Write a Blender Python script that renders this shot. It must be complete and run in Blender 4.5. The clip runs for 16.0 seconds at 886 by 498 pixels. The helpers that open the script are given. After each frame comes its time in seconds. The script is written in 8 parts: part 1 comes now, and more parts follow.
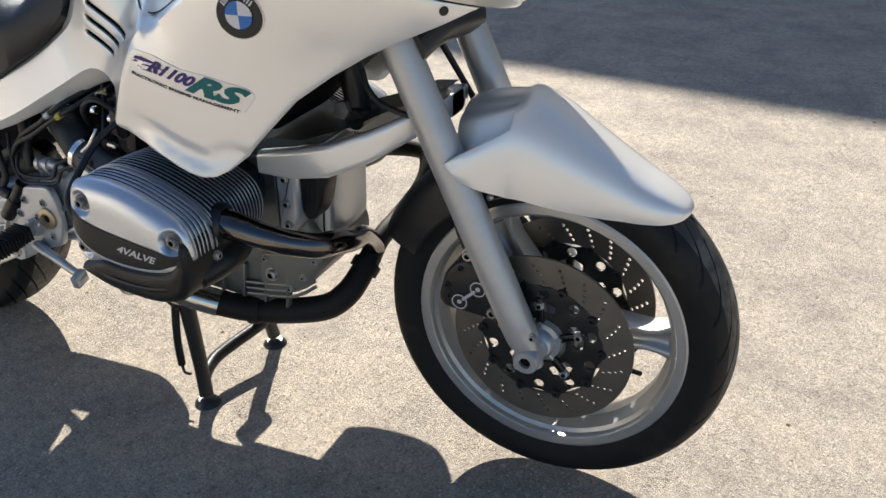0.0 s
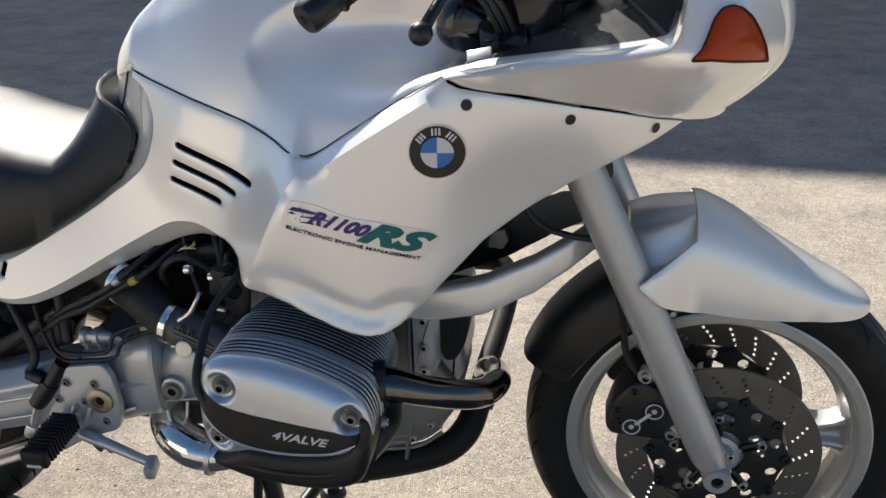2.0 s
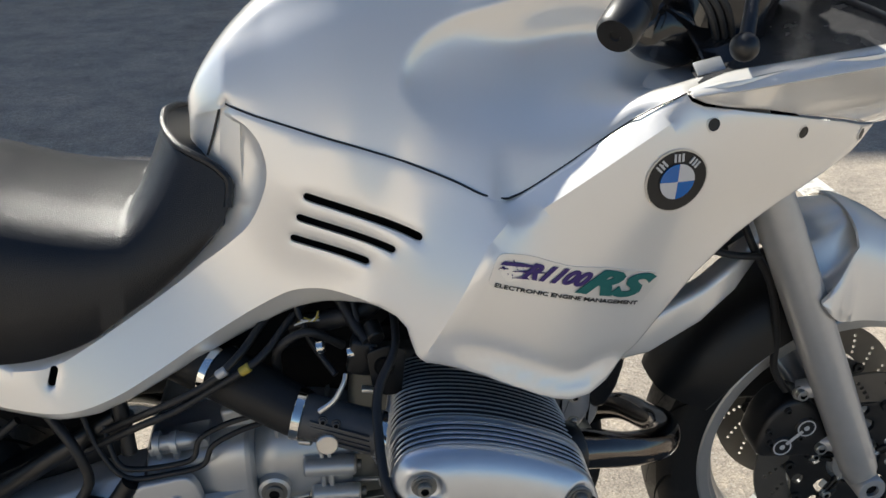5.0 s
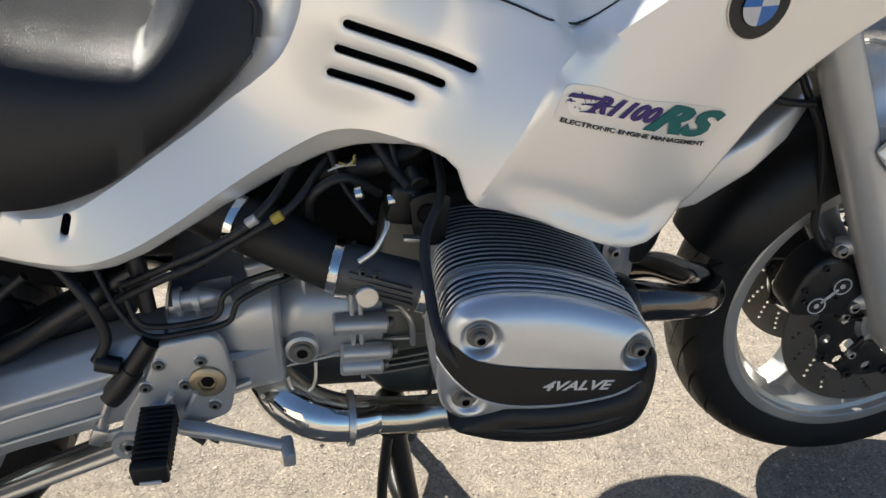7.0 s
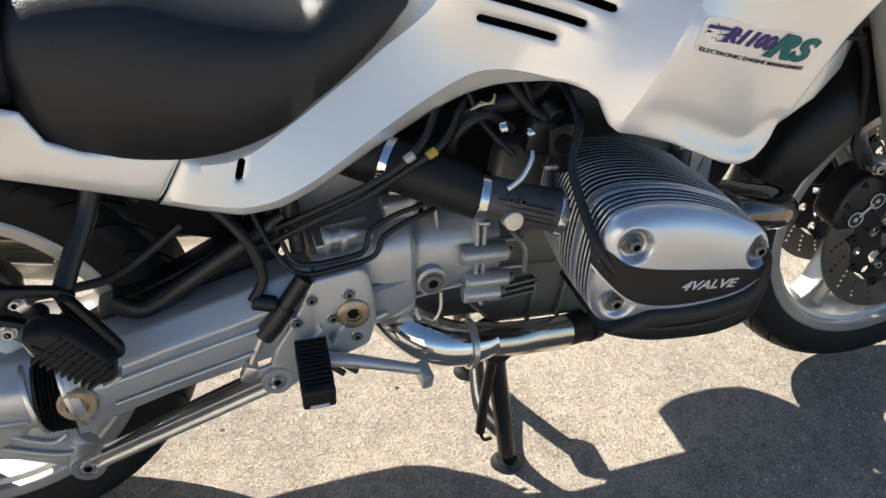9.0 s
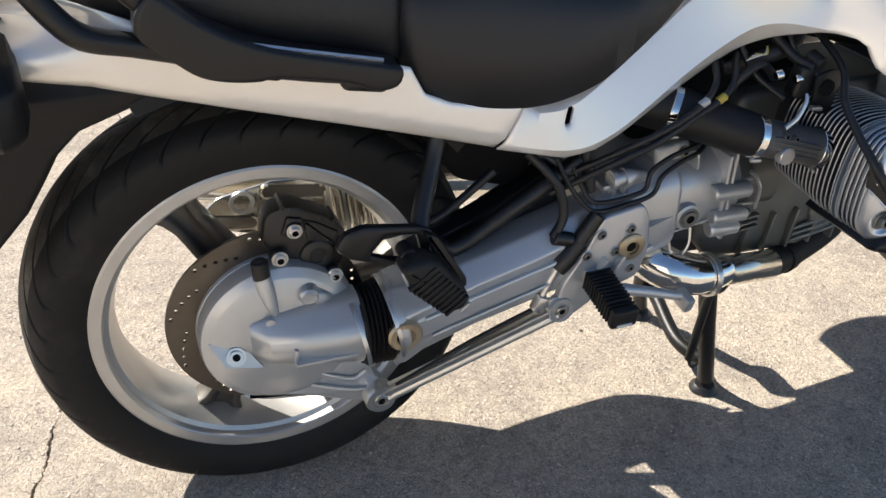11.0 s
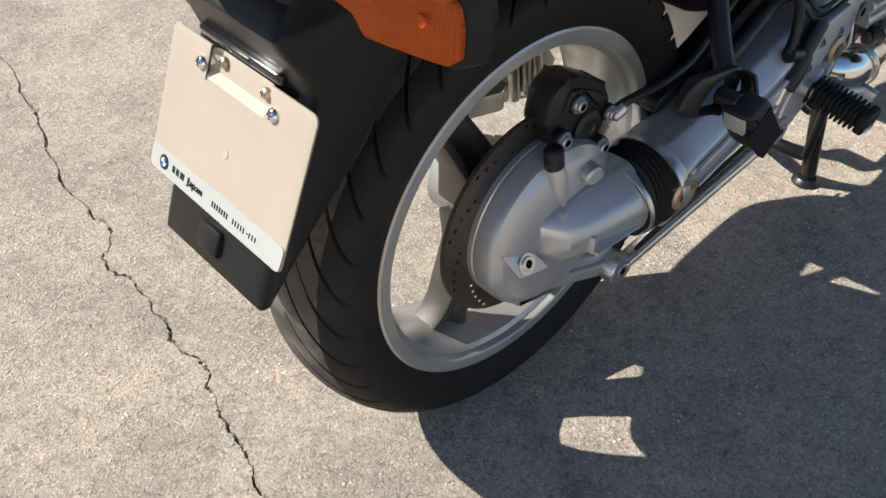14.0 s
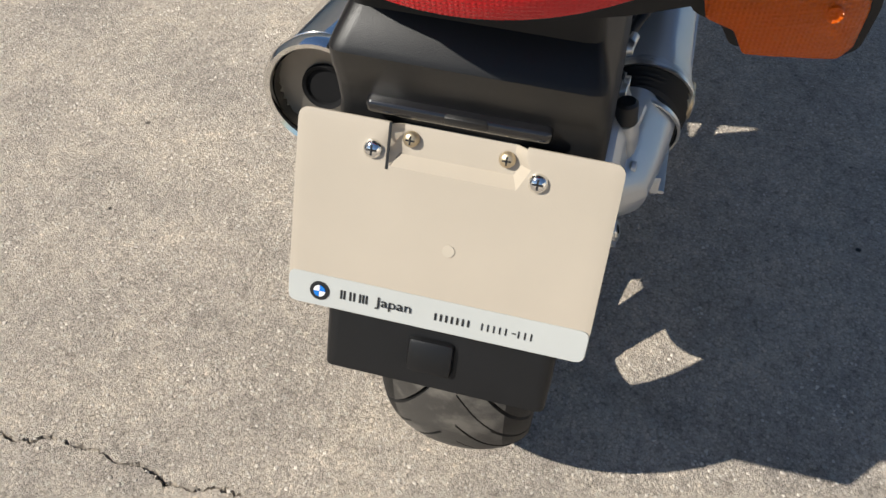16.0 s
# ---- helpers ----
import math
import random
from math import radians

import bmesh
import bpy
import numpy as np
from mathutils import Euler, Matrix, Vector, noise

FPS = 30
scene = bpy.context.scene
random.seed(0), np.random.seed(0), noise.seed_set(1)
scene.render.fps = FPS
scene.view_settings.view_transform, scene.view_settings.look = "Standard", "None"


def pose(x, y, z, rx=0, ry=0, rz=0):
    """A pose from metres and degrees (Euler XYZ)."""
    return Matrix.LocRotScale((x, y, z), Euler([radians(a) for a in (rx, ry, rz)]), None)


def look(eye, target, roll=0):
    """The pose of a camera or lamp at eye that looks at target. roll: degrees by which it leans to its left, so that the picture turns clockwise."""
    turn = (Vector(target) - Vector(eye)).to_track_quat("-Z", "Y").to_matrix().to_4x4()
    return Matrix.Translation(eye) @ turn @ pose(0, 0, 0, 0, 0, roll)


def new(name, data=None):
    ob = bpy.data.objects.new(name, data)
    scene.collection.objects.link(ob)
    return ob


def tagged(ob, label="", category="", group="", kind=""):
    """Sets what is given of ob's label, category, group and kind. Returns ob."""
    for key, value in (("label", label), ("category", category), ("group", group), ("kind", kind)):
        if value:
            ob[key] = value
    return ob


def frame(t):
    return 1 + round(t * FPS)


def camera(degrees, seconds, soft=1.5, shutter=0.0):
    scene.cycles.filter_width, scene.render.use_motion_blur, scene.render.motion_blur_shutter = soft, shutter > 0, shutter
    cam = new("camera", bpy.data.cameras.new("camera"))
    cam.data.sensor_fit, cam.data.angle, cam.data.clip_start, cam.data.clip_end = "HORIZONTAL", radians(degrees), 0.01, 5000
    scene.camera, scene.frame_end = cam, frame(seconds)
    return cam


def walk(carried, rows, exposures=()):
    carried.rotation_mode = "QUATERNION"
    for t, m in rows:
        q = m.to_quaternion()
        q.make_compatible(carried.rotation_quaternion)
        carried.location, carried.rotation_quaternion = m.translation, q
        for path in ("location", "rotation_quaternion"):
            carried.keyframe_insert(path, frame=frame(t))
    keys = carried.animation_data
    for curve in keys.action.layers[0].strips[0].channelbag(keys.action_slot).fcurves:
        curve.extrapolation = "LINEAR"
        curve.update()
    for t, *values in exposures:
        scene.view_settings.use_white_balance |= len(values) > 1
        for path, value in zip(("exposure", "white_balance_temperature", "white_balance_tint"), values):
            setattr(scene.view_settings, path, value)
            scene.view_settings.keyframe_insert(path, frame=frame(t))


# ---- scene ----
cam = camera(53.2, 16.0)
# seconds, x, y, z in metres, then the turn in degrees
PATH = [
    (0.0, 1.8349, -1.2329, 1.1468, 61.644, 0.588, 24.598),
    (0.5, 1.6840, -1.2810, 1.1559, 62.985, 0.184, 20.669),
    (1.0, 1.5431, -1.3420, 1.1780, 63.848, -0.004, 15.396),
    (1.5, 1.4160, -1.3255, 1.1809, 64.540, 0.451, 12.635),
    (2.0, 1.2631, -1.2376, 1.1896, 65.484, 1.392, 9.599),
    (2.5, 1.1495, -1.2029, 1.2022, 66.741, 0.579, 7.654),
    (3.0, 1.0153, -1.2205, 1.2296, 68.007, 0.543, 3.739),
    (5.5, 0.7304, -1.0373, 1.1588, 63.563, 0.629, -7.724),
    (6.0, 0.7048, -1.0179, 1.1350, 61.918, 0.261, -8.810),
    (6.5, 0.6880, -1.0102, 1.1184, 60.136, -0.285, -9.093),
    (7.0, 0.6610, -1.0236, 1.0986, 58.243, -0.647, -8.801),
    (7.5, 0.6021, -1.0534, 1.0908, 57.332, -0.836, -9.534),
    (8.0, 0.5340, -1.0966, 1.0861, 57.447, -1.087, -11.500),
    (10.5, 0.0093, -1.0800, 1.1074, 57.169, -0.630, -19.855),
    (11.0, -0.1333, -1.0937, 1.0994, 57.074, -1.103, -20.466),
    (11.5, -0.2382, -1.0028, 1.0595, 54.237, -1.317, -22.555),
    (12.0, -0.3101, -0.8763, 1.0420, 50.414, 0.113, -26.777),
    (12.5, -0.3715, -0.8225, 1.0454, 48.571, 1.225, -29.491),
    (13.0, -0.5139, -0.7744, 1.0523, 48.658, 1.552, -32.773),
    (13.5, -0.6221, -0.7294, 1.0678, 49.242, 1.010, -37.195),
    (14.0, -0.6651, -0.6171, 1.0302, 48.093, -0.621, -42.948),
    (14.5, -0.6643, -0.4559, 1.0172, 45.543, -0.301, -51.168),
    (15.0, -0.6849, -0.3635, 1.0050, 43.309, -0.363, -58.230),
    (15.5, -0.7466, -0.2117, 1.0117, 42.647, -1.281, -66.974),
    (16.0, -0.7693, -0.0869, 1.0072, 42.859, -1.756, -75.639),
]
EXPOSURE = [(0.0, 1.05, 6600, 9), (1.5, 0.86, 6600, 9), (2.5, 0.79, 6580, 8), (3.0, 0.74, 6560, 8), (5.5, 0.84, 6540, 7), (6.0, 0.89, 6580, 7), (7.0, 1.00, 6720, 8), (8.0, 1.08, 6700, 8), (10.5, 1.28, 6780, 11), (11.5, 1.22, 6700, 10), (12.5, 1.05, 6620, 10), (13.5, 0.93, 6560, 10), (14.5, 0.84, 6560, 10), (15.0, 0.78, 6560, 10), (16.0, 0.64, 6560, 9)]
walk(cam, [(t, pose(*p)) for t, *p in PATH], EXPOSURE)

# ---- world, sun, exposure ----
SUN = Vector((-0.65, 0.91, 1.0)).normalized()      # from the ground towards the sun
world = bpy.data.worlds.new("sky")
scene.world = world
world.use_nodes = True
wn = world.node_tree.nodes
sky = wn.new("ShaderNodeTexSky")
sky.sky_type, sky.sun_disc = "NISHITA", False
sky.sun_elevation = math.asin(SUN.z)
sky.sun_rotation = math.atan2(SUN.x, SUN.y)
sky.ozone_density, sky.dust_density = 5.0, 0.5
wn["Background"].inputs["Strength"].default_value = 0.070
world.node_tree.links.new(sky.outputs["Color"], wn["Background"].inputs["Color"])
lamp = bpy.data.lights.new("sun", "SUN")
lamp.energy, lamp.angle, lamp.color = 5.0, radians(0.53), (1.0, 0.955, 0.88)
sun = new("sun", lamp)
sun.matrix_world = look(SUN * 30, (0, 0, 0))


# ---- materials ----
def material(name, colour, rough=0.5, metal=0.0, coat=0.0, grain=0.0, scale=40.0, bump=0.0, bump_scale=300.0, spread=0.25, wear=None, wear_at=0.62, wear_scale=6.0, sheen=0.0, ior=1.5):
    """Principled surface with a broad and a fine variation of colour and roughness, fine relief and, if given, worn patches."""
    m = bpy.data.materials.new(name)
    m.use_nodes = True
    nt = m.node_tree
    N, K = nt.nodes, nt.links
    p = N["Principled BSDF"]
    p.inputs["Roughness"].default_value, p.inputs["Metallic"].default_value = rough, metal
    p.inputs["Coat Weight"].default_value, p.inputs["Coat Roughness"].default_value = coat, 0.04
    p.inputs["IOR"].default_value = ior
    geo = N.new("ShaderNodeNewGeometry")
    broad, fine = N.new("ShaderNodeTexNoise"), N.new("ShaderNodeTexNoise")
    broad.inputs["Scale"].default_value, broad.inputs["Detail"].default_value = scale * 0.15, 3
    fine.inputs["Scale"].default_value, fine.inputs["Detail"].default_value = scale, 4
    for n in (broad, fine):
        K.new(geo.outputs["Position"], n.inputs["Vector"])
    both = N.new("ShaderNodeMath")
    both.operation = "MULTIPLY_ADD"
    both.inputs[1].default_value = 0.5
    K.new(broad.outputs["Fac"], both.inputs[0])
    half = N.new("ShaderNodeMath")
    half.operation = "MULTIPLY"
    half.inputs[1].default_value = 0.5
    K.new(fine.outputs["Fac"], half.inputs[0])
    K.new(half.outputs[0], both.inputs[2])
    ramp = N.new("ShaderNodeValToRGB")
    lo, hi = [c * (1 - grain) for c in colour], [min(1, c * (1 + grain)) for c in colour]
    ramp.color_ramp.elements[0].position, ramp.color_ramp.elements[1].position = 0.3, 0.7
    ramp.color_ramp.elements[0].color, ramp.color_ramp.elements[1].color = (*lo, 1), (*hi, 1)
    K.new(both.outputs[0], ramp.inputs["Fac"])
    base = ramp.outputs["Color"]
    if wear:
        spots = N.new("ShaderNodeTexNoise")
        spots.inputs["Scale"].default_value, spots.inputs["Detail"].default_value, spots.inputs["Roughness"].default_value = wear_scale, 8, 0.65
        K.new(geo.outputs["Position"], spots.inputs["Vector"])
        edge = N.new("ShaderNodeMapRange")
        edge.inputs["From Min"].default_value, edge.inputs["From Max"].default_value = wear_at, wear_at + 0.12
        K.new(spots.outputs["Fac"], edge.inputs["Value"])
        mix = N.new("ShaderNodeMix")
        mix.data_type = "RGBA"
        K.new(edge.outputs["Result"], mix.inputs["Factor"])
        K.new(base, mix.inputs["A"])
        mix.inputs["B"].default_value = (*wear, 1)
        base = mix.outputs["Result"]
    K.new(base, p.inputs["Base Color"])
    rr = N.new("ShaderNodeMapRange")
    rr.inputs["To Min"].default_value, rr.inputs["To Max"].default_value = rough * (1 - spread), min(1, rough * (1 + spread))
    K.new(both.outputs[0], rr.inputs["Value"])
    K.new(rr.outputs["Result"], p.inputs["Roughness"])
    if bump:
        bn, bp = N.new("ShaderNodeTexNoise"), N.new("ShaderNodeBump")
        bn.inputs["Scale"].default_value, bn.inputs["Detail"].default_value = bump_scale, 3
        K.new(geo.outputs["Position"], bn.inputs["Vector"])
        bp.inputs["Strength"].default_value, bp.inputs["Distance"].default_value = bump, 0.002
        K.new(bn.outputs["Fac"], bp.inputs["Height"])
        K.new(bp.outputs["Normal"], p.inputs["Normal"])
    return m


PAINT = material("pearl_white_paint", (0.86, 0.83, 0.78), 0.30, 0.36, 1.0, 0.006, 25, 0, 900, spread=0.04)
SILVER = material("silver_paint", (0.47, 0.47, 0.465), 0.38, 0.45, 0.3, 0.06, 60, 0.03, 800)
CAST = material("cast_aluminium", (0.50, 0.515, 0.525), 0.34, 0.55, 0, 0.05, 30, 0.06, 900)
# cast alloy with the shade low on the engine put into its colour
CRANK = material("shaded_crankcase_alloy", (0.17, 0.175, 0.165), 0.45, 0.5, 0, 0.14, 30, 0.12, 700)
DIECAST = material("dark_diecast", (0.085, 0.086, 0.088), 0.46, 0.35, 0, 0.2, 40, 0.12, 600)
BARE = material("machined_aluminium", (0.66, 0.65, 0.63), 0.30, 0.9, 0, 0.08, 60, 0.05, 900)
COVER = material("cover_silver", (0.60, 0.63, 0.67), 0.30, 0.8, 0.0, 0.03, 50, spread=0.1)
RIM = material("rim_silver", (0.45, 0.445, 0.43), 0.36, 0.6, 0.2, 0.10, 25, 0.05, 700, wear=(0.22, 0.195, 0.16), wear_at=0.66, wear_scale=14)
# rear spokes: backlit shade painted into the base colour, with some brake dust
SHADED_SPOKE = material("shaded_dusty_spoke", (0.060, 0.054, 0.047), 0.45, 0.3, 0, 0.2, 30, 0.06, 500, wear=(0.11, 0.10, 0.085), wear_at=0.62, wear_scale=20)
RUSTY = material("rust_tinged_disc", (0.130, 0.112, 0.092), 0.38, 0.85, 0, 0.18, 30, 0.06, 1200)
STEEL = material("disc_steel", (0.195, 0.180, 0.157), 0.40, 0.85, 0, 0.14, 35, 0.06, 1200)
BOLT = material("zinc_bolt", (0.50, 0.49, 0.46), 0.35, 0.9, 0, 0.2, 120, 0.05, 600)
BRASS = material("brass_plug", (0.46, 0.38, 0.26), 0.42, 0.85, 0, 0.2, 90, 0.1, 500)
POLISHED = material("polished_steel", (0.70, 0.66, 0.57), 0.2, 1.0, 0, 0.12, 30, 0.06, 60)
CHROME = material("chrome", (0.78, 0.77, 0.74), 0.09, 1.0, 0, 0.05, 20, 0, 1, spread=0.5)
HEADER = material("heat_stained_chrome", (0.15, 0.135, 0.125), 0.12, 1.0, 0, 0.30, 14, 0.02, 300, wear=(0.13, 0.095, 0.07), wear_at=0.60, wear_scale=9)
DARK_PIPE = material("dark_matte_pipe", (0.014, 0.0128, 0.012), 0.58, 0.0, 0, 0.3, 20, 0.04, 300, wear=(0.028, 0.022, 0.018), wear_at=0.60, wear_scale=9, ior=1.3)
DULL = material("dull_bolt", (0.20, 0.20, 0.19), 0.45, 0.7, 0, 0.2, 90, 0.08, 500)
# silver alloy darkened for the shade and grime between the fins
GAP = material("shaded_grimy_fin", (0.050, 0.052, 0.055), 0.50, 0.4, 0, 0.25, 60, 0.1, 500)
BLACK = material("black_plastic", (0.0105, 0.0107, 0.011), 0.40, 0, 0, 0.2, 50, 0.08, 1500, ior=1.42)
SATIN = material("satin_black_metal", (0.0075, 0.0075, 0.008), 0.42, 0.0, 0.1, 0.3, 60, 0.06, 700, wear=(0.04, 0.037, 0.034), wear_at=0.72, wear_scale=30)
RUBBER = material("rubber", (0.0085, 0.0085, 0.009), 0.55, 0, 0, 0.25, 60, 0.12, 700, ior=1.42)
COCKPIT = material("cockpit_plastic", (0.040, 0.040, 0.042), 0.26, 0, 0, 0.25, 30, 0.05, 900, wear=(0.022, 0.022, 0.024), wear_at=0.6, wear_scale=40)
TREAD = material("dusty_tread", (0.042, 0.039, 0.035), 0.62, 0, 0, 0.3, 40, 0.25, 500, wear=(0.125, 0.115, 0.10), wear_at=0.50, wear_scale=14)
TYRE = material("tyre_rubber", (0.0072, 0.0070, 0.0069), 0.66, 0, 0, 0.3, 22, 0.25, 500, wear=(0.020, 0.0185, 0.0165), wear_at=0.58, wear_scale=7, ior=1.38)
GLOSS = material("glossy_black_plastic", (0.008, 0.008, 0.009), 0.13, 0, 0.3, 0.2, 40, 0.02, 900)
VINYL = material("seat_vinyl", (0.0150, 0.0152, 0.0165), 0.31, 0, 0, 0.15, 20, 0.38, 800, ior=1.44)
HOSE = material("hose_black", (0.011, 0.011, 0.012), 0.5, 0, 0, 0.2, 80, 0.08, 600)
# near-black that paints shade into gaps, holes and sockets
DARK = material("void_shade", (0.006, 0.006, 0.0065), 0.8, 0, 0, 0.3, 30, 0.1, 200, ior=1.25)
GUARD = material("mudguard_plastic", (0.0077, 0.0079, 0.0084), 0.40, 0, 0, 0.15, 35, 0.10, 1200, ior=1.34)
PLATE = material("ivory_plate", (0.35, 0.305, 0.245), 0.42, 0, 0.15, 0.05, 14, 0.03, 500)
BLUE = material("emblem_blue", (0.004, 0.13, 0.45), 0.25, 0, 0.2, 0.03)
WHITE = material("emblem_white", (0.60, 0.60, 0.60), 0.3, 0, 0.5, 0.03)
MARK = material("faded_mark", (0.385, 0.340, 0.275), 0.5, 0, 0, 0.05)
STRIP = material("plate_strip", (0.36, 0.37, 0.355), 0.35, 0, 0.2, 0.03)
INK = material("black_ink", (0.008, 0.008, 0.008), 0.45, 0, 0.0, 0.1)
PURPLE = material("purple_ink", (0.050, 0.022, 0.15), 0.6, 0, 0.0, 0.1)
TEAL = material("teal_ink", (0.0, 0.125, 0.115), 0.6, 0, 0.0, 0.08)
CREAM = material("sticker_clear", (0.80, 0.775, 0.73), 0.30, 0.42, 0.6, 0.03)
YELLOW = material("yellow_sleeve", (0.45, 0.34, 0.05), 0.5, 0, 0, 0.15)
REDP = material("red_switch", (0.5, 0.03, 0.02), 0.4, 0, 0.3, 0.1)


def lens_plastic(name, colour, rough=0.22, relief=0.5):
    m = bpy.data.materials.new(name)
    m.use_nodes = True
    N, K = m.node_tree.nodes, m.node_tree.links
    p = N["Principled BSDF"]
    p.inputs["Base Color"].default_value, p.inputs["Roughness"].default_value = (*colour, 1), rough
    p.inputs["Coat Weight"].default_value, p.inputs["Coat Roughness"].default_value, p.inputs["Specular IOR Level"].default_value = 0.35, 0.03, 0.3
    tc, wv, bp = N.new("ShaderNodeNewGeometry"), N.new("ShaderNodeTexWave"), N.new("ShaderNodeBump")
    wv.inputs["Scale"].default_value, wv.bands_direction = 110, "Y"
    up, cells = N.new("ShaderNodeTexWave"), N.new("ShaderNodeMath")
    up.inputs["Scale"].default_value, up.bands_direction, cells.operation = 110, "Z", "MULTIPLY"
    K.new(tc.outputs["Position"], wv.inputs["Vector"])
    K.new(tc.outputs["Position"], up.inputs["Vector"])
    K.new(wv.outputs["Fac"], cells.inputs[0])
    K.new(up.outputs["Fac"], cells.inputs[1])
    bp.inputs["Strength"].default_value, bp.inputs["Distance"].default_value = relief, 0.0012
    K.new(cells.outputs[0], bp.inputs["Height"])
    K.new(bp.outputs["Normal"], p.inputs["Normal"])
    back, both = N.new("ShaderNodeBsdfTranslucent"), N.new("ShaderNodeMixShader")
    back.inputs["Color"].default_value, both.inputs["Fac"].default_value = (*colour, 1), 0.4
    K.new(p.outputs["BSDF"], both.inputs[1])
    K.new(back.outputs["BSDF"], both.inputs[2])
    K.new(both.outputs[0], N["Material Output"].inputs["Surface"])
    return m


ORANGE = lens_plastic("amber_lens", (0.70, 0.115, 0.002), 0.15, 0.9)
AMBER = lens_plastic("deep_amber_lens", (0.60, 0.075, 0.003), 0.12, 0.10)
RED = lens_plastic("red_lens", (0.62, 0.015, 0.02))


def glass(name, tint):
    m = bpy.data.materials.new(name)
    m.use_nodes = True
    p = m.node_tree.nodes["Principled BSDF"]
    p.inputs["Base Color"].default_value, p.inputs["Roughness"].default_value = (*tint, 1), 0.03
    p.inputs["Transmission Weight"].default_value = 1.0
    return m


SCREEN = glass("tinted_screen", (0.75, 0.78, 0.80))


# ---- building helpers ----
def part(name, bm, mat, parent, label="", smooth=38):
    bmesh.ops.recalc_face_normals(bm, faces=bm.faces)
    me = bpy.data.meshes.new(name)
    bm.to_mesh(me)
    bm.free()
    me.materials.append(mat)
    me.polygons.foreach_set("use_smooth", [True] * len(me.polygons))
    me.set_sharp_from_angle(angle=radians(smooth))
    ob = new(name, me)
    ob.parent = parent
    return tagged(ob, label) if label else ob


def curve(pts, steps=6, closed=False):
    """Catmull-Rom points through pts."""
    p = [np.array(q, float) for q in pts]
    n, out = len(p), []
    for i in range(n if closed else n - 1):
        a, b, c, d = (p[(i + k) % n] if closed else p[min(max(i + k, 0), n - 1)] for k in (-1, 0, 1, 2))
        for j in range(steps):
            t = j / steps
            out.append(0.5 * (2 * b + (c - a) * t + (2 * a - 5 * b + 4 * c - d) * t * t + (3 * b - a - 3 * c + d) * t ** 3))
    if not closed:
        out.append(p[-1])
    return out


def rounded(pts, r, n=4):
    """A closed outline with its corners rounded."""
    out, m = [], len(pts)
    for i in range(m):
        a, b, c = (np.array(pts[(i + k) % m], float) for k in (-1, 0, 1))
        u, v = a - b, c - b
        lu, lv = np.linalg.norm(u), np.linalg.norm(v)
        q = min(r, 0.45 * lu, 0.45 * lv)
        s, e = b + u / lu * q, b + v / lv * q
        for j in range(n + 1):
            t = j / n
            out.append((1 - t) ** 2 * s + 2 * t * (1 - t) * b + t * t * e)
    return out


def loft(rings, closed=True, caps=True, bm=None):
    bm = bm or bmesh.new()
    rows = [[bm.verts.new(v) for v in ring] for ring in rings]
    n = len(rows[0])
    for a, b in zip(rows, rows[1:]):
        for i in range(n if closed else n - 1):
            j = (i + 1) % n
            bm.faces.new((a[i], a[j], b[j], b[i]))
    if caps and closed:
        bm.faces.new(rows[0])
        bm.faces.new(list(reversed(rows[-1])))
    return bm


def frame_of(axis):
    w = Vector(axis).normalized()
    u = w.orthogonal().normalized()
    return u, w.cross(u), w


def tube(pts, r, n=10, steps=6, bm=None, flat=None):
    """A swept round (or, with flat, oval) bar along a smooth line; r: one radius or one for each point."""
    c = [Vector(q) for q in curve(pts, steps)]
    rs = list(r) if hasattr(r, "__len__") else [r] * len(pts)
    u = None
    rings = []
    for i, q in enumerate(c):
        w = (c[min(i + 1, len(c) - 1)] - c[max(i - 1, 0)]).normalized()
        u = w.orthogonal().normalized() if u is None else (u - w * u.dot(w)).normalized()
        v = w.cross(u)
        k = i / steps
        lo = min(int(k), len(rs) - 2)
        rad = rs[lo] + (rs[lo + 1] - rs[lo]) * (k - lo)
        rings.append([q + rad * (math.cos(a) * u + math.sin(a) * v) for a in (2 * math.pi * j / n for j in range(n))])
    return loft(rings, bm=bm)


def lathe(profile, origin, axis, n=32, bm=None, closed=False, arc=None):
    """Revolves (radius, height) pairs round an axis. closed: the profile is a ring."""
    bm = bm or bmesh.new()
    u, v, w = frame_of(axis)
    o = Vector(origin)
    rows = []
    for r, h in profile:
        if r < 1e-6:
            rows.append([bm.verts.new(o + w * h)])
        else:
            rows.append([bm.verts.new(o + w * h + r * (math.cos(2 * math.pi * k / n) * u + math.sin(2 * math.pi * k / n) * v)) for k in range(n)])
    pairs = list(zip(rows, rows[1:])) + ([(rows[-1], rows[0])] if closed else [])
    for a, b in pairs:
        for k in range(n):
            j = (k + 1) % n
            f = [a[k], a[j], b[j], b[k]] if len(a) > 1 and len(b) > 1 else ([a[0], b[j], b[k]] if len(a) == 1 else [a[k], a[j], b[0]])
            if len(a) > 1 or len(b) > 1:
                bm.faces.new(f)
    return bm


def cyl(a, b, r, n=16, bev=0.0015, r2=None, bm=None):
    a, b = Vector(a), Vector(b)
    h = (b - a).length
    r2 = r if r2 is None else r2
    bev = min(bev, 0.4 * r, 0.4 * h)
    return lathe([(0, 0), (r - bev, 0), (r, bev), (r2, h - bev), (r2 - bev, h), (0, h)], a, b - a, n, bm)


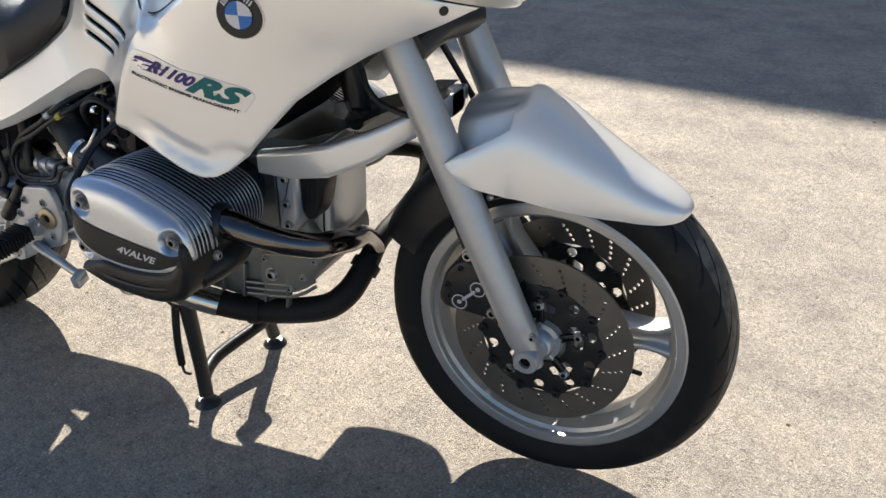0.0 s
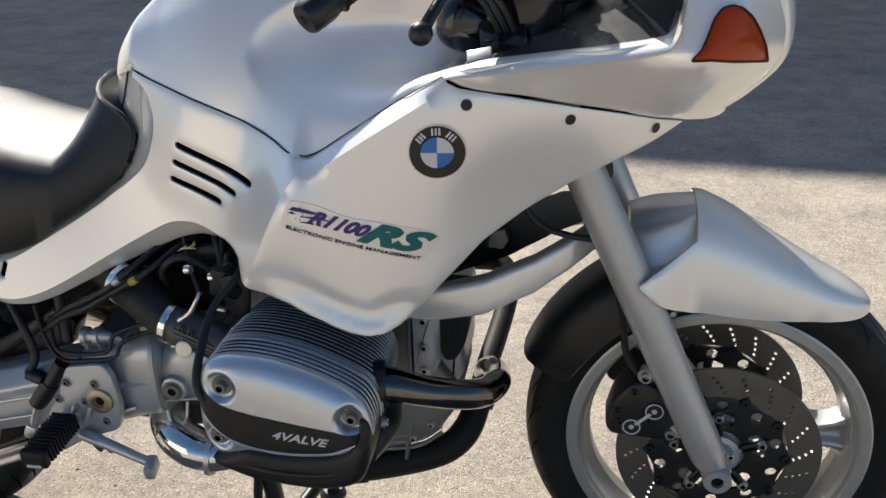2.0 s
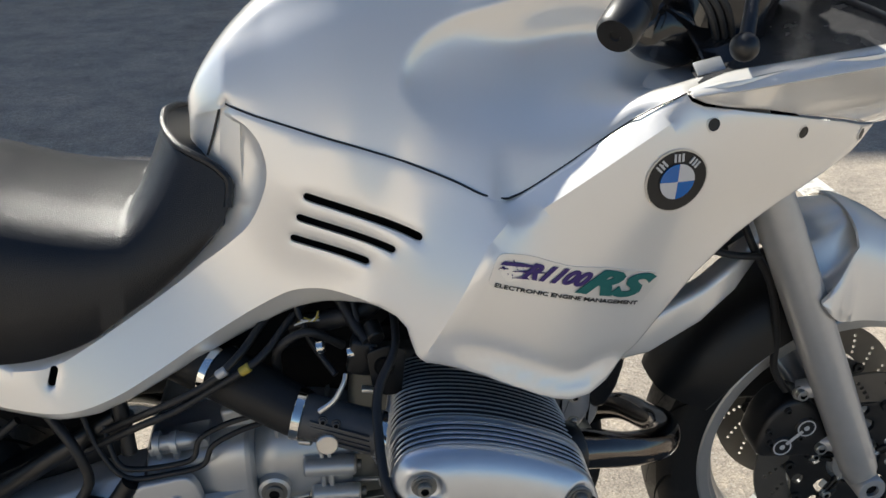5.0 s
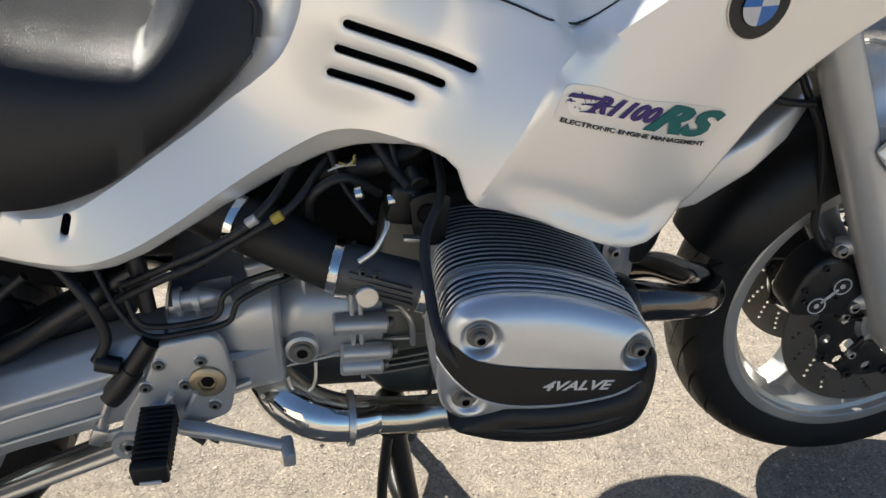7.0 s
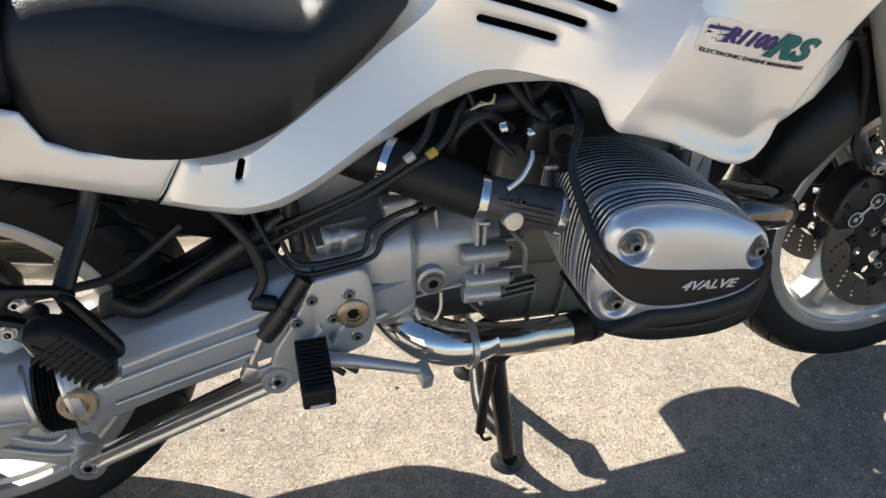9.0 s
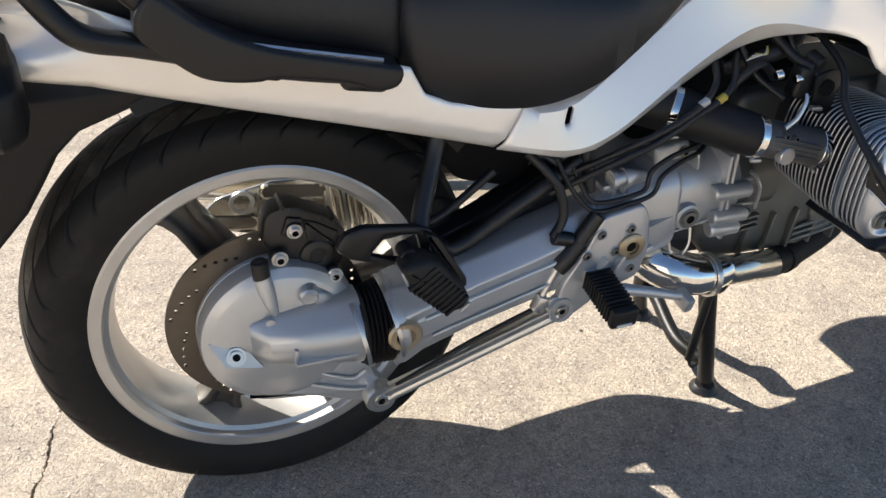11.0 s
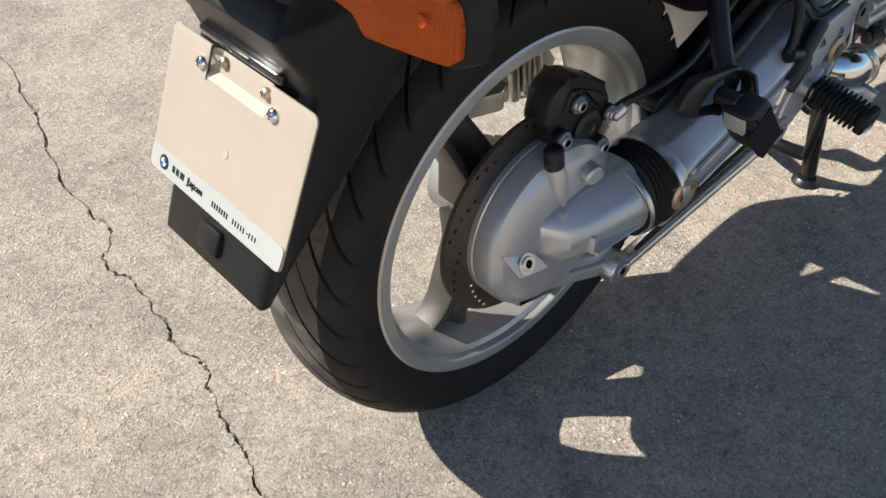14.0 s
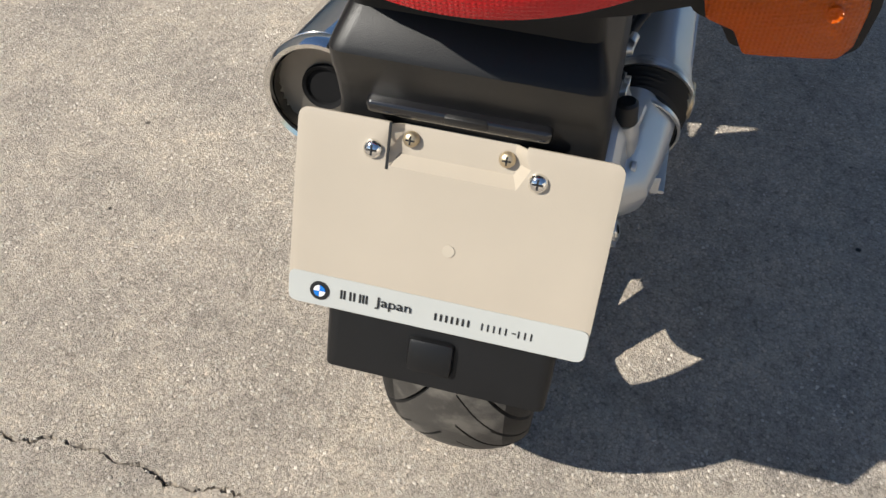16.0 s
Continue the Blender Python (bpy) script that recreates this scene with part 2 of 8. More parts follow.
def box(c, size, rot=(0, 0, 0), bev=0.004, seg=2, bm=None):
    new_bm = bmesh.new()
    bmesh.ops.create_cube(new_bm, size=1, matrix=pose(*c, *rot) @ Matrix.Diagonal((*size, 1)))
    if bev:
        bmesh.ops.bevel(new_bm, geom=new_bm.edges[:], offset=bev, segments=seg, profile=0.5, affect="EDGES")
    return merged(bm, new_bm)


def merged(bm, other):
    if bm is None:
        return other
    me = bpy.data.meshes.new("join")
    other.to_mesh(me)
    other.free()
    bm.from_mesh(me)
    bpy.data.meshes.remove(me)
    return bm


def prism(outline, y0, y1, bev=0.004, seg=2, bm=None, corner=0.0, to=None):
    """An outline in the plane of x and z, thick from y0 to y1, with bevelled rims. to: a map of (x, y, z) to the world."""
    pts = rounded(outline, corner) if corner else [np.array(q, float) for q in outline]
    ys = sorted((y0, y1))
    rings = []
    def ring(y, inset):
        out = []
        m = len(pts)
        for i in range(m):
            a, b, d = pts[i - 1], pts[i], pts[(i + 1) % m]
            e1, e2 = b - a, d - b
            n1, n2 = np.array([e1[1], -e1[0]]), np.array([e2[1], -e2[0]])
            nn = n1 / (np.linalg.norm(n1) + 1e-12) + n2 / (np.linalg.norm(n2) + 1e-12)
            L = np.linalg.norm(nn)
            nn = nn / L * min(1.4, 2 / L) if L > 1e-6 else nn
            q = b - nn * inset * sign
            v = (q[0], y, q[1])
            out.append(to(*v) if to else v)
        return out
    area = sum(pts[i - 1][0] * pts[i][1] - pts[i][0] * pts[i - 1][1] for i in range(len(pts)))
    sign = 1 if area > 0 else -1
    b = min(bev, 0.45 * (ys[1] - ys[0]))
    for k in range(seg + 1):
        a = math.pi / 2 * k / seg
        rings.append(ring(ys[0] + b * (1 - math.cos(a)), b * (1 - math.sin(a))))
    for k in range(seg, -1, -1):
        a = math.pi / 2 * k / seg
        rings.append(ring(ys[1] - b * (1 - math.cos(a)), b * (1 - math.sin(a))))
    other = loft(rings)
    return merged(bm, other)


from mathutils.geometry import delaunay_2d_cdt


def inside(poly, p):
    """Which of the points p lie in the closed outline."""
    poly, p = np.asarray(poly), np.asarray(p)
    hit = np.zeros(len(p), bool)
    for a, b in zip(poly, np.roll(poly, -1, 0)):
        cross = (a[1] > p[:, 1]) != (b[1] > p[:, 1])
        with np.errstate(divide="ignore", invalid="ignore"):
            x = a[0] + (p[:, 1] - a[1]) / (b[1] - a[1]) * (b[0] - a[0])
        hit ^= cross & (p[:, 0] < x)
    return hit


def far_from(poly, p, closed=True):
    """The distance of each point to an outline."""
    poly, p = np.asarray(poly, float), np.asarray(p, float)
    best = np.full(len(p), 9.0)
    for a, b in zip(poly, np.roll(poly, -1, 0) if closed else poly[1:]):
        d = b - a
        t = np.clip(((p - a) @ d) / max(d @ d, 1e-12), 0, 1)
        best = np.minimum(best, np.linalg.norm(p - a - t[:, None] * d, axis=1))
    return best


def spread(outline, step):
    """The outline with points no further apart than step."""
    out = []
    for a, b in zip(outline, list(outline[1:]) + [outline[0]]):
        a, b = np.array(a, float), np.array(b, float)
        k = max(1, int(np.ceil(np.linalg.norm(b - a) / step)))
        out += [a + (b - a) * i / k for i in range(k)]
    return out


def cut_holes(v2, tris, holes):
    """Leaves out the triangles that lie in a hole."""
    mid = np.array([[sum(v2[i][k] for i in f) / 3 for k in (0, 1)] for f in tris])
    drop = np.zeros(len(tris), bool)
    for h in holes:
        h = np.asarray(h, float)
        near = (mid > h.min(0)).all(1) & (mid < h.max(0)).all(1)
        drop[near] |= inside(h, mid[near])
    return [f for f, d in zip(tris, drop) if not d]


def shell(outline, depth, thick=0.004, step=0.012, roll=0.004, holes=(), inward=(0, 1, 0), place=None, ridges=(), hard=()):
    """A moulded panel: an outline in x and z whose points lie at depth(x, z), with rolled rims, a thickness and holes cut through."""
    loops = [spread(outline, step)] + [spread(h, step * 0.5) for h in holes]
    pts, edges = [], []
    for loop in loops:
        k = len(pts)
        pts += [Vector(q) for q in loop]
        edges += [(k + i, k + (i + 1) % len(loop)) for i in range(len(loop))]
    lo, hi = np.min(outline, 0), np.max(outline, 0)
    gx, gz = np.meshgrid(np.arange(lo[0], hi[0], step), np.arange(lo[1], hi[1], step))
    gx = gx + (np.arange(gx.shape[0]) % 2)[:, None] * step * 0.5
    g = np.c_[gx.ravel(), gz.ravel()]
    keep = inside(loops[0], g) & (far_from(loops[0], g) > 0.011)
    for h in loops[1:]:
        keep &= ~inside(h, g) & (far_from(h, g) > 0.006)
    for line in (*ridges, *hard):      # edges that the mesh must follow
        line = np.array(curve([np.array(q, float) for q in line], 6))
        keep &= far_from(line, g, False) > step * 0.45
        k = len(pts)
        pts += [Vector(q) for q in line]
        edges += [(k + i, k + i + 1) for i in range(len(line) - 1)]
    pts += [Vector(q) for q in g[keep]]
    for loop, sign in [(loops[0], 1)] + [(h, -1) for h in loops[1:]]:
        q = np.array(loop)
        t = np.roll(q, -1, 0) - np.roll(q, 1, 0)
        nrm = np.c_[-t[:, 1], t[:, 0]] / (np.linalg.norm(t, axis=1)[:, None] + 1e-9)
        area = np.sum(q[:, 0] * np.roll(q[:, 1], -1) - np.roll(q[:, 0], -1) * q[:, 1])
        nrm *= np.sign(area) * sign
        for off in (0.0022, 0.0060):
            c = q + nrm * off
            ok = far_from(loops[0], c) > off * 0.85
            ok &= inside(loops[0], c)
            for h in loops[1:]:
                ok &= ~inside(h, c) & (far_from(h, c) > off * 0.85)
            pts += [Vector(v) for v in c[ok]]
    v2, _, tris, *_ = delaunay_2d_cdt(pts, edges, [], 1, 1e-6)
    tris = cut_holes(v2, tris, loops[1:])
    xy = np.array([tuple(v) for v in v2])
    rim = far_from(loops[0], xy)
    for h in loops[1:]:
        rim = np.minimum(rim, far_from(h, xy))
    y = depth(xy[:, 0], xy[:, 1])
    into = np.array(inward, float)
    drop = roll * np.clip(1 - rim / 0.0075, 0, 1) ** 2
    top = np.c_[xy[:, 0], y, xy[:, 1]] + drop[:, None] * into
    low = top + (thick - drop * 0.6)[:, None] * into
    put = place or (lambda *v: v)
    bm = bmesh.new()
    a = [bm.verts.new(put(*q)) for q in top]
    b = [bm.verts.new(put(*q)) for q in low]
    count = {}
    for f in tris:
        bm.faces.new([a[i] for i in f])
        bm.faces.new([b[i] for i in reversed(f)])
        for i, j in zip(f, f[1:] + f[:1]):
            count[(i, j)] = 1
    for i, j in count:
        if (j, i) not in count:
            bm.faces.new((a[j], a[i], b[i], b[j]))
    bmesh.ops.remove_doubles(bm, verts=bm.verts[:], dist=1e-6)
    for line in hard:      # a crisp edge: the faces on its two sides part
        line = np.array(curve([np.array(q, float) for q in line], 6))
        es = bm.edges[:]
        a, b = (np.array([(e.verts[i].co.x, e.verts[i].co.z) for e in es]) for i in (0, 1))
        on = (far_from(line, a, False) < 2e-4) & (far_from(line, b, False) < 2e-4) & (np.linalg.norm(a - b, axis=1) > 1e-4)
        bmesh.ops.split_edges(bm, edges=[e for e, k in zip(es, on) if k])
    return bm


def thin_plate(points, stiff=1e-4):
    """A smooth depth over x and z through a few stations (x, z, depth)."""
    p = np.array(points, float)
    n = len(p)
    bend = lambda d: np.where(d > 0, d * d * np.log(d + 1e-12), 0)
    k = bend(np.linalg.norm(p[:, None, :2] - p[None, :, :2], axis=2)) + stiff * np.eye(n)
    flat = np.c_[np.ones(n), p[:, :2]]
    w = np.linalg.solve(np.block([[k, flat], [flat.T, np.zeros((3, 3))]]), np.r_[p[:, 2], 0, 0, 0])

    def depth(x, z):
        x, z = np.asarray(x, float), np.asarray(z, float)
        d = np.hypot(p[:, 0] - x[..., None], p[:, 1] - z[..., None])
        return bend(d) @ w[:n] + w[n] + w[n + 1] * x + w[n + 2] * z
    return depth


def mirror(bm):
    """The same on the other side of the machine."""
    bmesh.ops.scale(bm, vec=(1, -1, 1), verts=bm.verts)
    return bm


# ---- ground ----
def asphalt():
    m = bpy.data.materials.new("worn_asphalt")
    m.use_nodes = True
    N, K = m.node_tree.nodes, m.node_tree.links
    p = N["Principled BSDF"]
    geo = N.new("ShaderNodeNewGeometry")
    def noise_at(scale, detail=4, rough=0.6):
        n = N.new("ShaderNodeTexNoise")
        n.inputs["Scale"].default_value, n.inputs["Detail"].default_value, n.inputs["Roughness"].default_value = scale, detail, rough
        K.new(geo.outputs["Position"], n.inputs["Vector"])
        return n.outputs["Fac"]
    def stones(scale):
        v = N.new("ShaderNodeTexVoronoi")
        v.inputs["Scale"].default_value, v.inputs["Randomness"].default_value = scale, 1.0
        K.new(geo.outputs["Position"], v.inputs["Vector"])
        return v
    def mix(kind, a, b, fac=None, amount=1.0):
        x = N.new("ShaderNodeMix")
        x.data_type, x.blend_type = "RGBA", kind
        x.inputs["Factor"].default_value = amount
        if fac is not None:
            K.new(fac, x.inputs["Factor"])
        for s, v in (("A", a), ("B", b)):
            if isinstance(v, tuple):
                x.inputs[s].default_value = v
            else:
                K.new(v, x.inputs[s])
        return x.outputs["Result"]
    def ramp(fac, *stops):
        r = N.new("ShaderNodeValToRGB")
        r.color_ramp.elements[0].position, r.color_ramp.elements[0].color = stops[0][0], stops[0][1]
        r.color_ramp.elements[1].position, r.color_ramp.elements[1].color = stops[-1][0], stops[-1][1]
        for at, c in stops[1:-1]:
            e = r.color_ramp.elements.new(at)
            e.color = c
        K.new(fac, r.inputs["Fac"])
        return r.outputs["Color"]
    patch = ramp(noise_at(1.6, 6, 0.62), (0.34, (0.350, 0.312, 0.268, 1)), (0.50, (0.402, 0.357, 0.305, 1)), (0.66, (0.452, 0.398, 0.335, 1)))
    grain = ramp(noise_at(330, 6, 0.82), (0.32, (0.48, 0.475, 0.47, 1)), (0.42, (0.86, 0.855, 0.85, 1)), (0.50, (1.02, 1.01, 1.0, 1)), (0.59, (1.15, 1.135, 1.115, 1)), (0.70, (1.40, 1.37, 1.33, 1)))
    col = mix("MULTIPLY", patch, grain)
    small = stones(240)
    tone = N.new("ShaderNodeSeparateColor")
    K.new(small.outputs["Color"], tone.inputs["Color"])
    tint = ramp(tone.outputs["Green"], (0.0, (0.80, 0.795, 0.79, 1)), (0.3, (0.97, 0.97, 0.97, 1)), (0.85, (1.10, 1.09, 1.07, 1)), (1.0, (1.36, 1.33, 1.28, 1)))
    col = mix("MULTIPLY", col, tint)
    binder = ramp(small.outputs["Distance"], (0.50, (1.03, 1.03, 1.03, 1)), (0.68, (0.92, 0.917, 0.915, 1)), (0.88, (0.66, 0.655, 0.65, 1)))
    col = mix("MULTIPLY", col, binder)
    big = stones(75)
    tone2 = N.new("ShaderNodeSeparateColor")
    K.new(big.outputs["Color"], tone2.inputs["Color"])
    rare = ramp(tone2.outputs["Blue"], (0.86, (0, 0, 0, 1)), (0.90, (1, 1, 1, 1)))
    near = ramp(big.outputs["Distance"], (0.22, (1, 1, 1, 1)), (0.32, (0, 0, 0, 1)))
    pick = mix("MULTIPLY", rare, near)
    col = mix("MIX", col, (0.47, 0.425, 0.36, 1), pick)
    pits = ramp(noise_at(95, 5, 0.78), (0.285, (0.16, 0.155, 0.15, 1)), (0.345, (1, 1, 1, 1)))
    col = mix("MULTIPLY", col, pits)
    stain = ramp(noise_at(5.5, 5, 0.6), (0.32, (0.78, 0.78, 0.79, 1)), (0.50, (0.98, 0.975, 0.97, 1)), (0.70, (1.12, 1.10, 1.06, 1)))
    col = mix("MULTIPLY", col, stain)
    mottle = ramp(noise_at(34, 5, 0.65), (0.34, (0.84, 0.835, 0.83, 1)), (0.50, (1.0, 1.0, 1.0, 1)), (0.66, (1.12, 1.11, 1.09, 1)))
    col = mix("MULTIPLY", col, mottle)
    rare_pit = stones(9)
    tone3 = N.new("ShaderNodeSeparateColor")
    K.new(rare_pit.outputs["Color"], tone3.inputs["Color"])
    lost = mix("MULTIPLY", ramp(tone3.outputs["Red"], (0.62, (0, 0, 0, 1)), (0.66, (1, 1, 1, 1))), ramp(rare_pit.outputs["Distance"], (0.035, (1, 1, 1, 1)), (0.055, (0, 0, 0, 1))))
    col = mix("MIX", col, (0.035, 0.030, 0.025, 1), lost)      # lost stones
    K.new(col, p.inputs["Base Color"])
    p.inputs["Roughness"].default_value = 0.9
    p.inputs["Specular IOR Level"].default_value = 0.3
    b1, b2 = N.new("ShaderNodeBump"), N.new("ShaderNodeBump")
    b1.inputs["Strength"].default_value, b1.inputs["Distance"].default_value, b1.invert = 0.7, 0.0016, True
    K.new(small.outputs["Distance"], b1.inputs["Height"])
    b2.inputs["Strength"].default_value, b2.inputs["Distance"].default_value = 1.0, 0.0042
    K.new(noise_at(260, 8, 0.80), b2.inputs["Height"])
    K.new(b1.outputs["Normal"], b2.inputs["Normal"])
    K.new(b2.outputs["Normal"], p.inputs["Normal"])
    return m


ASPHALT = asphalt()
rng = random.Random(7)

# a crack runs past the rear wheel and away under the tail
crack_line = curve([(-0.02, 2.1), (-0.09, 1.79), (-0.159, 1.525), (-0.171, 1.33), (-0.207, 1.16), (-0.223, 1.065), (-0.268, 0.87), (-0.278, 0.756), (-0.279, 0.644), (-0.321, 0.573), (-0.312, 0.484), (-0.322, 0.40),
                    (-0.331, 0.32), (-0.325, 0.257), (-0.346, 0.20), (-0.360, 0.127), (-0.376, 0.06), (-0.40, -0.02), (-0.45, -0.15), (-0.47, -0.32), (-0.53, -0.52)], 34)
left_rim, right_rim = [], []
wander = lambda step, size: np.interp(np.arange(len(crack_line)), np.arange(0, len(crack_line) + step, step), [rng.uniform(-size, size) for _ in range(0, len(crack_line) + step, step)])
sway, gape = wander(9, 0.0055) + wander(4, 0.0032) + wander(1, 0.0015), np.clip(0.0026 + wander(14, 0.0020) + wander(5, 0.0014) + wander(1, 0.0008), 0.0003, 1)
for i, q in enumerate(crack_line):
    a, b = crack_line[max(i - 1, 0)], crack_line[min(i + 1, len(crack_line) - 1)]
    d = (b - a) / np.linalg.norm(b - a)
    nrm = np.array([-d[1], d[0]])
    mid = q + nrm * sway[i]
    w = gape[i] * min(1, 4 * i / len(crack_line), 4 * (len(crack_line) - 1 - i) / len(crack_line)) + 0.0002
    left_rim.append(mid + nrm * w)
    right_rim.append(mid - nrm * w)
loop = left_rim + right_rim[::-1]
FAR = 400.0
square = [(-FAR, -FAR), (FAR, -FAR), (FAR, FAR), (-FAR, FAR)]
n = len(loop)
v2, _, tris, *_ = delaunay_2d_cdt([Vector(q) for q in square + loop], [(i, (i + 1) % 4) for i in range(4)] + [(4 + i, 4 + (i + 1) % n) for i in range(n)], [], 1, 1e-7)
tris = cut_holes(v2, tris, [loop])
bm = bmesh.new()
vs = [bm.verts.new((v.x, v.y, 0)) for v in v2]
for f in tris:
    bm.faces.new([vs[i] for i in f])
deep = [bm.verts.new((*(a * 0.5 + b * 0.5), -0.012)) for a, b in zip(left_rim, right_rim)]
top_l = [bm.verts.new((*q, 0)) for q in left_rim]
top_r = [bm.verts.new((*q, 0)) for q in right_rim]
for i in range(len(deep) - 1):
    bm.faces.new((top_l[i], top_l[i + 1], deep[i + 1], deep[i]))
    bm.faces.new((deep[i], deep[i + 1], top_r[i + 1], top_r[i]))
ground = part("ground", bm, ASPHALT, None, smooth=20)
tagged(ground, "worn grey-beige asphalt with exposed gravel and a long crack", "ground", kind="structure")

# loose and proud grains of stone near the machine
STONE = material("gravel_grain", (0.47, 0.42, 0.36), 0.85, 0, 0, 0.6, 60, 0.2, 400)
nr = np.random.RandomState(5)
COUNT = 52000
gx, gy = nr.uniform(-1.1, 2.5, COUNT), nr.uniform(-0.75, 2.0, COUNT)
size = 0.0010 + 0.0026 * nr.rand(COUNT) ** 2.2
turn = nr.uniform(0, 6.28, COUNT)[:, None] + 1.2566 * np.arange(5)
reach = size[:, None] * nr.uniform(0.7, 1.25, (COUNT, 5))
gu, gv = np.cos(turn) * reach, np.sin(turn) * reach
gz = (size * nr.uniform(0.30, 0.62, COUNT))[:, None] * nr.uniform(0.8, 1.15, (COUNT, 5))
foot = np.stack([gx[:, None] + gu, gy[:, None] + gv, np.full((COUNT, 5), -0.0005)], 2)
cap = np.stack([gx[:, None] + 0.62 * gu, gy[:, None] + 0.62 * gv, gz], 2)
grains_v = np.concatenate([foot, cap], 1).reshape(-1, 3)
quads = [(i, (i + 1) % 5, 5 + (i + 1) % 5, 5 + i) for i in range(5)]
grains_f = [tuple(10 * k + i for i in q) for k in range(COUNT) for q in quads + [(5, 6, 7, 8, 9)]]
me = bpy.data.meshes.new("gravel")
me.from_pydata(grains_v.tolist(), [], grains_f)
me.materials.append(STONE)
tagged(new("gravel", me), "small loose stone grains scattered over the asphalt", "gravel", kind="stuff")

# worn white parking line beyond the front wheel
LINE = material("road_paint", (0.62, 0.60, 0.55), 0.8, 0, 0, 0.15, 60, 0.5, 260, wear=(0.27, 0.245, 0.21), wear_at=0.50, wear_scale=28)
bm = bmesh.new()
edge = [(2.350, 2.10), (2.345, 1.60), (2.342, 1.10), (2.470, 1.09), (2.476, 1.60), (2.482, 2.085), (2.42, 2.12)]
lo_v, hi_v = [bm.verts.new((x, y, 0.0005)) for x, y in edge], [bm.verts.new((x, y, 0.004)) for x, y in edge]
bm.faces.new(hi_v)
for i in range(len(edge)):
    j = (i + 1) % len(edge)
    bm.faces.new((lo_v[i], lo_v[j], hi_v[j], hi_v[i]))
tagged(part("parking_line", bm, LINE, None), "worn white painted parking line on the asphalt", "road marking", kind="structure")

# a tall plain building stands off to the left and throws its shade over the yard
PLASTER = material("plaster", (0.68, 0.62, 0.54), 0.8, 0, 0, 0.12, 3, 0.2, 60)
HIGH = 12.0
corner = Vector((-1.72, 2.645, 0)) + Vector((SUN.x / SUN.z, SUN.y / SUN.z, 0)) * HIGH
along = Vector((1, -0.128, 0)).normalized()
back = Vector((-along.y, along.x, 0))
foot = [corner, corner + along * 46, corner + along * 46 + back * 14, corner + back * 14]
bm = loft([[q for q in foot], [q + Vector((0, 0, HIGH)) for q in foot]])
building = new("building")
building.location = corner
wall = part("wall", bm, PLASTER, None, smooth=20)
wall.parent, wall.matrix_parent_inverse = building, Matrix.Translation(-corner)
# a low pale wall behind the camera, added unseen to bounce light onto the white panels
bm = loft([[Vector((x, y, z)) for x, y in ((-11.0, -5.6), (-1.8, -5.6), (-1.8, -5.85), (-11.0, -5.85))] for z in (0.0, 2.9)])
tagged(part("bounce_wall", bm, PLASTER, None, smooth=20), "plain pale unseen wall added to bounce light onto the motorcycle", "wall", kind="structure")
tagged(building, "tall plain plastered building that shades the yard", "building", kind="structure")

# ---- motorcycle ----
bike = tagged(new("motorcycle"), "pearl-white sport-touring motorcycle with boxer engine standing on its centre stand", "motorcycle")
Y = Vector((0, 1, 0))


def bolt(at, axis, r, parent, name="bolt", h=0.006, mat=None, socket=True):
    """A cap screw with a washer and a hexagon socket; axis points out of the surface."""
    at, w = Vector(at), Vector(axis).normalized()
    prof = [(0, -0.002), (r * 1.35, -0.002), (r * 1.35, 0.0015), (r, 0.0015), (r, h - 0.001), (r - 0.001, h)]
    bm = lathe(prof + ([(r * 0.55, h), (r * 0.5, h - 0.6 * h), (0, h - 0.6 * h)] if socket else [(r * 0.5, h + 0.0012), (0, h + 0.0015)]), at, w, 18)
    ob = part(name, bm, mat or BOLT, parent)
    if socket:
        ob.data.materials.append(DARK)
        for f in ob.data.polygons:
            f.material_index = int(all(((v := Vector(ob.data.vertices[i].co) - at) - w * v.dot(w)).length < 0.58 * r and v.dot(w) > 0.2 * h for i in f.vertices))
    return ob


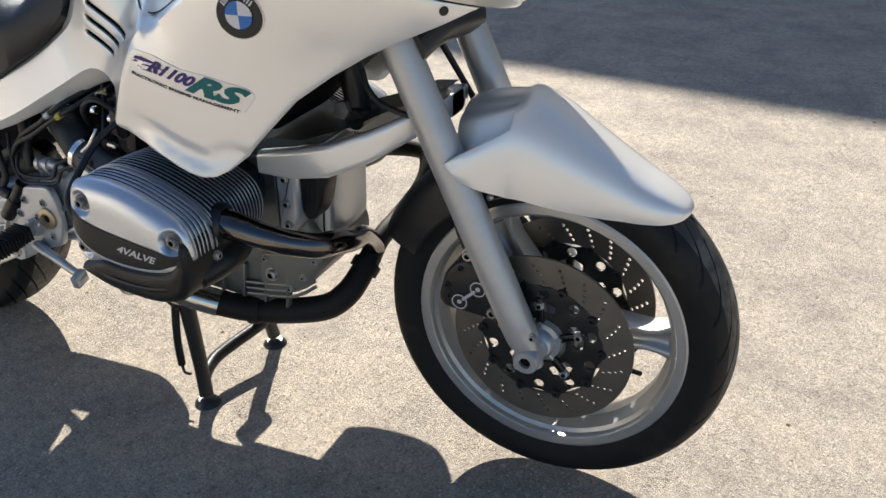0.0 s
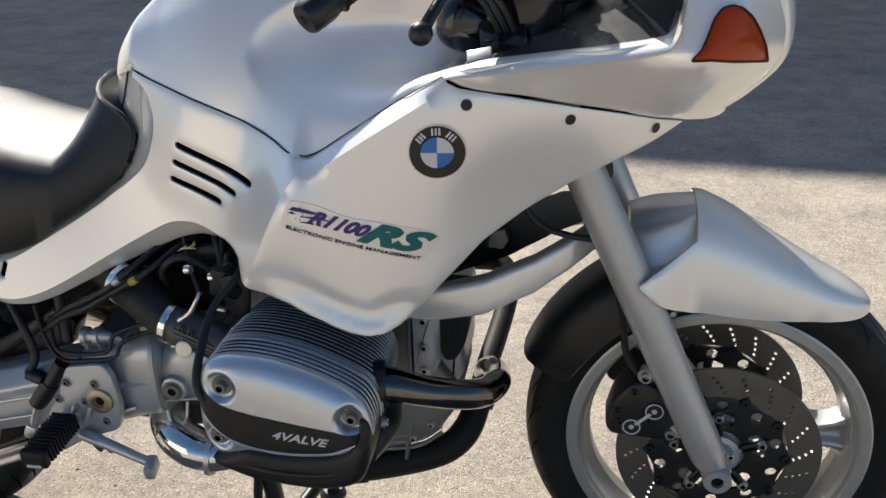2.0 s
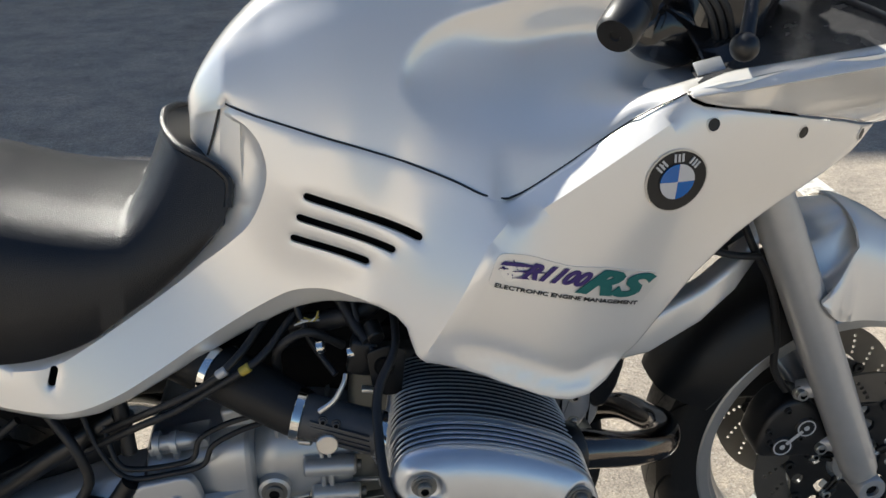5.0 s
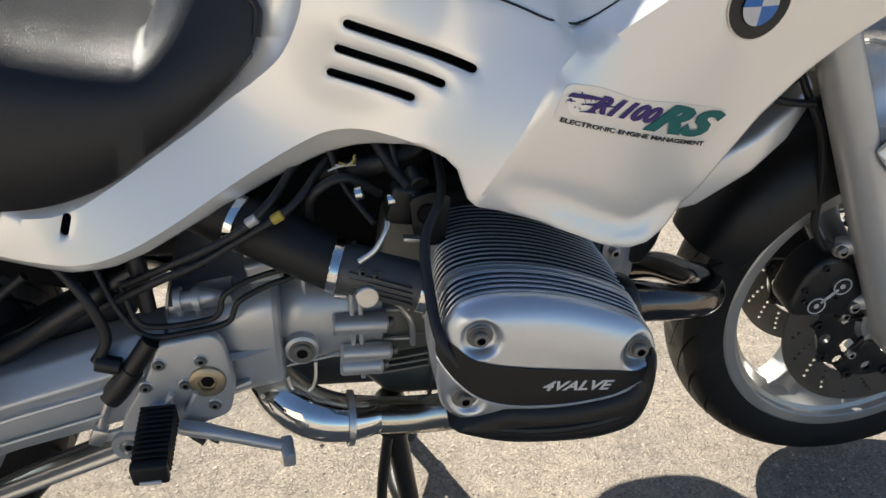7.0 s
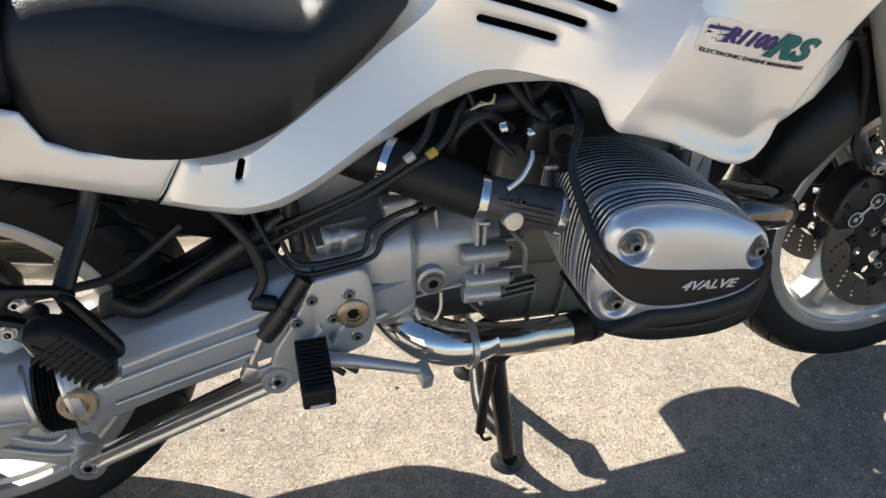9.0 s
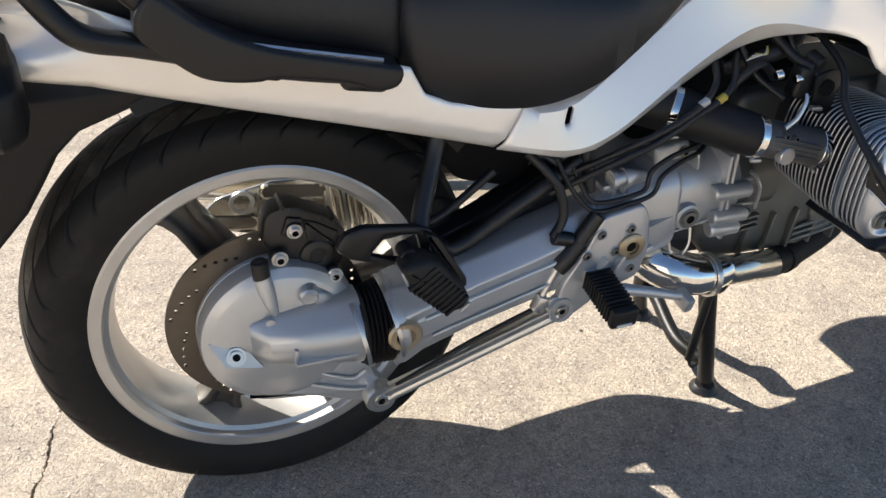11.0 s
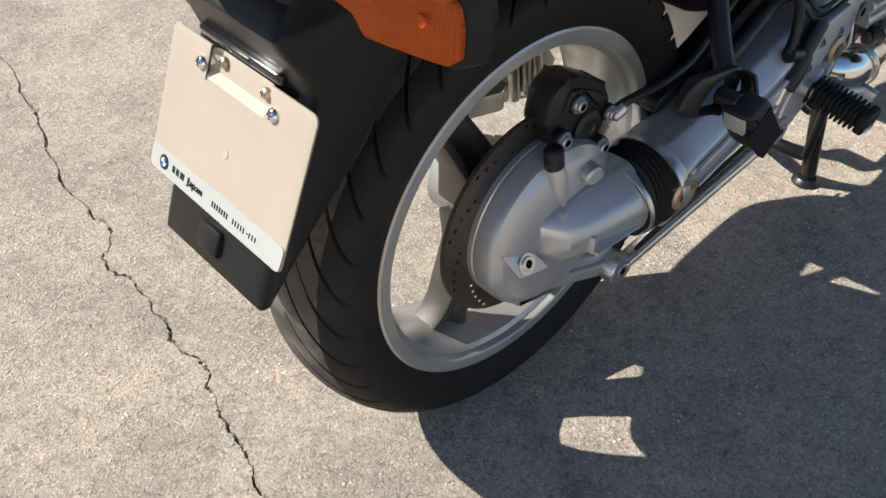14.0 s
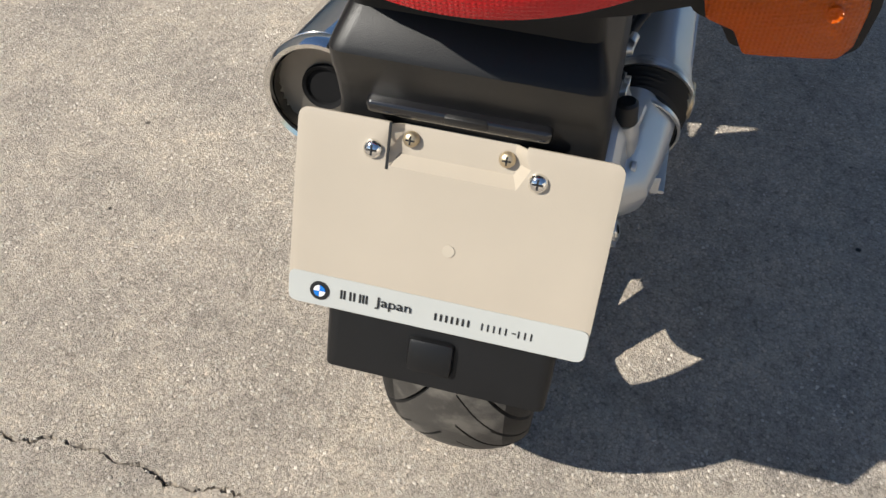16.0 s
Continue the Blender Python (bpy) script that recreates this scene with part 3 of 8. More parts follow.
# -- wheels --
def tyre_mesh(c, R, half, bead_r, bead_y, count, lean, start, stop, width, depth):
    """Round section; curved grooves lean backwards from the crown to the shoulder, on either side in turn. The mesh follows the grooves."""
    ns, shoulder, drop = 44, 0.66, 0.36 * half + 0.006
    section = []
    for j in range(ns + 1):
        s = -1 + 2 * j / ns
        a = abs(s)
        if a > shoulder:
            k = (a - shoulder) / (1 - shoulder)
            r, y = (R - drop) + (bead_r - (R - drop)) * k, half - (half - bead_y) * k ** 2.2 + 0.0015 * math.sin(math.pi * k)
        else:
            ang = a / shoulder * radians(76)
            y, r = half * math.sin(ang) / math.sin(radians(76)), R - drop * (1 - math.cos(ang)) / (1 - math.cos(radians(76)))
        section.append((math.copysign(y, s), r, s))
    g = width / 2
    slots = sorted((q + d) % 1.0 for q in (0.0, 0.5) for d in (-g, -0.72 * g, 0.0, 0.72 * g, g, 0.16, 0.33))
    bm = bmesh.new()
    rows, sunk = [], set()
    for p in range(count):
        for q in slots:
            row = []
            for y, r, s in section:
                a = abs(s)
                k = max(0.0, a - start) / (stop - start)
                turn = -lean * (1 - (1 - min(k, 1.0)) ** 1.8) if k > 0 else 0.0
                own = 0.0 if s < 0 else 0.5
                off = abs((q - own + 0.5) % 1.0 - 0.5)
                k0 = 0.0 if p % 2 else 0.38
                fade = math.sin(math.pi * (k - k0) / (1 - k0)) ** 0.4 if k0 < k < 1 else 0.0
                d = depth * fade if off < 0.8 * g else 0.0
                th = 2 * math.pi * (p + q + turn) / count
                rr = r - d
                row.append(bm.verts.new((c[0] + rr * math.cos(th), c[1] + y, c[2] + rr * math.sin(th))))
                if d > 0:
                    sunk.add(row[-1])
            rows.append(row)
    for i in range(len(rows)):
        a, b = rows[i], rows[(i + 1) % len(rows)]
        for j in range(ns):
            f = bm.faces.new((a[j], a[j + 1], b[j + 1], b[j]))
            f.material_index = int(0.31 < j / ns < 0.69 and not any(v in sunk for v in f.verts))      # the dusty running band
    return bm


def spoke(c, ang, r0, r1, w0, w1, t0, t1, bm=None):
    """A hollow-backed cast spoke in the wheel's plane."""
    u, v = Vector((math.cos(ang), 0, math.sin(ang))), Vector((-math.sin(ang), 0, math.cos(ang)))
    rings = []
    for k in range(9):
        f = k / 8
        flare = 1 + 0.9 * max(0, f - 0.72) / 0.28 * max(0, f - 0.72) / 0.28 + 0.7 * max(0, 0.25 - f) / 0.25
        w, t = (w0 + (w1 - w0) * f) * flare, t0 + (t1 - t0) * f
        o = Vector(c) + u * (r0 + (r1 - r0) * f)
        sec = rounded([(-w, -t), (-w * 0.55, -t), (-w * 0.30, -t * 0.45), (w * 0.30, -t * 0.45), (w * 0.55, -t), (w, -t), (w, t), (-w, t)], min(w, t) * 0.25, 2)
        rings.append([o + v * q[0] + Y * q[1] for q in sec])
    return loft(rings, bm=bm)


def wheel(name, c, R, half, rim_r, rim_half, spokes, spoke_w, grooves, label, spoke_mat):
    w = new(name)
    w.parent = bike
    tagged(w, label)
    tyre = part("tyre", tyre_mesh(c, R, half, rim_r - 0.009, rim_half - 0.006, *grooves), TYRE, w, "black road tyre with dusty tread and sweeping grooves")
    tyre.data.materials.append(TREAD)
    b, h = rim_r, rim_half
    prof = [(b, -h), (b + 0.0005, -h + 0.004), (b - 0.010, -h + 0.010), (b - 0.016, -h + 0.022), (b - 0.022, -0.004), (b - 0.022, 0.004), (b - 0.016, h - 0.022), (b - 0.010, h - 0.010), (b + 0.0005, h - 0.004), (b, h),
            (b - 0.003, h + 0.0015), (b - 0.017, h + 0.0015), (b - 0.019, h - 0.0005), (b - 0.0205, h - 0.010), (b - 0.027, h - 0.014), (b - 0.032, h - 0.030), (b - 0.037, 0.012), (b - 0.037, -0.012), (b - 0.032, -h + 0.030), (b - 0.027, -h + 0.014), (b - 0.0205, -h + 0.010), (b - 0.019, -h + 0.0005), (b - 0.017, -h - 0.0015), (b - 0.003, -h - 0.0015)]
    part("rim", lathe(prof, c, Y, 128, closed=True), RIM, w, "silver painted cast rim", smooth=26)
    for a in spokes:
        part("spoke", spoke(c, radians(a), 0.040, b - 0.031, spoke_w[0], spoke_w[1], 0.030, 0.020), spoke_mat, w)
    part("hub", lathe([(0.018, -0.062), (0.052, -0.062), (0.056, -0.056), (0.050, -0.03), (0.054, 0), (0.050, 0.03), (0.056, 0.056), (0.052, 0.062), (0.018, 0.062)], c, Y, 40, closed=True), RIM, w)
    return w


def drilled_disc(c, y, r_in, r_out, thick, holes, ring=40):
    """A brake disc with its holes cut through."""
    loops = [[(r_out * math.cos(2 * math.pi * i / 120), r_out * math.sin(2 * math.pi * i / 120)) for i in range(120)],
             [(r_in * math.cos(2 * math.pi * i / 72), r_in * math.sin(2 * math.pi * i / 72)) for i in range(72)]]
    for r, a, q in holes:
        loops.append([(r * math.cos(a) + q * math.cos(2 * math.pi * i / 8), r * math.sin(a) + q * math.sin(2 * math.pi * i / 8)) for i in range(8)])
    pts, edges = [], []
    for lp in loops:
        k = len(pts)
        pts += [Vector(q) for q in lp]
        edges += [(k + i, k + (i + 1) % len(lp)) for i in range(len(lp))]
    v2, _, tris, *_ = delaunay_2d_cdt(pts, edges, [], 1, 1e-7)
    tris = cut_holes(v2, tris, loops[1:])
    bm = bmesh.new()
    a = [bm.verts.new((c[0] + v.x, y - thick / 2, c[2] + v.y)) for v in v2]
    b = [bm.verts.new((c[0] + v.x, y + thick / 2, c[2] + v.y)) for v in v2]
    seen = set()
    for f in tris:
        bm.faces.new([a[i] for i in f])
        bm.faces.new([b[i] for i in reversed(f)])
        seen |= set(zip(f, f[1:] + f[:1]))
    for i, j in seen:
        if (j, i) not in seen:
            bm.faces.new((a[j], a[i], b[i], b[j]))
    return bm


FA, RA = (1.473, 0.0, 0.328), (0.0, 0.0, 0.325)     # axles
front = wheel("front_wheel", FA, 0.299, 0.057, 0.231, 0.050, (3, 123, 243), (0.026, 0.018),
              (26, 1.7, 0.08, 0.64, 0.12, 0.006), "three-spoke silver cast front wheel with twin drilled discs", RIM)
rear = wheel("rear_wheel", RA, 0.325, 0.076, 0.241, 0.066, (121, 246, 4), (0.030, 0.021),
             (36, -2.3, 0.05, 0.74, 0.15, 0.008), "three-spoke cast rear wheel with a silver rim and dusty spokes darkened as in shade", SHADED_SPOKE)

for side in (-1, 1):
    y = side * 0.076
    holes = []
    for k in range(20):
        a0 = 2 * math.pi * k / 20
        holes += [(0.112 + 0.0085 * i, a0 + 0.045 * i, 0.0031) for i in range(4)]
    disc = part("brake_disc", drilled_disc(FA, y, 0.104, 0.1525, 0.005, holes), STEEL, front, "drilled steel front brake disc", smooth=20)
    # black carrier: a ring of round lobes with pierced arms, and bobbins that hold the disc
    lobes = []
    for k in range(60):
        a0 = 2 * math.pi * k / 60
        w = math.cos(10 * a0)
        lobes.append(((0.1025 + 0.0040 * w) * math.cos(a0), (0.1025 + 0.0040 * w) * math.sin(a0)))
    bays = []
    for k in range(10):
        a0 = 2 * math.pi * (k + 0.5) / 10
        bays.append([(0.0875 * math.cos(a0) + 0.0088 * math.cos(t), 0.0875 * math.sin(a0) + 0.0088 * math.sin(t)) for t in np.linspace(0, 2 * math.pi, 16, endpoint=False)])
        if k % 2 == 0:
            bays.append([(r * math.cos(a0 + d), r * math.sin(a0 + d)) for r, d in ((0.052, -0.30), (0.052, 0), (0.052, 0.30), (0.060, 0.36), (0.070, 0.30), (0.0735, 0.10), (0.0735, -0.10), (0.070, -0.30), (0.060, -0.36))])
    inner = [(0.042 * math.cos(2 * math.pi * i / 40), 0.042 * math.sin(2 * math.pi * i / 40)) for i in range(40)]
    put = lambda pts: [(FA[0] + p, FA[2] + q) for p, q in pts]
    carrier = part("carrier", shell(put(lobes), lambda x, z, y=y: np.full(np.shape(x), y - 0.003), 0.007, 0.012, 0.001, [put(inner)] + [put(h) for h in bays]), SATIN, disc, "black aluminium disc carrier")
    for k in range(10):
        a0 = 2 * math.pi * k / 10
        p = Vector((FA[0] + 0.1015 * math.cos(a0), y, FA[2] + 0.1015 * math.sin(a0)))
        part("bobbin", lathe([(0.0035, 0.0075), (0.0075, 0.0075), (0.0085, 0.006), (0.0085, -0.006), (0.0035, -0.006)], p, Y * side, 16, closed=True), SATIN, disc)
    for k in range(5):
        a0 = 2 * math.pi * (k + 0.3) / 5
        p = Vector((FA[0] + 0.058 * math.cos(a0), y, FA[2] + 0.058 * math.sin(a0)))
        part("arm", box(p + Y * side * 0.004, (0.046, 0.008, 0.014), (0, -math.degrees(a0), 0), 0.003), SATIN, disc)
        bolt((FA[0] + 0.068 * math.cos(a0), y + side * 0.006, FA[2] + 0.068 * math.sin(a0)), Y * side, 0.0066, disc)
# raised ribs round the hub on the visible side
part("hub_cap", lathe([(0, -0.102), (0.020, -0.102), (0.024, -0.098), (0.026, -0.084), (0.034, -0.082), (0.036, -0.070), (0.044, -0.066), (0.044, -0.05), (0, -0.05)], FA, Y, 40), CAST, front)
for k in range(5):
    a0 = radians(20 + 72 * k)
    p = Vector((FA[0] + 0.046 * math.cos(a0), -0.074, FA[2] + 0.046 * math.sin(a0)))
    part("rib", box(p, (0.040, 0.020, 0.007), (0, -math.degrees(a0), 0), 0.002), CAST, front)
part("valve_stem", cyl((1.628, -0.004, 0.256), (1.598, -0.016, 0.268), 0.0042, 10), RUBBER, front)
part("axle", lathe([(0.006, -0.128), (0.013, -0.128), (0.013, 0.128), (0.006, 0.128)], (1.469, 0, 0.322), Y, 20, closed=True), BARE, bike)

# -- fork --
RAKE = Vector((1.468 - 1.262, 0, 0.322 - 0.775)).normalized()
fork = new("fork")
fork.parent = bike
for side in (-1, 1):
    y = 0.116 * side
    low, top = Vector((1.468, y, 0.322)), Vector((1.468, y, 0.322)) - RAKE * 0.68
    leg = part("fork_leg", tube([top, low - RAKE * 0.30, low - RAKE * 0.055, low - RAKE * 0.02, low + RAKE * 0.022], (0.0275, 0.0285, 0.0270, 0.0225, 0.0150), 24, 5), SILVER, fork, "silver-grey painted fork leg")
    # clamp eye for the axle, with its hole
    part("axle_clamp", lathe([(0.0095, -0.026), (0.019, -0.026), (0.021, -0.023), (0.021, 0.020), (0.0095, 0.020)], low, Y, 24, closed=True), SILVER, leg)
    if side < 0:
        part("axle_hole", lathe([(0, -0.020), (0.0095, -0.020)], low, Y, 20), DARK, leg)
    bolt(low + Vector((0.012, -0.030 * -side, 0.055)), Y * side, 0.005, leg)
    # caliper lugs
    for at in ((1.355, 0.474), (1.398, 0.378)):
        lug = Vector((at[0], 0.092 * side, at[1]))
        toward = low - RAKE * ((low - lug).dot(RAKE))
        toward.y = y
        part("lug", tube([lug, lug * 0.5 + toward * 0.5, toward], (0.013, 0.014, 0.016), 12, 3), SILVER, leg)
        bolt((at[0], 0.102 * side, at[1]), Y * side, 0.0085, leg, h=0.010)
    # caliper
    cal = part("brake_caliper", prism([(1.300, 0.385), (1.312, 0.432), (1.332, 0.456), (1.352, 0.464), (1.382, 0.452), (1.404, 0.412), (1.424, 0.380), (1.405, 0.358), (1.372, 0.362), (1.338, 0.364), (1.308, 0.367)],
                                      side * 0.044, side * 0.104, 0.008, 3, corner=0.012), SATIN, fork, "black four-piston front brake caliper")
    for q in ((1.322, 0.392), (1.365, 0.398), (1.318, 0.412), (1.341, 0.446)):
        bolt((q[0], 0.104 * side, q[1]), Y * side, 0.0045, cal, mat=SATIN, h=0.004)
    for q in ((1.340, 0.385), (1.372, 0.415)):
        # pale ring marks of the maker on the two piston bosses
        part("piston_boss", cyl((q[0], 0.102 * side, q[1]), (q[0], 0.1062 * side, q[1]), 0.017, 28), SATIN, cal)
        part("ring_mark", lathe([(0.0115, 0), (0.0135, 0), (0.0135, 0.0006), (0.0115, 0.0006)], (q[0], 0.1062 * side, q[1]), Y * side, 28, closed=True), WHITE, cal)
        part("dot_mark", lathe([(0, 0.0006), (0.004, 0.0006), (0.004, 0)], (q[0], 0.1062 * side, q[1]), Y * side, 18), WHITE, cal)
    part("mark_bar", box((1.356, 0.1062 * side, 0.400), (0.030, 0.0012, 0.005), (0, -44, 0), 0.0003), WHITE, cal)
    part("brake_hose", tube([(1.345, 0.082 * side, 0.465), (1.325, 0.075 * side, 0.50), (1.318, 0.078 * side, 0.56), (1.295, 0.085 * side, 0.64), (1.262, 0.080 * side, 0.70), (1.235, 0.04 * side, 0.78)], 0.0055, 10), HOSE, fork)
part("fork_bridge", tube([(1.262, -0.12, 0.795), (1.25, 0, 0.80), (1.262, 0.12, 0.795)], 0.030, 14), SATIN, fork)

# -- front mudguard: painted blade in front, black plastic behind --
def blade_section(x, half, low, top, inset=0.0):
    """A rounded arch across the wheel: upright flanks that roll over into the top."""
    h, k = top - low, max(half - inset, 0.0006)
    arch = [(1.0, 0.0), (1.01, 0.16), (1.0, 0.34), (0.955, 0.55), (0.86, 0.73), (0.70, 0.865), (0.48, 0.945), (0.24, 0.985), (0.0, 1.0)]
    pts = [(-k * a, low + (h - inset) * b) for a, b in arch]
    pts += [(-p, q) for p, q in pts[-2::-1]]
    return [Vector((x, p, q)) for p, q in curve([np.array(q, float) for q in pts], 3)]


BLADE = [(1.412, 0.0960, 0.5797, 0.7240), (1.425, 0.0915, 0.5780, 0.7235), (1.445, 0.0885, 0.5750, 0.7150), (1.467, 0.0868, 0.5715, 0.7040), (1.490, 0.0830, 0.5680, 0.6895), (1.513, 0.0790, 0.5650, 0.6745), (1.536, 0.0750, 0.5630, 0.6600),
         (1.559, 0.0705, 0.5612, 0.6455), (1.582, 0.0650, 0.5600, 0.6315), (1.604, 0.0620, 0.5590, 0.6180), (1.627, 0.0560, 0.5585, 0.6055), (1.645, 0.0490, 0.5590, 0.5950), (1.660, 0.0385, 0.5610, 0.5850), (1.669, 0.0260, 0.5640, 0.5775), (1.6745, 0.0090, 0.5670, 0.5700)]
dense = [tuple(q) for q in curve([np.array(q) for q in BLADE], 3)]
outer = [blade_section(*q) for q in dense]
inner = [blade_section(q[0] - 0.001, q[1], q[2] + 0.001, q[3], 0.0035) for q in dense]
bm = bmesh.new()
for skin in (outer, inner):
    loft(skin, closed=False, bm=bm)
for a, b in ((outer[-1], inner[-1]), ([r[0] for r in outer], [r[0] for r in inner]), ([r[-1] for r in outer], [r[-1] for r in inner])):
    loft([a, b], closed=False, bm=bm)
# the flanks run on behind the crest and flare out over the fork legs
WING = [(1.334, 0.1480, 0.6390, 0.1470, 0.6430), (1.342, 0.1478, 0.6300, 0.1440, 0.6490), (1.350, 0.1465, 0.6215, 0.1395, 0.6540), (1.368, 0.1345, 0.6060, 0.1240, 0.6625), (1.385, 0.1190, 0.5945, 0.1070, 0.6700), (1.400, 0.1050, 0.5860, 0.0920, 0.6775), (BLADE[0][0], BLADE[0][1], BLADE[0][2], 0.86 * BLADE[0][1], BLADE[0][2] + 0.73 * (BLADE[0][3] - BLADE[0][2]))]
for side in (-1, 1):
    skins = [[], []]
    for x, y0, z0, y1, z1 in (tuple(q) for q in curve([np.array(q) for q in WING], 3)):
        rim = [(y0, z0), (y0 * 1.01, z0 + 0.219 * (z1 - z0)), (y0, z0 + 0.466 * (z1 - z0)), (y0 + 0.32 * (y1 - y0), z0 + 0.753 * (z1 - z0)), (y1, z1), (y1 - 0.16 * y0, z1 + 0.19 * (z1 - z0))]
        rim = curve([np.array(q) for q in rim], 3)[:13]
        skins[0].append([Vector((x, side * q[0], q[1])) for q in rim])
        skins[1].append([Vector((x, side * (q[0] - 0.0035), q[1])) for q in rim])
    for skin in skins:
        loft(skin, closed=False, bm=bm)
    for a, b in ((skins[0][0], skins[1][0]), ([r[0] for r in skins[0]], [r[0] for r in skins[1]]), ([r[-1] for r in skins[0]], [r[-1] for r in skins[1]])):
        loft([a, b], closed=False, bm=bm)
loft([outer[0][12:-12], inner[0][12:-12]], closed=False, bm=bm)
bmesh.ops.remove_doubles(bm, verts=bm.verts[:], dist=6e-4)
fender = part("front_mudguard", bm, PAINT, bike, "pearl-white pointed front mudguard blade", smooth=50)
# lower saddle between the flanks, with a groove along either side
rings = []
for x, y_e, z_e, z_m in ((1.322, 0.105, 0.636, 0.701), (1.340, 0.120, 0.642, 0.707), (1.365, 0.120, 0.652, 0.713), (1.390, 0.101, 0.664, 0.717), (1.408, 0.084, 0.677, 0.7205), (1.424, 0.075, 0.684, 0.7205)):
    rise = z_m - z_e
    half_line = [(y_e, z_e - 0.004), (y_e * 0.90, z_e - 0.003), (y_e * 0.80, z_e + 0.002), (y_e * 0.72, z_e + 0.26 * rise), (y_e * 0.62, z_e + 0.62 * rise), (y_e * 0.54, z_e + 0.74 * rise), (y_e * 0.44, z_e + 0.80 * rise), (y_e * 0.30, z_e + 0.93 * rise), (0.0, z_m)]
    top = half_line + [(-p, q) for p, q in half_line[-2::-1]]
    top = [Vector((x, -p, q)) for p, q in curve([np.array(q, float) for q in top], 3)]
    rings.append(top + [v - Vector((0, 0, 0.004)) for v in reversed(top)])
part("bridge", loft(rings), PAINT, fender, smooth=40)
for side in (-1, 1):
    part("bolt", lathe([(0, 0.005), (0.004, 0.0045), (0.006, 0.002), (0.006, 0)], (1.386, 0.094 * side, 0.5765), Y * side, 14), BOLT, fender)
bm = bmesh.new()
rings_o = []
for k in range(15):
    a = radians(95 + 62 * k / 14)
    half_w = 0.075 + 0.006 * math.sin(math.pi * k / 14) - 0.012 * max(0, (k - 11) / 3) ** 2
    r = 0.318
    ring_pts = []
    for s in np.linspace(-1, 1, 13):
        rr = r + 0.012 - 0.075 * abs(s) ** 3.2
        ring_pts.append(Vector((FA[0] + rr * math.cos(a), half_w * math.sin(s * math.pi / 2), FA[2] + rr * math.sin(a))))
    inner_pts = [Vector((FA[0], 0, FA[2])) + (v - Vector((FA[0], v.y, FA[2]))) * 0.985 + Vector((0, v.y * 0.95, 0)) for v in ring_pts]
    rings_o.append(ring_pts + inner_pts[::-1])
part("rear_section", loft(rings_o), BLACK, fender, "black plastic rear part of the mudguard")

# -- bodywork --
flank = thin_plate([(.398, .626, -.167), (.303, .587, -.166), (.335, .646, -.160), (.70, .826, -.160), (.827, .797, -.205), (.68, .773, -.148), (.767, .753, -.178), (.714, .711, -.164), (.377, .645, -.165), (.615, .915, -.098), (.587, .854, -.090),
                    (.91, .842, -.252), (.904, .826, -.262), (.885, .799, -.271), (.863, .755, -.271), (.840, .710, -.265), (.820, .673, -.255), (1.0, .80, -.38), (1.0, .68, -.40), (1.02, .90, -.36), (.681, .899, -.128), (.753, .882, -.160), (.814, .865, -.175), (.86, .854, -.206), (.762, .809, -.181), (.742, .786, -.1695), (.724, .7635, -.1615)], 0.0025)
face = thin_plate([(.904, .826, -.262), (.885, .799, -.271), (.863, .755, -.271), (.840, .710, -.265), (.820, .673, -.255), (1.117, .917, -.251), (1.235, .891, -.211), (1.338, .866, -.152), (1.09, .947, -.247), (1.375, .865, -.117), (1.0825, .858, -.256),
                   (.903, .783, -.274), (1.068, .717, -.240), (.974, .604, -.256), (.96, .87, -.262), (1.18, .80, -.205), (.74, .80, -.29)])


def side_depth(x, z):
    """The flank by the seat and the broad front face meet in a crease."""
    a, b = flank(x, z), face(x, z)
    k = 0.0012
    return 0.5 * (a + b + np.sqrt((a - b) ** 2 + k * k)) - 0.5 * k


CREASE = [(0.909, 0.829), (0.885, 0.799), (0.863, 0.755), (0.840, 0.710), (0.822, 0.676)]
SEAM_EDGE = [(0.908, 0.841), (0.918, 0.842), (0.935, 0.852), (0.978, 0.880), (1.037, 0.917), (1.089, 0.947)]
STEP = [(0.623, 0.905), (0.640, 0.895), (0.654, 0.876), (0.659, 0.848), (0.651, 0.818), (0.632, 0.784), (0.602, 0.7575), (0.575, 0.739), (0.543, 0.7165), (0.480, 0.6785), (0.420, 0.6455), (0.390, 0.6350), (0.352, 0.6340)]


def beside(line, by, steps=2):
    """The line shifted to its left by so much."""
    q = np.array(curve([np.array(p, float) for p in line], steps))
    t = np.gradient(q, axis=0)
    return q + by * np.c_[-t[:, 1], t[:, 0]] / np.linalg.norm(t, axis=1)[:, None]


SHOULDER = [q for q in beside(SEAM_EDGE[2:], -0.0145) if 0.925 < q[0] < 1.083]
STEP_FOOT = [q for q in beside(STEP, -0.008)[1:] if q[0] > 0.560]
RECESS = np.array(STEP + [(0.330, 0.660), (0.45, 0.80), (0.50, 0.93), (0.612, 0.925)])
BELT = curve([(0.303, 0.599), (0.350, 0.589), (0.395, 0.5825), (0.430, 0.586), (0.470, 0.600), (0.514, 0.6225), (0.560, 0.649), (0.606, 0.675), (0.650, 0.699), (0.679, 0.7115), (0.711, 0.7155), (0.745, 0.7125), (0.775, 0.7085)], 5)


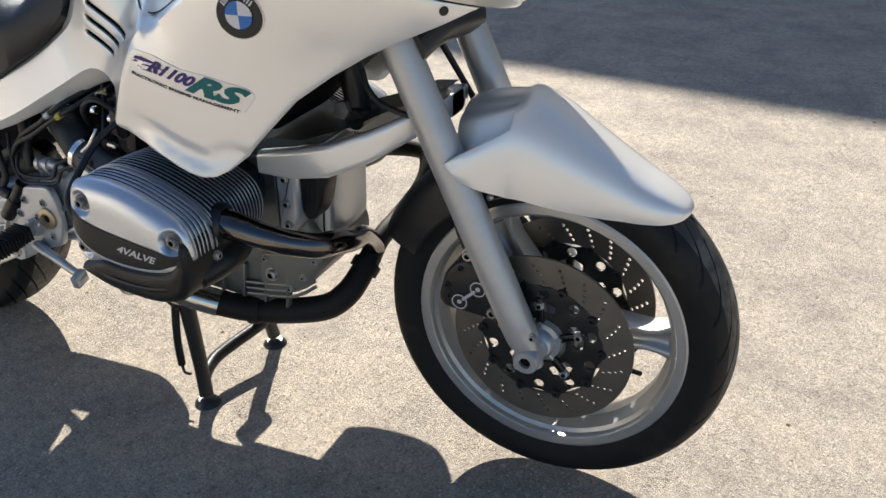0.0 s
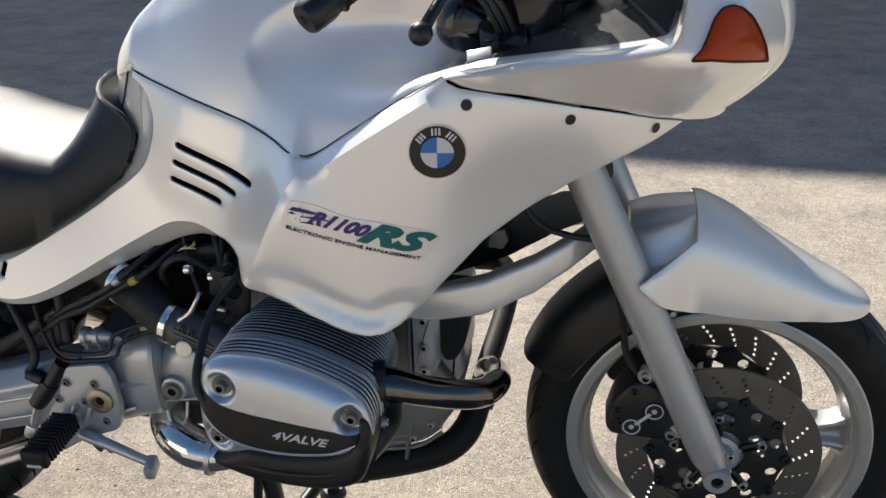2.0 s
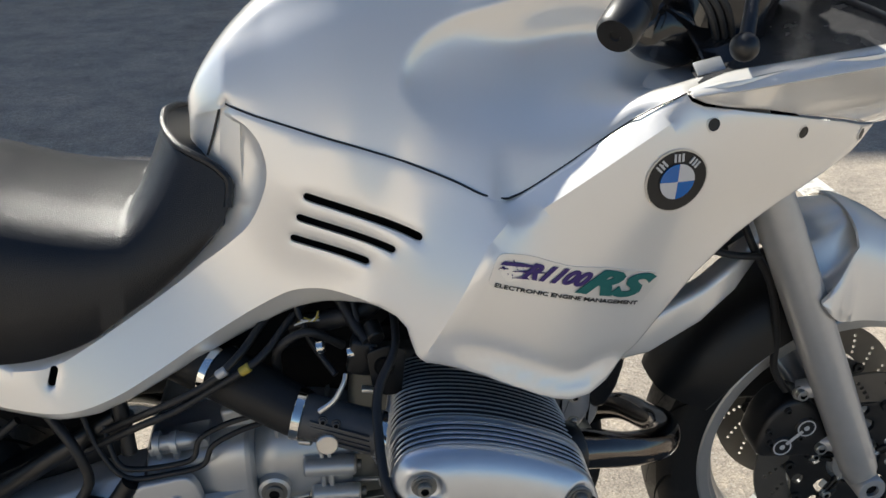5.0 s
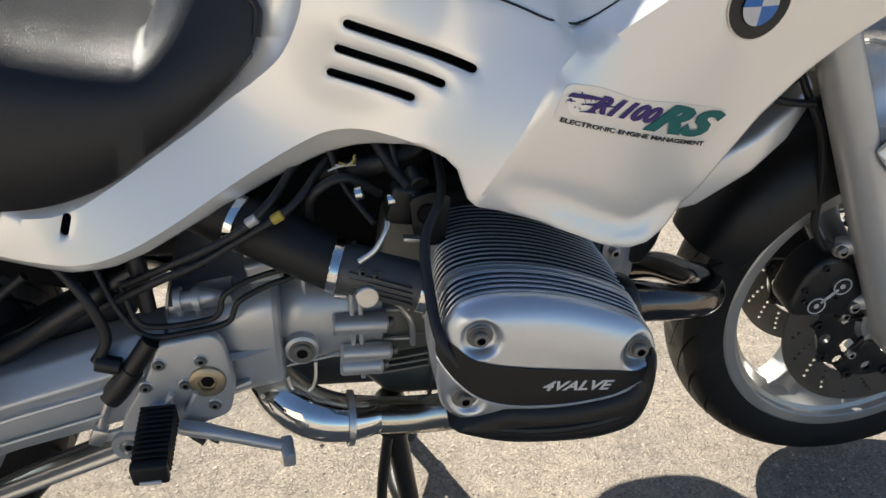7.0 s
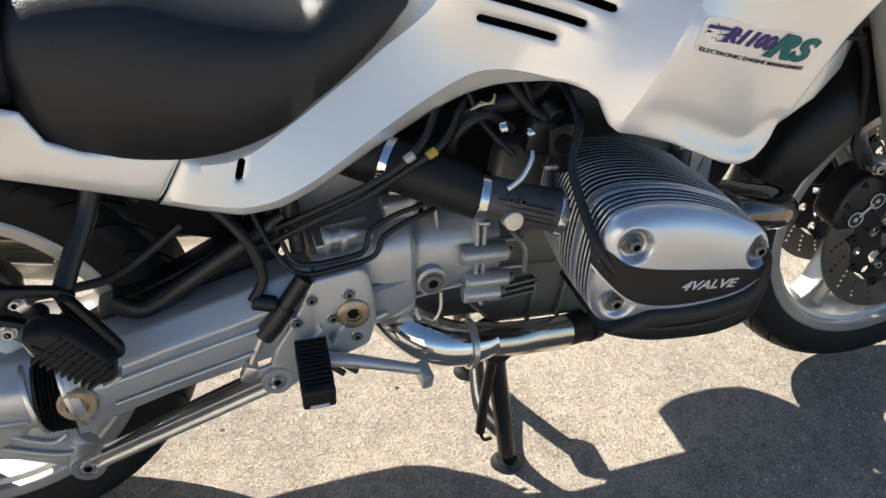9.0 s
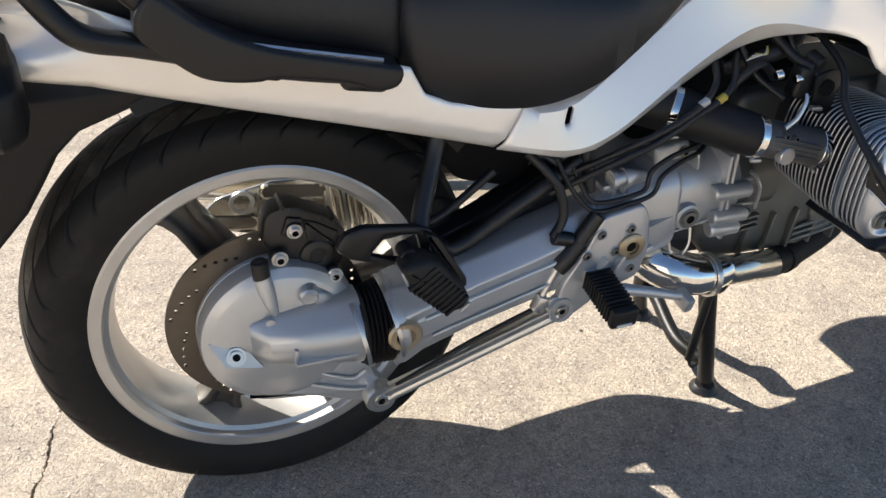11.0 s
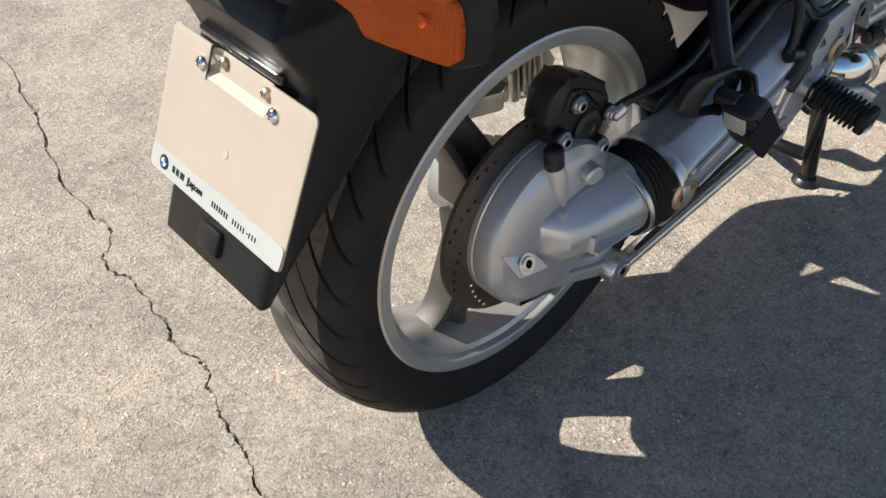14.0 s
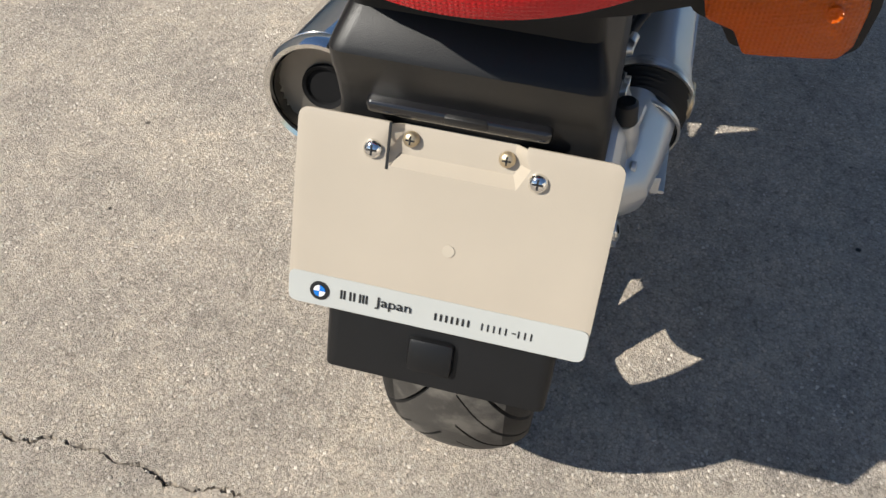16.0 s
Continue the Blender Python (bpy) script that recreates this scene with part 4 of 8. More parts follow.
def fairing_depth(x, z):
    y = side_depth(x, z)
    p = np.c_[np.ravel(x), np.ravel(z)]
    low = np.interp(x, [q[0] for q in BELT], [q[1] for q in BELT]) - z
    y = y + 0.85 * np.clip(low, 0, 0.04) * np.clip((0.790 - x) / 0.012, 0, 1)      # below a crease the bottom rim turns in
    lip = far_from(curve([(0.83, 0.664), (0.885, 0.648), (0.94, 0.622), (0.99, 0.607), (1.03, 0.622)], 6), p, False).reshape(np.shape(y))
    hollow = np.exp(-((lip - 0.027) / 0.012) ** 2) * np.clip((x - 0.84) / 0.08, 0, 1)
    y = y + 0.0060 * hollow - 0.010 * np.clip(1 - lip / 0.030, 0, 1) ** 1.3 * np.clip((x - 0.84) / 0.06, 0, 1) * np.clip((1.045 - x) / 0.04, 0, 1)    # a hollow above the flared bottom lip
    rim = far_from(curve(SEAM_EDGE, 6), p, False).reshape(np.shape(y))
    y = y + 1.7 * np.clip(0.0145 - rim, 0, 1) * np.clip((x - 0.890) / 0.025, 0, 1) * np.clip((1.093 - x) / 0.045, 0, 1)      # shoulder below the tank
    d = far_from(curve(STEP, 6), p, False).reshape(np.shape(y)) * inside(RECESS, p).reshape(np.shape(y))
    return y + 0.009 * np.clip(d / 0.008, 0, 1)     # stepped recess round the seat


OUT_TOP = [(0.591, 0.858), (0.603, 0.890), (0.609, 0.907), (0.616, 0.914), (0.626, 0.9135), (0.650, 0.906), (0.681, 0.899), (0.715, 0.891), (0.753, 0.882), (0.785, 0.873), (0.814, 0.865), (0.860, 0.853), (0.886, 0.846), (0.908, 0.841), (0.918, 0.842), (0.935, 0.852), (0.978, 0.880), (1.037, 0.917), (1.089, 0.947)]
OUT_SEAM = [(1.094, 0.940), (1.108, 0.934), (1.140, 0.929), (1.222, 0.910), (1.298, 0.890), (1.374, 0.865)]
OUT_FRONT = [(1.335, 0.846), (1.281, 0.823), (1.236, 0.801), (1.182, 0.768), (1.131, 0.731), (1.084, 0.680), (1.050, 0.641), (1.026, 0.620), (1.005, 0.610), (0.985, 0.607)]
OUT_BOTTOM = [(0.960, 0.612), (0.925, 0.630), (0.885, 0.647), (0.845, 0.657), (0.822, 0.662), (0.811, 0.670), (0.806, 0.684), (0.803, 0.695)]
OUT_ARCH = [(0.793, 0.703), (0.773, 0.7065), (0.756, 0.7045), (0.741, 0.700), (0.722, 0.695), (0.706, 0.690), (0.672, 0.6765)]
OUT_LOW = [(0.637, 0.661), (0.573, 0.6305), (0.508, 0.600), (0.477, 0.585), (0.440, 0.571), (0.392, 0.567), (0.350, 0.577), (0.303, 0.586)]
OUT_SEAT = [(0.322, 0.620), (0.337, 0.647), (0.360, 0.644), (0.388, 0.643), (0.416, 0.651), (0.442, 0.665), (0.486, 0.693), (0.540, 0.728), (0.583, 0.757), (0.606, 0.792), (0.617, 0.820), (0.619, 0.833), (0.606, 0.846)]


def slot(a, b, r=0.0049):
    """A long vent with round ends."""
    a, b = np.array(a), np.array(b)
    d = (b - a) / np.linalg.norm(b - a)
    nrm = np.array([-d[1], d[0]])
    return [b + r * (math.cos(t) * nrm + math.sin(t) * d) for t in np.linspace(0, math.pi, 7)] + [a + r * (-math.cos(t) * nrm - math.sin(t) * d) for t in np.linspace(0, math.pi, 7)]


VENTS = [slot((0.703, 0.825), (0.820, 0.792)), slot((0.693, 0.799), (0.791, 0.773)), slot((0.684, 0.773), (0.762, 0.754)), slot((0.394, 0.617), (0.399, 0.633), 0.0045)]
for side in (-1, 1):
    keep = VENTS if side < 0 else []
    bm = shell(OUT_TOP + OUT_SEAM + OUT_FRONT + OUT_BOTTOM + OUT_ARCH + OUT_LOW + OUT_SEAT, fairing_depth, 0.005, 0.011, 0.0018, keep, ridges=(STEP_FOOT,), hard=(CREASE, SHOULDER, STEP, [q for q in BELT if 0.318 < q[0] < 0.768]))
    fairing = part("side_fairing", bm if side < 0 else mirror(bm), PAINT, bike, "pearl-white side fairing with three slots", smooth=60)
    if side < 0:
        right_fairing = fairing
        # near-black backing, painted as the shade inside the vents
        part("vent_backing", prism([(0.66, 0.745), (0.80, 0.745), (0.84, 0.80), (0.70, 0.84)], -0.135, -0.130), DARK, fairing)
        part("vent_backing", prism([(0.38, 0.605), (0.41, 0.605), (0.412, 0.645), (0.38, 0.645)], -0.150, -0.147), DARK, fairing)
        for q in ((1.117, 0.917), (1.235, 0.891), (1.338, 0.866)):
            d = float(side_depth(q[0], q[1]))
            e = 0.004
            gx, gz = (float(side_depth(q[0] + e, q[1])) - d) / e, (float(side_depth(q[0], q[1] + e)) - d) / e
            out = Vector((gx, -1, gz)).normalized()
            p = Vector((q[0], d, q[1]))
            scr = part("screw", lathe([(0.0080, 0.0), (0.0078, 0.0007), (0.0070, 0.0009), (0.0066, 0.0006), (0.0066, -0.004), (0, -0.004)], p, out, 22), PAINT, fairing, "dark recessed fairing screw")
            part("socket", lathe([(0.0067, 0.0011), (0.0050, 0.0006), (0.0030, 0.0010), (0, 0.0010)], p, out, 18), INK, scr)


def on_fairing(x, z, lift):
    return Vector((x, float(fairing_depth(np.array([x]), np.array([z]))[0]) - lift, z))


def decal(outline, mat, name, lift, parent, step=0.006, label=""):
    """A flat shape laid on the fairing."""
    loop = spread(outline, step)
    v2, _, tris, *_ = delaunay_2d_cdt([Vector(q) for q in loop], [(i, (i + 1) % len(loop)) for i in range(len(loop))], [], 1, 1e-7)
    bm = bmesh.new()
    a = [bm.verts.new(on_fairing(v.x, v.y, lift)) for v in v2]
    b = [bm.verts.new(on_fairing(v.x, v.y, lift - 0.0012)) for v in v2]
    seen = set()
    for f in tris:
        bm.faces.new([a[i] for i in f])
        bm.faces.new([b[i] for i in reversed(f)])
        seen |= set(zip(f, f[1:] + f[:1]))
    for i, j in seen:
        if (j, i) not in seen:
            bm.faces.new((a[j], a[i], b[i], b[j]))
    return part(name, bm, mat, parent, label)


# round emblem: black ring with pale marks, quartered in blue and white
EM = np.array((1.0825, 0.8605))
ER = 0.0345
circle = lambda r, a0=0, a1=2 * math.pi, n=40: [tuple(EM + r * np.array((math.cos(a), math.sin(a)))) for a in np.linspace(a0, a1, n, endpoint=a1 - a0 < 6.2)]
emblem = decal(circle(ER), BARE, "emblem", 0.0022, right_fairing, label="round black badge quartered in blue and white")
decal(circle(ER * 0.95), INK, "ring", 0.0028, emblem)
for k in range(4):
    a0 = math.pi / 2 * k - 0.03
    decal([tuple(EM)] + circle(ER * 0.56, a0, a0 + math.pi / 2, 12), BLUE if k % 2 else WHITE, "quarter", 0.0034, emblem)
for a in (2.37, 1.60, 0.86):
    c = EM + ER * 0.75 * np.array((math.cos(a), math.sin(a)))
    t = np.array((-math.sin(a), math.cos(a)))
    o = np.array((math.cos(a), math.sin(a)))
    for s in (-0.0042, 0.0, 0.0042):
        m = c + t * s
        decal([m - t * 0.0011 - o * 0.0042, m + t * 0.0011 - o * 0.0042, m + t * 0.0011 + o * 0.0042, m - t * 0.0011 + o * 0.0042], WHITE, "mark", 0.0034, emblem)

def writing(text, height, place, mat, name, parent, width=None, shear=0.0, bold=0.0, label=""):
    """Letters in the built-in font; place(u, v, d) gives the point of the surface, d metres proud of it."""
    cu = bpy.data.curves.new("letters", "FONT")
    cu.body, cu.size, cu.shear, cu.offset, cu.resolution_u = text, 1.0, shear, bold, 3
    tmp = new("letters", cu)
    me = bpy.data.meshes.new_from_object(tmp.evaluated_get(bpy.context.evaluated_depsgraph_get()))
    bpy.data.objects.remove(tmp)
    bm = bmesh.new()
    bm.from_mesh(me)
    bpy.data.meshes.remove(me)
    xs = [v.co.x for v in bm.verts]
    ys = [v.co.y for v in bm.verts]
    w, k = max(xs) - min(xs), height / (max(ys) - min(ys))
    kx = width / w if width else k
    ext = bmesh.ops.extrude_face_region(bm, geom=bm.faces[:])
    up = {v for v in ext["geom"] if isinstance(v, bmesh.types.BMVert)}
    x0, y0 = min(xs), min(ys)
    for v in bm.verts:
        v.co = place((v.co.x - x0) * kx, (v.co.y - y0) * k, 0.0008 if v in up else 0.0)
    return part(name, bm, mat, parent, label, smooth=20)


# model decal: a clear sticker with purple and teal strokes over one line of writing
A0, A1 = np.array((0.893, 0.773)), np.array((1.065, 0.722))
du = (A1 - A0) / np.linalg.norm(A1 - A0)
dv = np.array((-du[1], du[0]))
at = lambda u, v: tuple(A0 + du * u + dv * v)
sticker = decal([at(u, v) for u, v in rounded([(-0.006, -0.011), (0.060, -0.013), (0.176, -0.013), (0.190, 0.022), (0.180, 0.031), (0.120, 0.031), (0.075, 0.026), (0.030, 0.030), (-0.004, 0.026)], 0.009)], CREAM, "model_sticker", 0.0012, right_fairing, label="clear sticker with purple and teal lettering")


def strokes(shapes, mat, lean=0.35, u0=0.0, v0=0.0, k=1.0):
    for sh in shapes:
        decal([at(u0 + k * (u + lean * v), v0 + k * v) for u, v in sh], mat, "stroke", 0.0022, sticker)


bar = lambda u0, v0, u1, v1: [(u0, v0), (u1, v0), (u1, v1), (u0, v1)]
strokes([[(-0.004, 0.0150), (0.014, 0.0165), (0.040, 0.0200), (0.016, 0.0205), (-0.002, 0.0190)], [(0.012, 0.0105), (0.034, 0.0125), (0.050, 0.0150), (0.030, 0.0148)], [(0.016, 0.0035), (0.034, 0.0050), (0.030, 0.0068)], [(-0.003, 0.0110), (0.004, 0.0114), (0.006, 0.0124), (0.000, 0.0122)]], PURPLE)
nr = np.random.RandomState(3)
for k in range(16):
    u, v, r = nr.uniform(-0.003, 0.030), nr.uniform(0.006, 0.023), nr.uniform(0.0004, 0.0009)
    decal([at(u + r * math.cos(a), v + r * math.sin(a)) for a in np.linspace(0, 2 * math.pi, 6, endpoint=False)], PURPLE, "ink_fleck", 0.0020, sticker)
writing("R1100", 0.0185, lambda u, v, d: on_fairing(*at(u + 0.026, v + 0.0050), 0.0016 + d), PURPLE, "writing", sticker, width=0.078, shear=0.55, bold=0.045)
writing("RS", 0.0310, lambda u, v, d: on_fairing(*at(u + 0.090, v - 0.0020), 0.0022 + d), TEAL, "writing", sticker, width=0.094, shear=0.50, bold=0.050)
writing("ELECTRONIC ENGINE MANAGEMENT", 0.0046, lambda u, v, d: on_fairing(*at(u + 0.002, v - 0.0105), 0.0016 + d), INK, "writing", sticker, width=0.170, bold=0.012)

# tank: lofted across, with hollows for the knees
SEAM_X = [p[0] for p in OUT_TOP[3:]]
SEAM_Z = [p[1] for p in OUT_TOP[3:]]


def glide(x, xs, ys):
    """A smooth line through stations."""
    xs, ys = np.asarray(xs, float), np.asarray(ys, float)
    m = np.gradient(ys, xs)
    i = int(np.clip(np.searchsorted(xs, x) - 1, 0, len(xs) - 2))
    h = xs[i + 1] - xs[i]
    t = min(max((x - xs[i]) / h, 0.0), 1.0)
    return float((1 + 2 * t) * (1 - t) ** 2 * ys[i] + t * (1 - t) ** 2 * h * m[i] + t * t * (3 - 2 * t) * ys[i + 1] + t * t * (t - 1) * h * m[i + 1])


KNEE_EDGE = curve([(0.838, 0.905), (0.820, 0.925), (0.811, 0.948), (0.818, 0.970), (0.836, 0.990), (0.866, 1.006), (0.900, 1.017), (0.968, 1.033), (1.040, 1.038), (1.120, 1.030)], 6)
KNEE = np.array([tuple(q) for q in KNEE_EDGE] + [(1.20, 0.86), (0.90, 0.86)])


def tank_ring(x):
    """Section across the tank: a full rear, and from the middle on a hollow for the knee under a firm brow."""
    if x < 0.618:
        f = (x - 0.567) / 0.051
        half, low = 0.040 + 0.057 * f ** 0.6, 0.893 + 0.021 * f
        wide, base = half, low
    else:
        u = min(x, 1.089)
        low = float(np.interp(u, SEAM_X, SEAM_Z)) - 0.001
        half = -float(fairing_depth(np.array([u]), np.array([low]))[0]) - 0.0030 - 0.25 * max(0, x - 1.089)
        base = glide(x, [0.618, 0.66, 0.74, 0.82, 0.91, 1.00, 1.09, 1.16], [0.914, 0.904, 0.886, 0.866, 0.860, 0.893, 0.938, 0.955])
        wide = glide(x, [0.618, 0.66, 0.74, 0.82, 0.91, 1.00, 1.09, 1.16], [0.0970, 0.1150, 0.1500, 0.1740, 0.2140, 0.2250, 0.2170, 0.2000])
    top = glide(x, [.567, .578, .60, .63, .66, .70, .74, .78, .86, .93, 1.00, 1.06, 1.11, 1.16], [.915, .935, .966, .997, 1.022, 1.047, 1.061, 1.0675, 1.0685, 1.0665, 1.060, 1.048, 1.033, 1.013])
    h = top - base
    lean = min(1.0, wide / (0.95 * h))
    full = [(half, low)] + [(wide - lean * a * h, base + h * b) for a, b in ((0.065, 0.20), (0.165, 0.42), (0.285, 0.62), (0.425, 0.79))]
    full += [(0.79 * full[-1][0], base + 0.915 * h), (0.46 * full[-1][0], base + 0.983 * h), (0.0, top)]
    if x > 0.80:
        brow = glide(x, [0.80, 0.85, 0.89, 0.957, 1.02, 1.09, 1.16], [0.936, 0.966, 0.988, 1.015, 1.026, 1.014, 0.992])
        lip = glide(x, [0.80, 0.85, 0.90, 0.957, 1.02, 1.09, 1.16], [0.146, 0.141, 0.134, 0.129, 0.127, 0.125, 0.120])
        sunk = [(half, low), (wide * 0.985, base + 0.12 * h), (lip + 0.034, brow - 0.082), (lip - 0.003, brow - 0.046), (lip, brow - 0.007), (lip - 0.013, brow + 0.014), (lip * 0.50, top - 0.008), (0.0, top)]
        t = min(1.0, (x - 0.80) / 0.24)
        w = t * t * (3 - 2 * t)
        full = [tuple((1 - w) * np.array(a) + w * np.array(b)) for a, b in zip(full, sunk)]
    side = np.array([(q[0], q[1]) for q in curve([np.array(q, float) for q in full], 6)])
    if 0.80 < x < 1.10:      # the hollow falls away from a firm curved edge and runs out towards the front and below
        p = np.c_[np.full(len(side), x), side[:, 1]]
        depth = far_from(KNEE_EDGE, p, False) * inside(KNEE, p)
        fade = np.clip((side[:, 1] - 0.885) / 0.055, 0, 1) * np.clip((1.10 - x) / 0.14, 0, 1)
        side[:, 0] -= 0.027 * (1 - np.exp(-depth / 0.024)) * fade * fade * (3 - 2 * fade)
    ring = [(x, -a, b) for a, b in side]
    return [Vector(q) for q in ring + [(a, -b, c) for a, b, c in ring[-2::-1]]]


xs = np.concatenate([np.linspace(0.567, 0.618, 9), np.linspace(0.622, 1.16, 100)])
tank = part("fuel_tank", loft([tank_ring(x) for x in xs], closed=True), PAINT, bike, "pearl-white fuel tank with hollows for the knees", smooth=50)
for side in (-1, 1):
    rim = [(x, side * (-float(fairing_depth(np.array([x]), np.array([z]))[0]) - 0.0024), z + (0.0024 if 0.89 < x < 0.93 else 0.0010)) for x, z in OUT_TOP[1:]]
    part("tank_seam", tube(rim, [0.0013 if q[0] < 0.925 else 0.0008 for q in rim], 6, 3), INK, tank)
cap_o, cap_n = Vector((0.835, 0.0, 1.0625)), Vector((-0.05, 0, 1)).normalized()
cap = part("filler_cap", lathe([(0, 0.010), (0.040, 0.010), (0.0405, 0.0088), (0.0425, 0.0088), (0.043, 0.0098), (0.050, 0.0088), (0.056, 0.0058), (0.060, 0.0010), (0.0605, -0.008)], cap_o, cap_n, 48), BARE, tank, "round silver filler cap")
for k in range(6):
    a = 2 * math.pi * k / 6
    u, v, w = frame_of(cap_n)
    part("screw", cyl(cap_o + cap_n * 0.0095 + (u * math.cos(a) + v * math.sin(a)) * 0.049, cap_o + cap_n * 0.0115 + (u * math.cos(a) + v * math.sin(a)) * 0.049, 0.0035, 10), BOLT, cap)
part("lock_flap", box(cap_o + cap_n * 0.011 + Vector((0.004, 0, 0)), (0.034, 0.018, 0.004), (0, -2, 0), 0.0015), BARE, cap)
for side in (-1, 1):
    run = [(x, side * (-float(fairing_depth(np.array([x]), np.array([z]))[0]) + 0.0006), z) for x, z in ((0.609, 0.909), (0.603, 0.891), (0.597, 0.874), (0.590, 0.856))]
    part("collar_seam", tube(run, 0.0015, 6, 3), INK, tank)
# white collar between tank and seat
rings = []
for z, wide in ((0.825, 0.006), (0.860, 0.004), (0.893, 0.0), (0.913, -0.003)):
    edge = [(x - wide * 0.6, 0.040 + 0.057 * ((x - 0.567) / 0.051) ** 0.6 + wide - 0.002) for x in (0.567, 0.5685, 0.572, 0.578, 0.588, 0.602, 0.618, 0.632)]
    rings.append([Vector((x, -h, z)) for x, h in edge[::-1]] + [Vector((x, h, z)) for x, h in edge])
part("tank_collar", loft(rings, closed=True), PAINT, tank, smooth=50)

# upper fairing: nose shell with the cockpit's rim
nose_depth = thin_plate([(1.089, .948, -.247), (1.14, .929, -.250), (1.222, .911, -.219), (1.298, .890, -.180), (1.376, .864, -.117), (1.20, .976, -.255), (1.346, .996, -.250), (1.362, .979, -.277), (1.404, 1.026, -.240), (1.452, .959, -.194), (1.433, .870, -.090), (1.36, 1.08, -.235), (1.40, 1.12, -.200), (1.30, .940, -.228), (1.18, .953, -.240), (1.25, .952, -.234), (1.18, .9725, -.262), (1.27, .985, -.264), (1.47, 1.02, -.165)])
nose_outline = [(1.089, 0.950), (1.096, 0.943), (1.110, 0.937), (1.140, 0.932), (1.222, 0.913), (1.298, 0.893), (1.376, 0.868)] + [tuple(q) for q in curve([(1.400, 0.8625), (1.418, 0.8640), (1.4265, 0.8730), (1.4255, 0.8850), (1.433, 0.8960), (1.452, 0.9240), (1.4635, 0.9420), (1.4700, 0.9500), (1.4770, 0.9580), (1.4790, 0.9720), (1.4770, 1.000), (1.4680, 1.040), (1.4430, 1.078), (1.412, 1.115), (1.372, 1.170), (1.345, 1.200)], 4)] + [(1.325, 1.20)] + [tuple(q) for q in curve([(1.332, 1.14), (1.340, 1.09), (1.3485, 1.050), (1.3515, 1.030), (1.348, 1.009), (1.334, 0.993), (1.300, 0.986)], 4)] + [(1.210, 0.973), (1.124, 0.961)]
for side in (-1, 1):
    bm = shell(nose_outline, nose_depth, 0.006, 0.014, 0.004)
    nose = part("upper_fairing", bm if side < 0 else mirror(bm), PAINT, bike, "pearl-white upper fairing with inset indicator", smooth=60)
    lens_out = rounded([(1.3605, 0.9765), (1.371, 0.988), (1.3775, 1.003), (1.383, 1.0175), (1.391, 1.027), (1.402, 1.029), (1.414, 1.025), (1.426, 1.0145), (1.4365, 0.999), (1.447, 0.979), (1.4535, 0.959), (1.411, 0.9695), (1.3815, 0.9765)], 0.003)
    bm = shell(lens_out, lambda x, z: nose_depth(x, z) - 0.004, 0.007, 0.008, 0.003)
    part("indicator", bm if side < 0 else mirror(bm), AMBER, nose, "amber front indicator lens")
    rim_line = [Vector((x, side * -(float(nose_depth(x, z)) - 0.0035), z)) for x, z in lens_out]
    part("lens_gap", tube(rim_line + rim_line[:1], 0.0011, 6, 1), INK, nose)
# front of the nose between the two shells, headlamp housing
bm = bmesh.new()
rings = []
for z, x0, y0, xf in (tuple(q) for q in curve([(0.868, 1.405, 0.095, 1.425), (0.90, 1.432, 0.130, 1.460), (0.95, 1.464, 0.165, 1.495), (1.00, 1.467, 0.170, 1.500), (1.05, 1.450, 0.180, 1.480), (1.10, 1.415, 0.180, 1.44)], 5)):
    rings.append([Vector((x0 + (xf - x0) * math.cos(a) ** 0.8, y0 * math.sin(a), z)) if math.cos(a) > 0 else Vector((x0, y0 * math.sin(a), z)) for a in np.linspace(-math.pi / 2, math.pi / 2, 31)])
part("nose_front", loft(rings, closed=False), PAINT, bike, smooth=60)
# rolled top rim of the upper fairing along the cockpit
for side in (-1, 1):
    rings = []
    for x, z in curve([(1.092, 0.951), (1.13, 0.960), (1.20, 0.9695), (1.28, 0.9800), (1.328, 0.988), (1.344, 0.999), (1.351, 1.022), (1.353, 1.055), (1.348, 1.085)], 5):
        y = -0.2425 + 0.05 * max(0, 1.12 - x) * 0.2
        thin = 0.35 + 0.65 * min(1, (x - 1.085) / 0.05)
        rings.append([Vector((x, side * -(y - 0.005 + 0.0160 * thin * math.cos(a)), z + 0.0050 * thin * math.sin(a) + 0.0055 * thin * math.cos(a) - 0.002)) for a in np.linspace(0, 2 * math.pi, 14, endpoint=False)])
    part("fairing_rim", loft(rings), PAINT, bike, smooth=70)
# tinted screen
bm = bmesh.new()
for off in (0.0, 0.003):
    rings = []
    for z, x0, y0 in ((1.09, 1.44, 0.180), (1.16, 1.40, 0.178), (1.24, 1.345, 0.168), (1.32, 1.285, 0.140), (1.36, 1.255, 0.10)):
        rings.append([Vector((x0 - off - 0.14 * (s * s), y0 * s, z)) for s in np.linspace(-1, 1, 15)])
    loft(rings, closed=False, bm=bm)
part("windscreen", bm, SCREEN, bike, "tinted plastic windscreen", smooth=60)
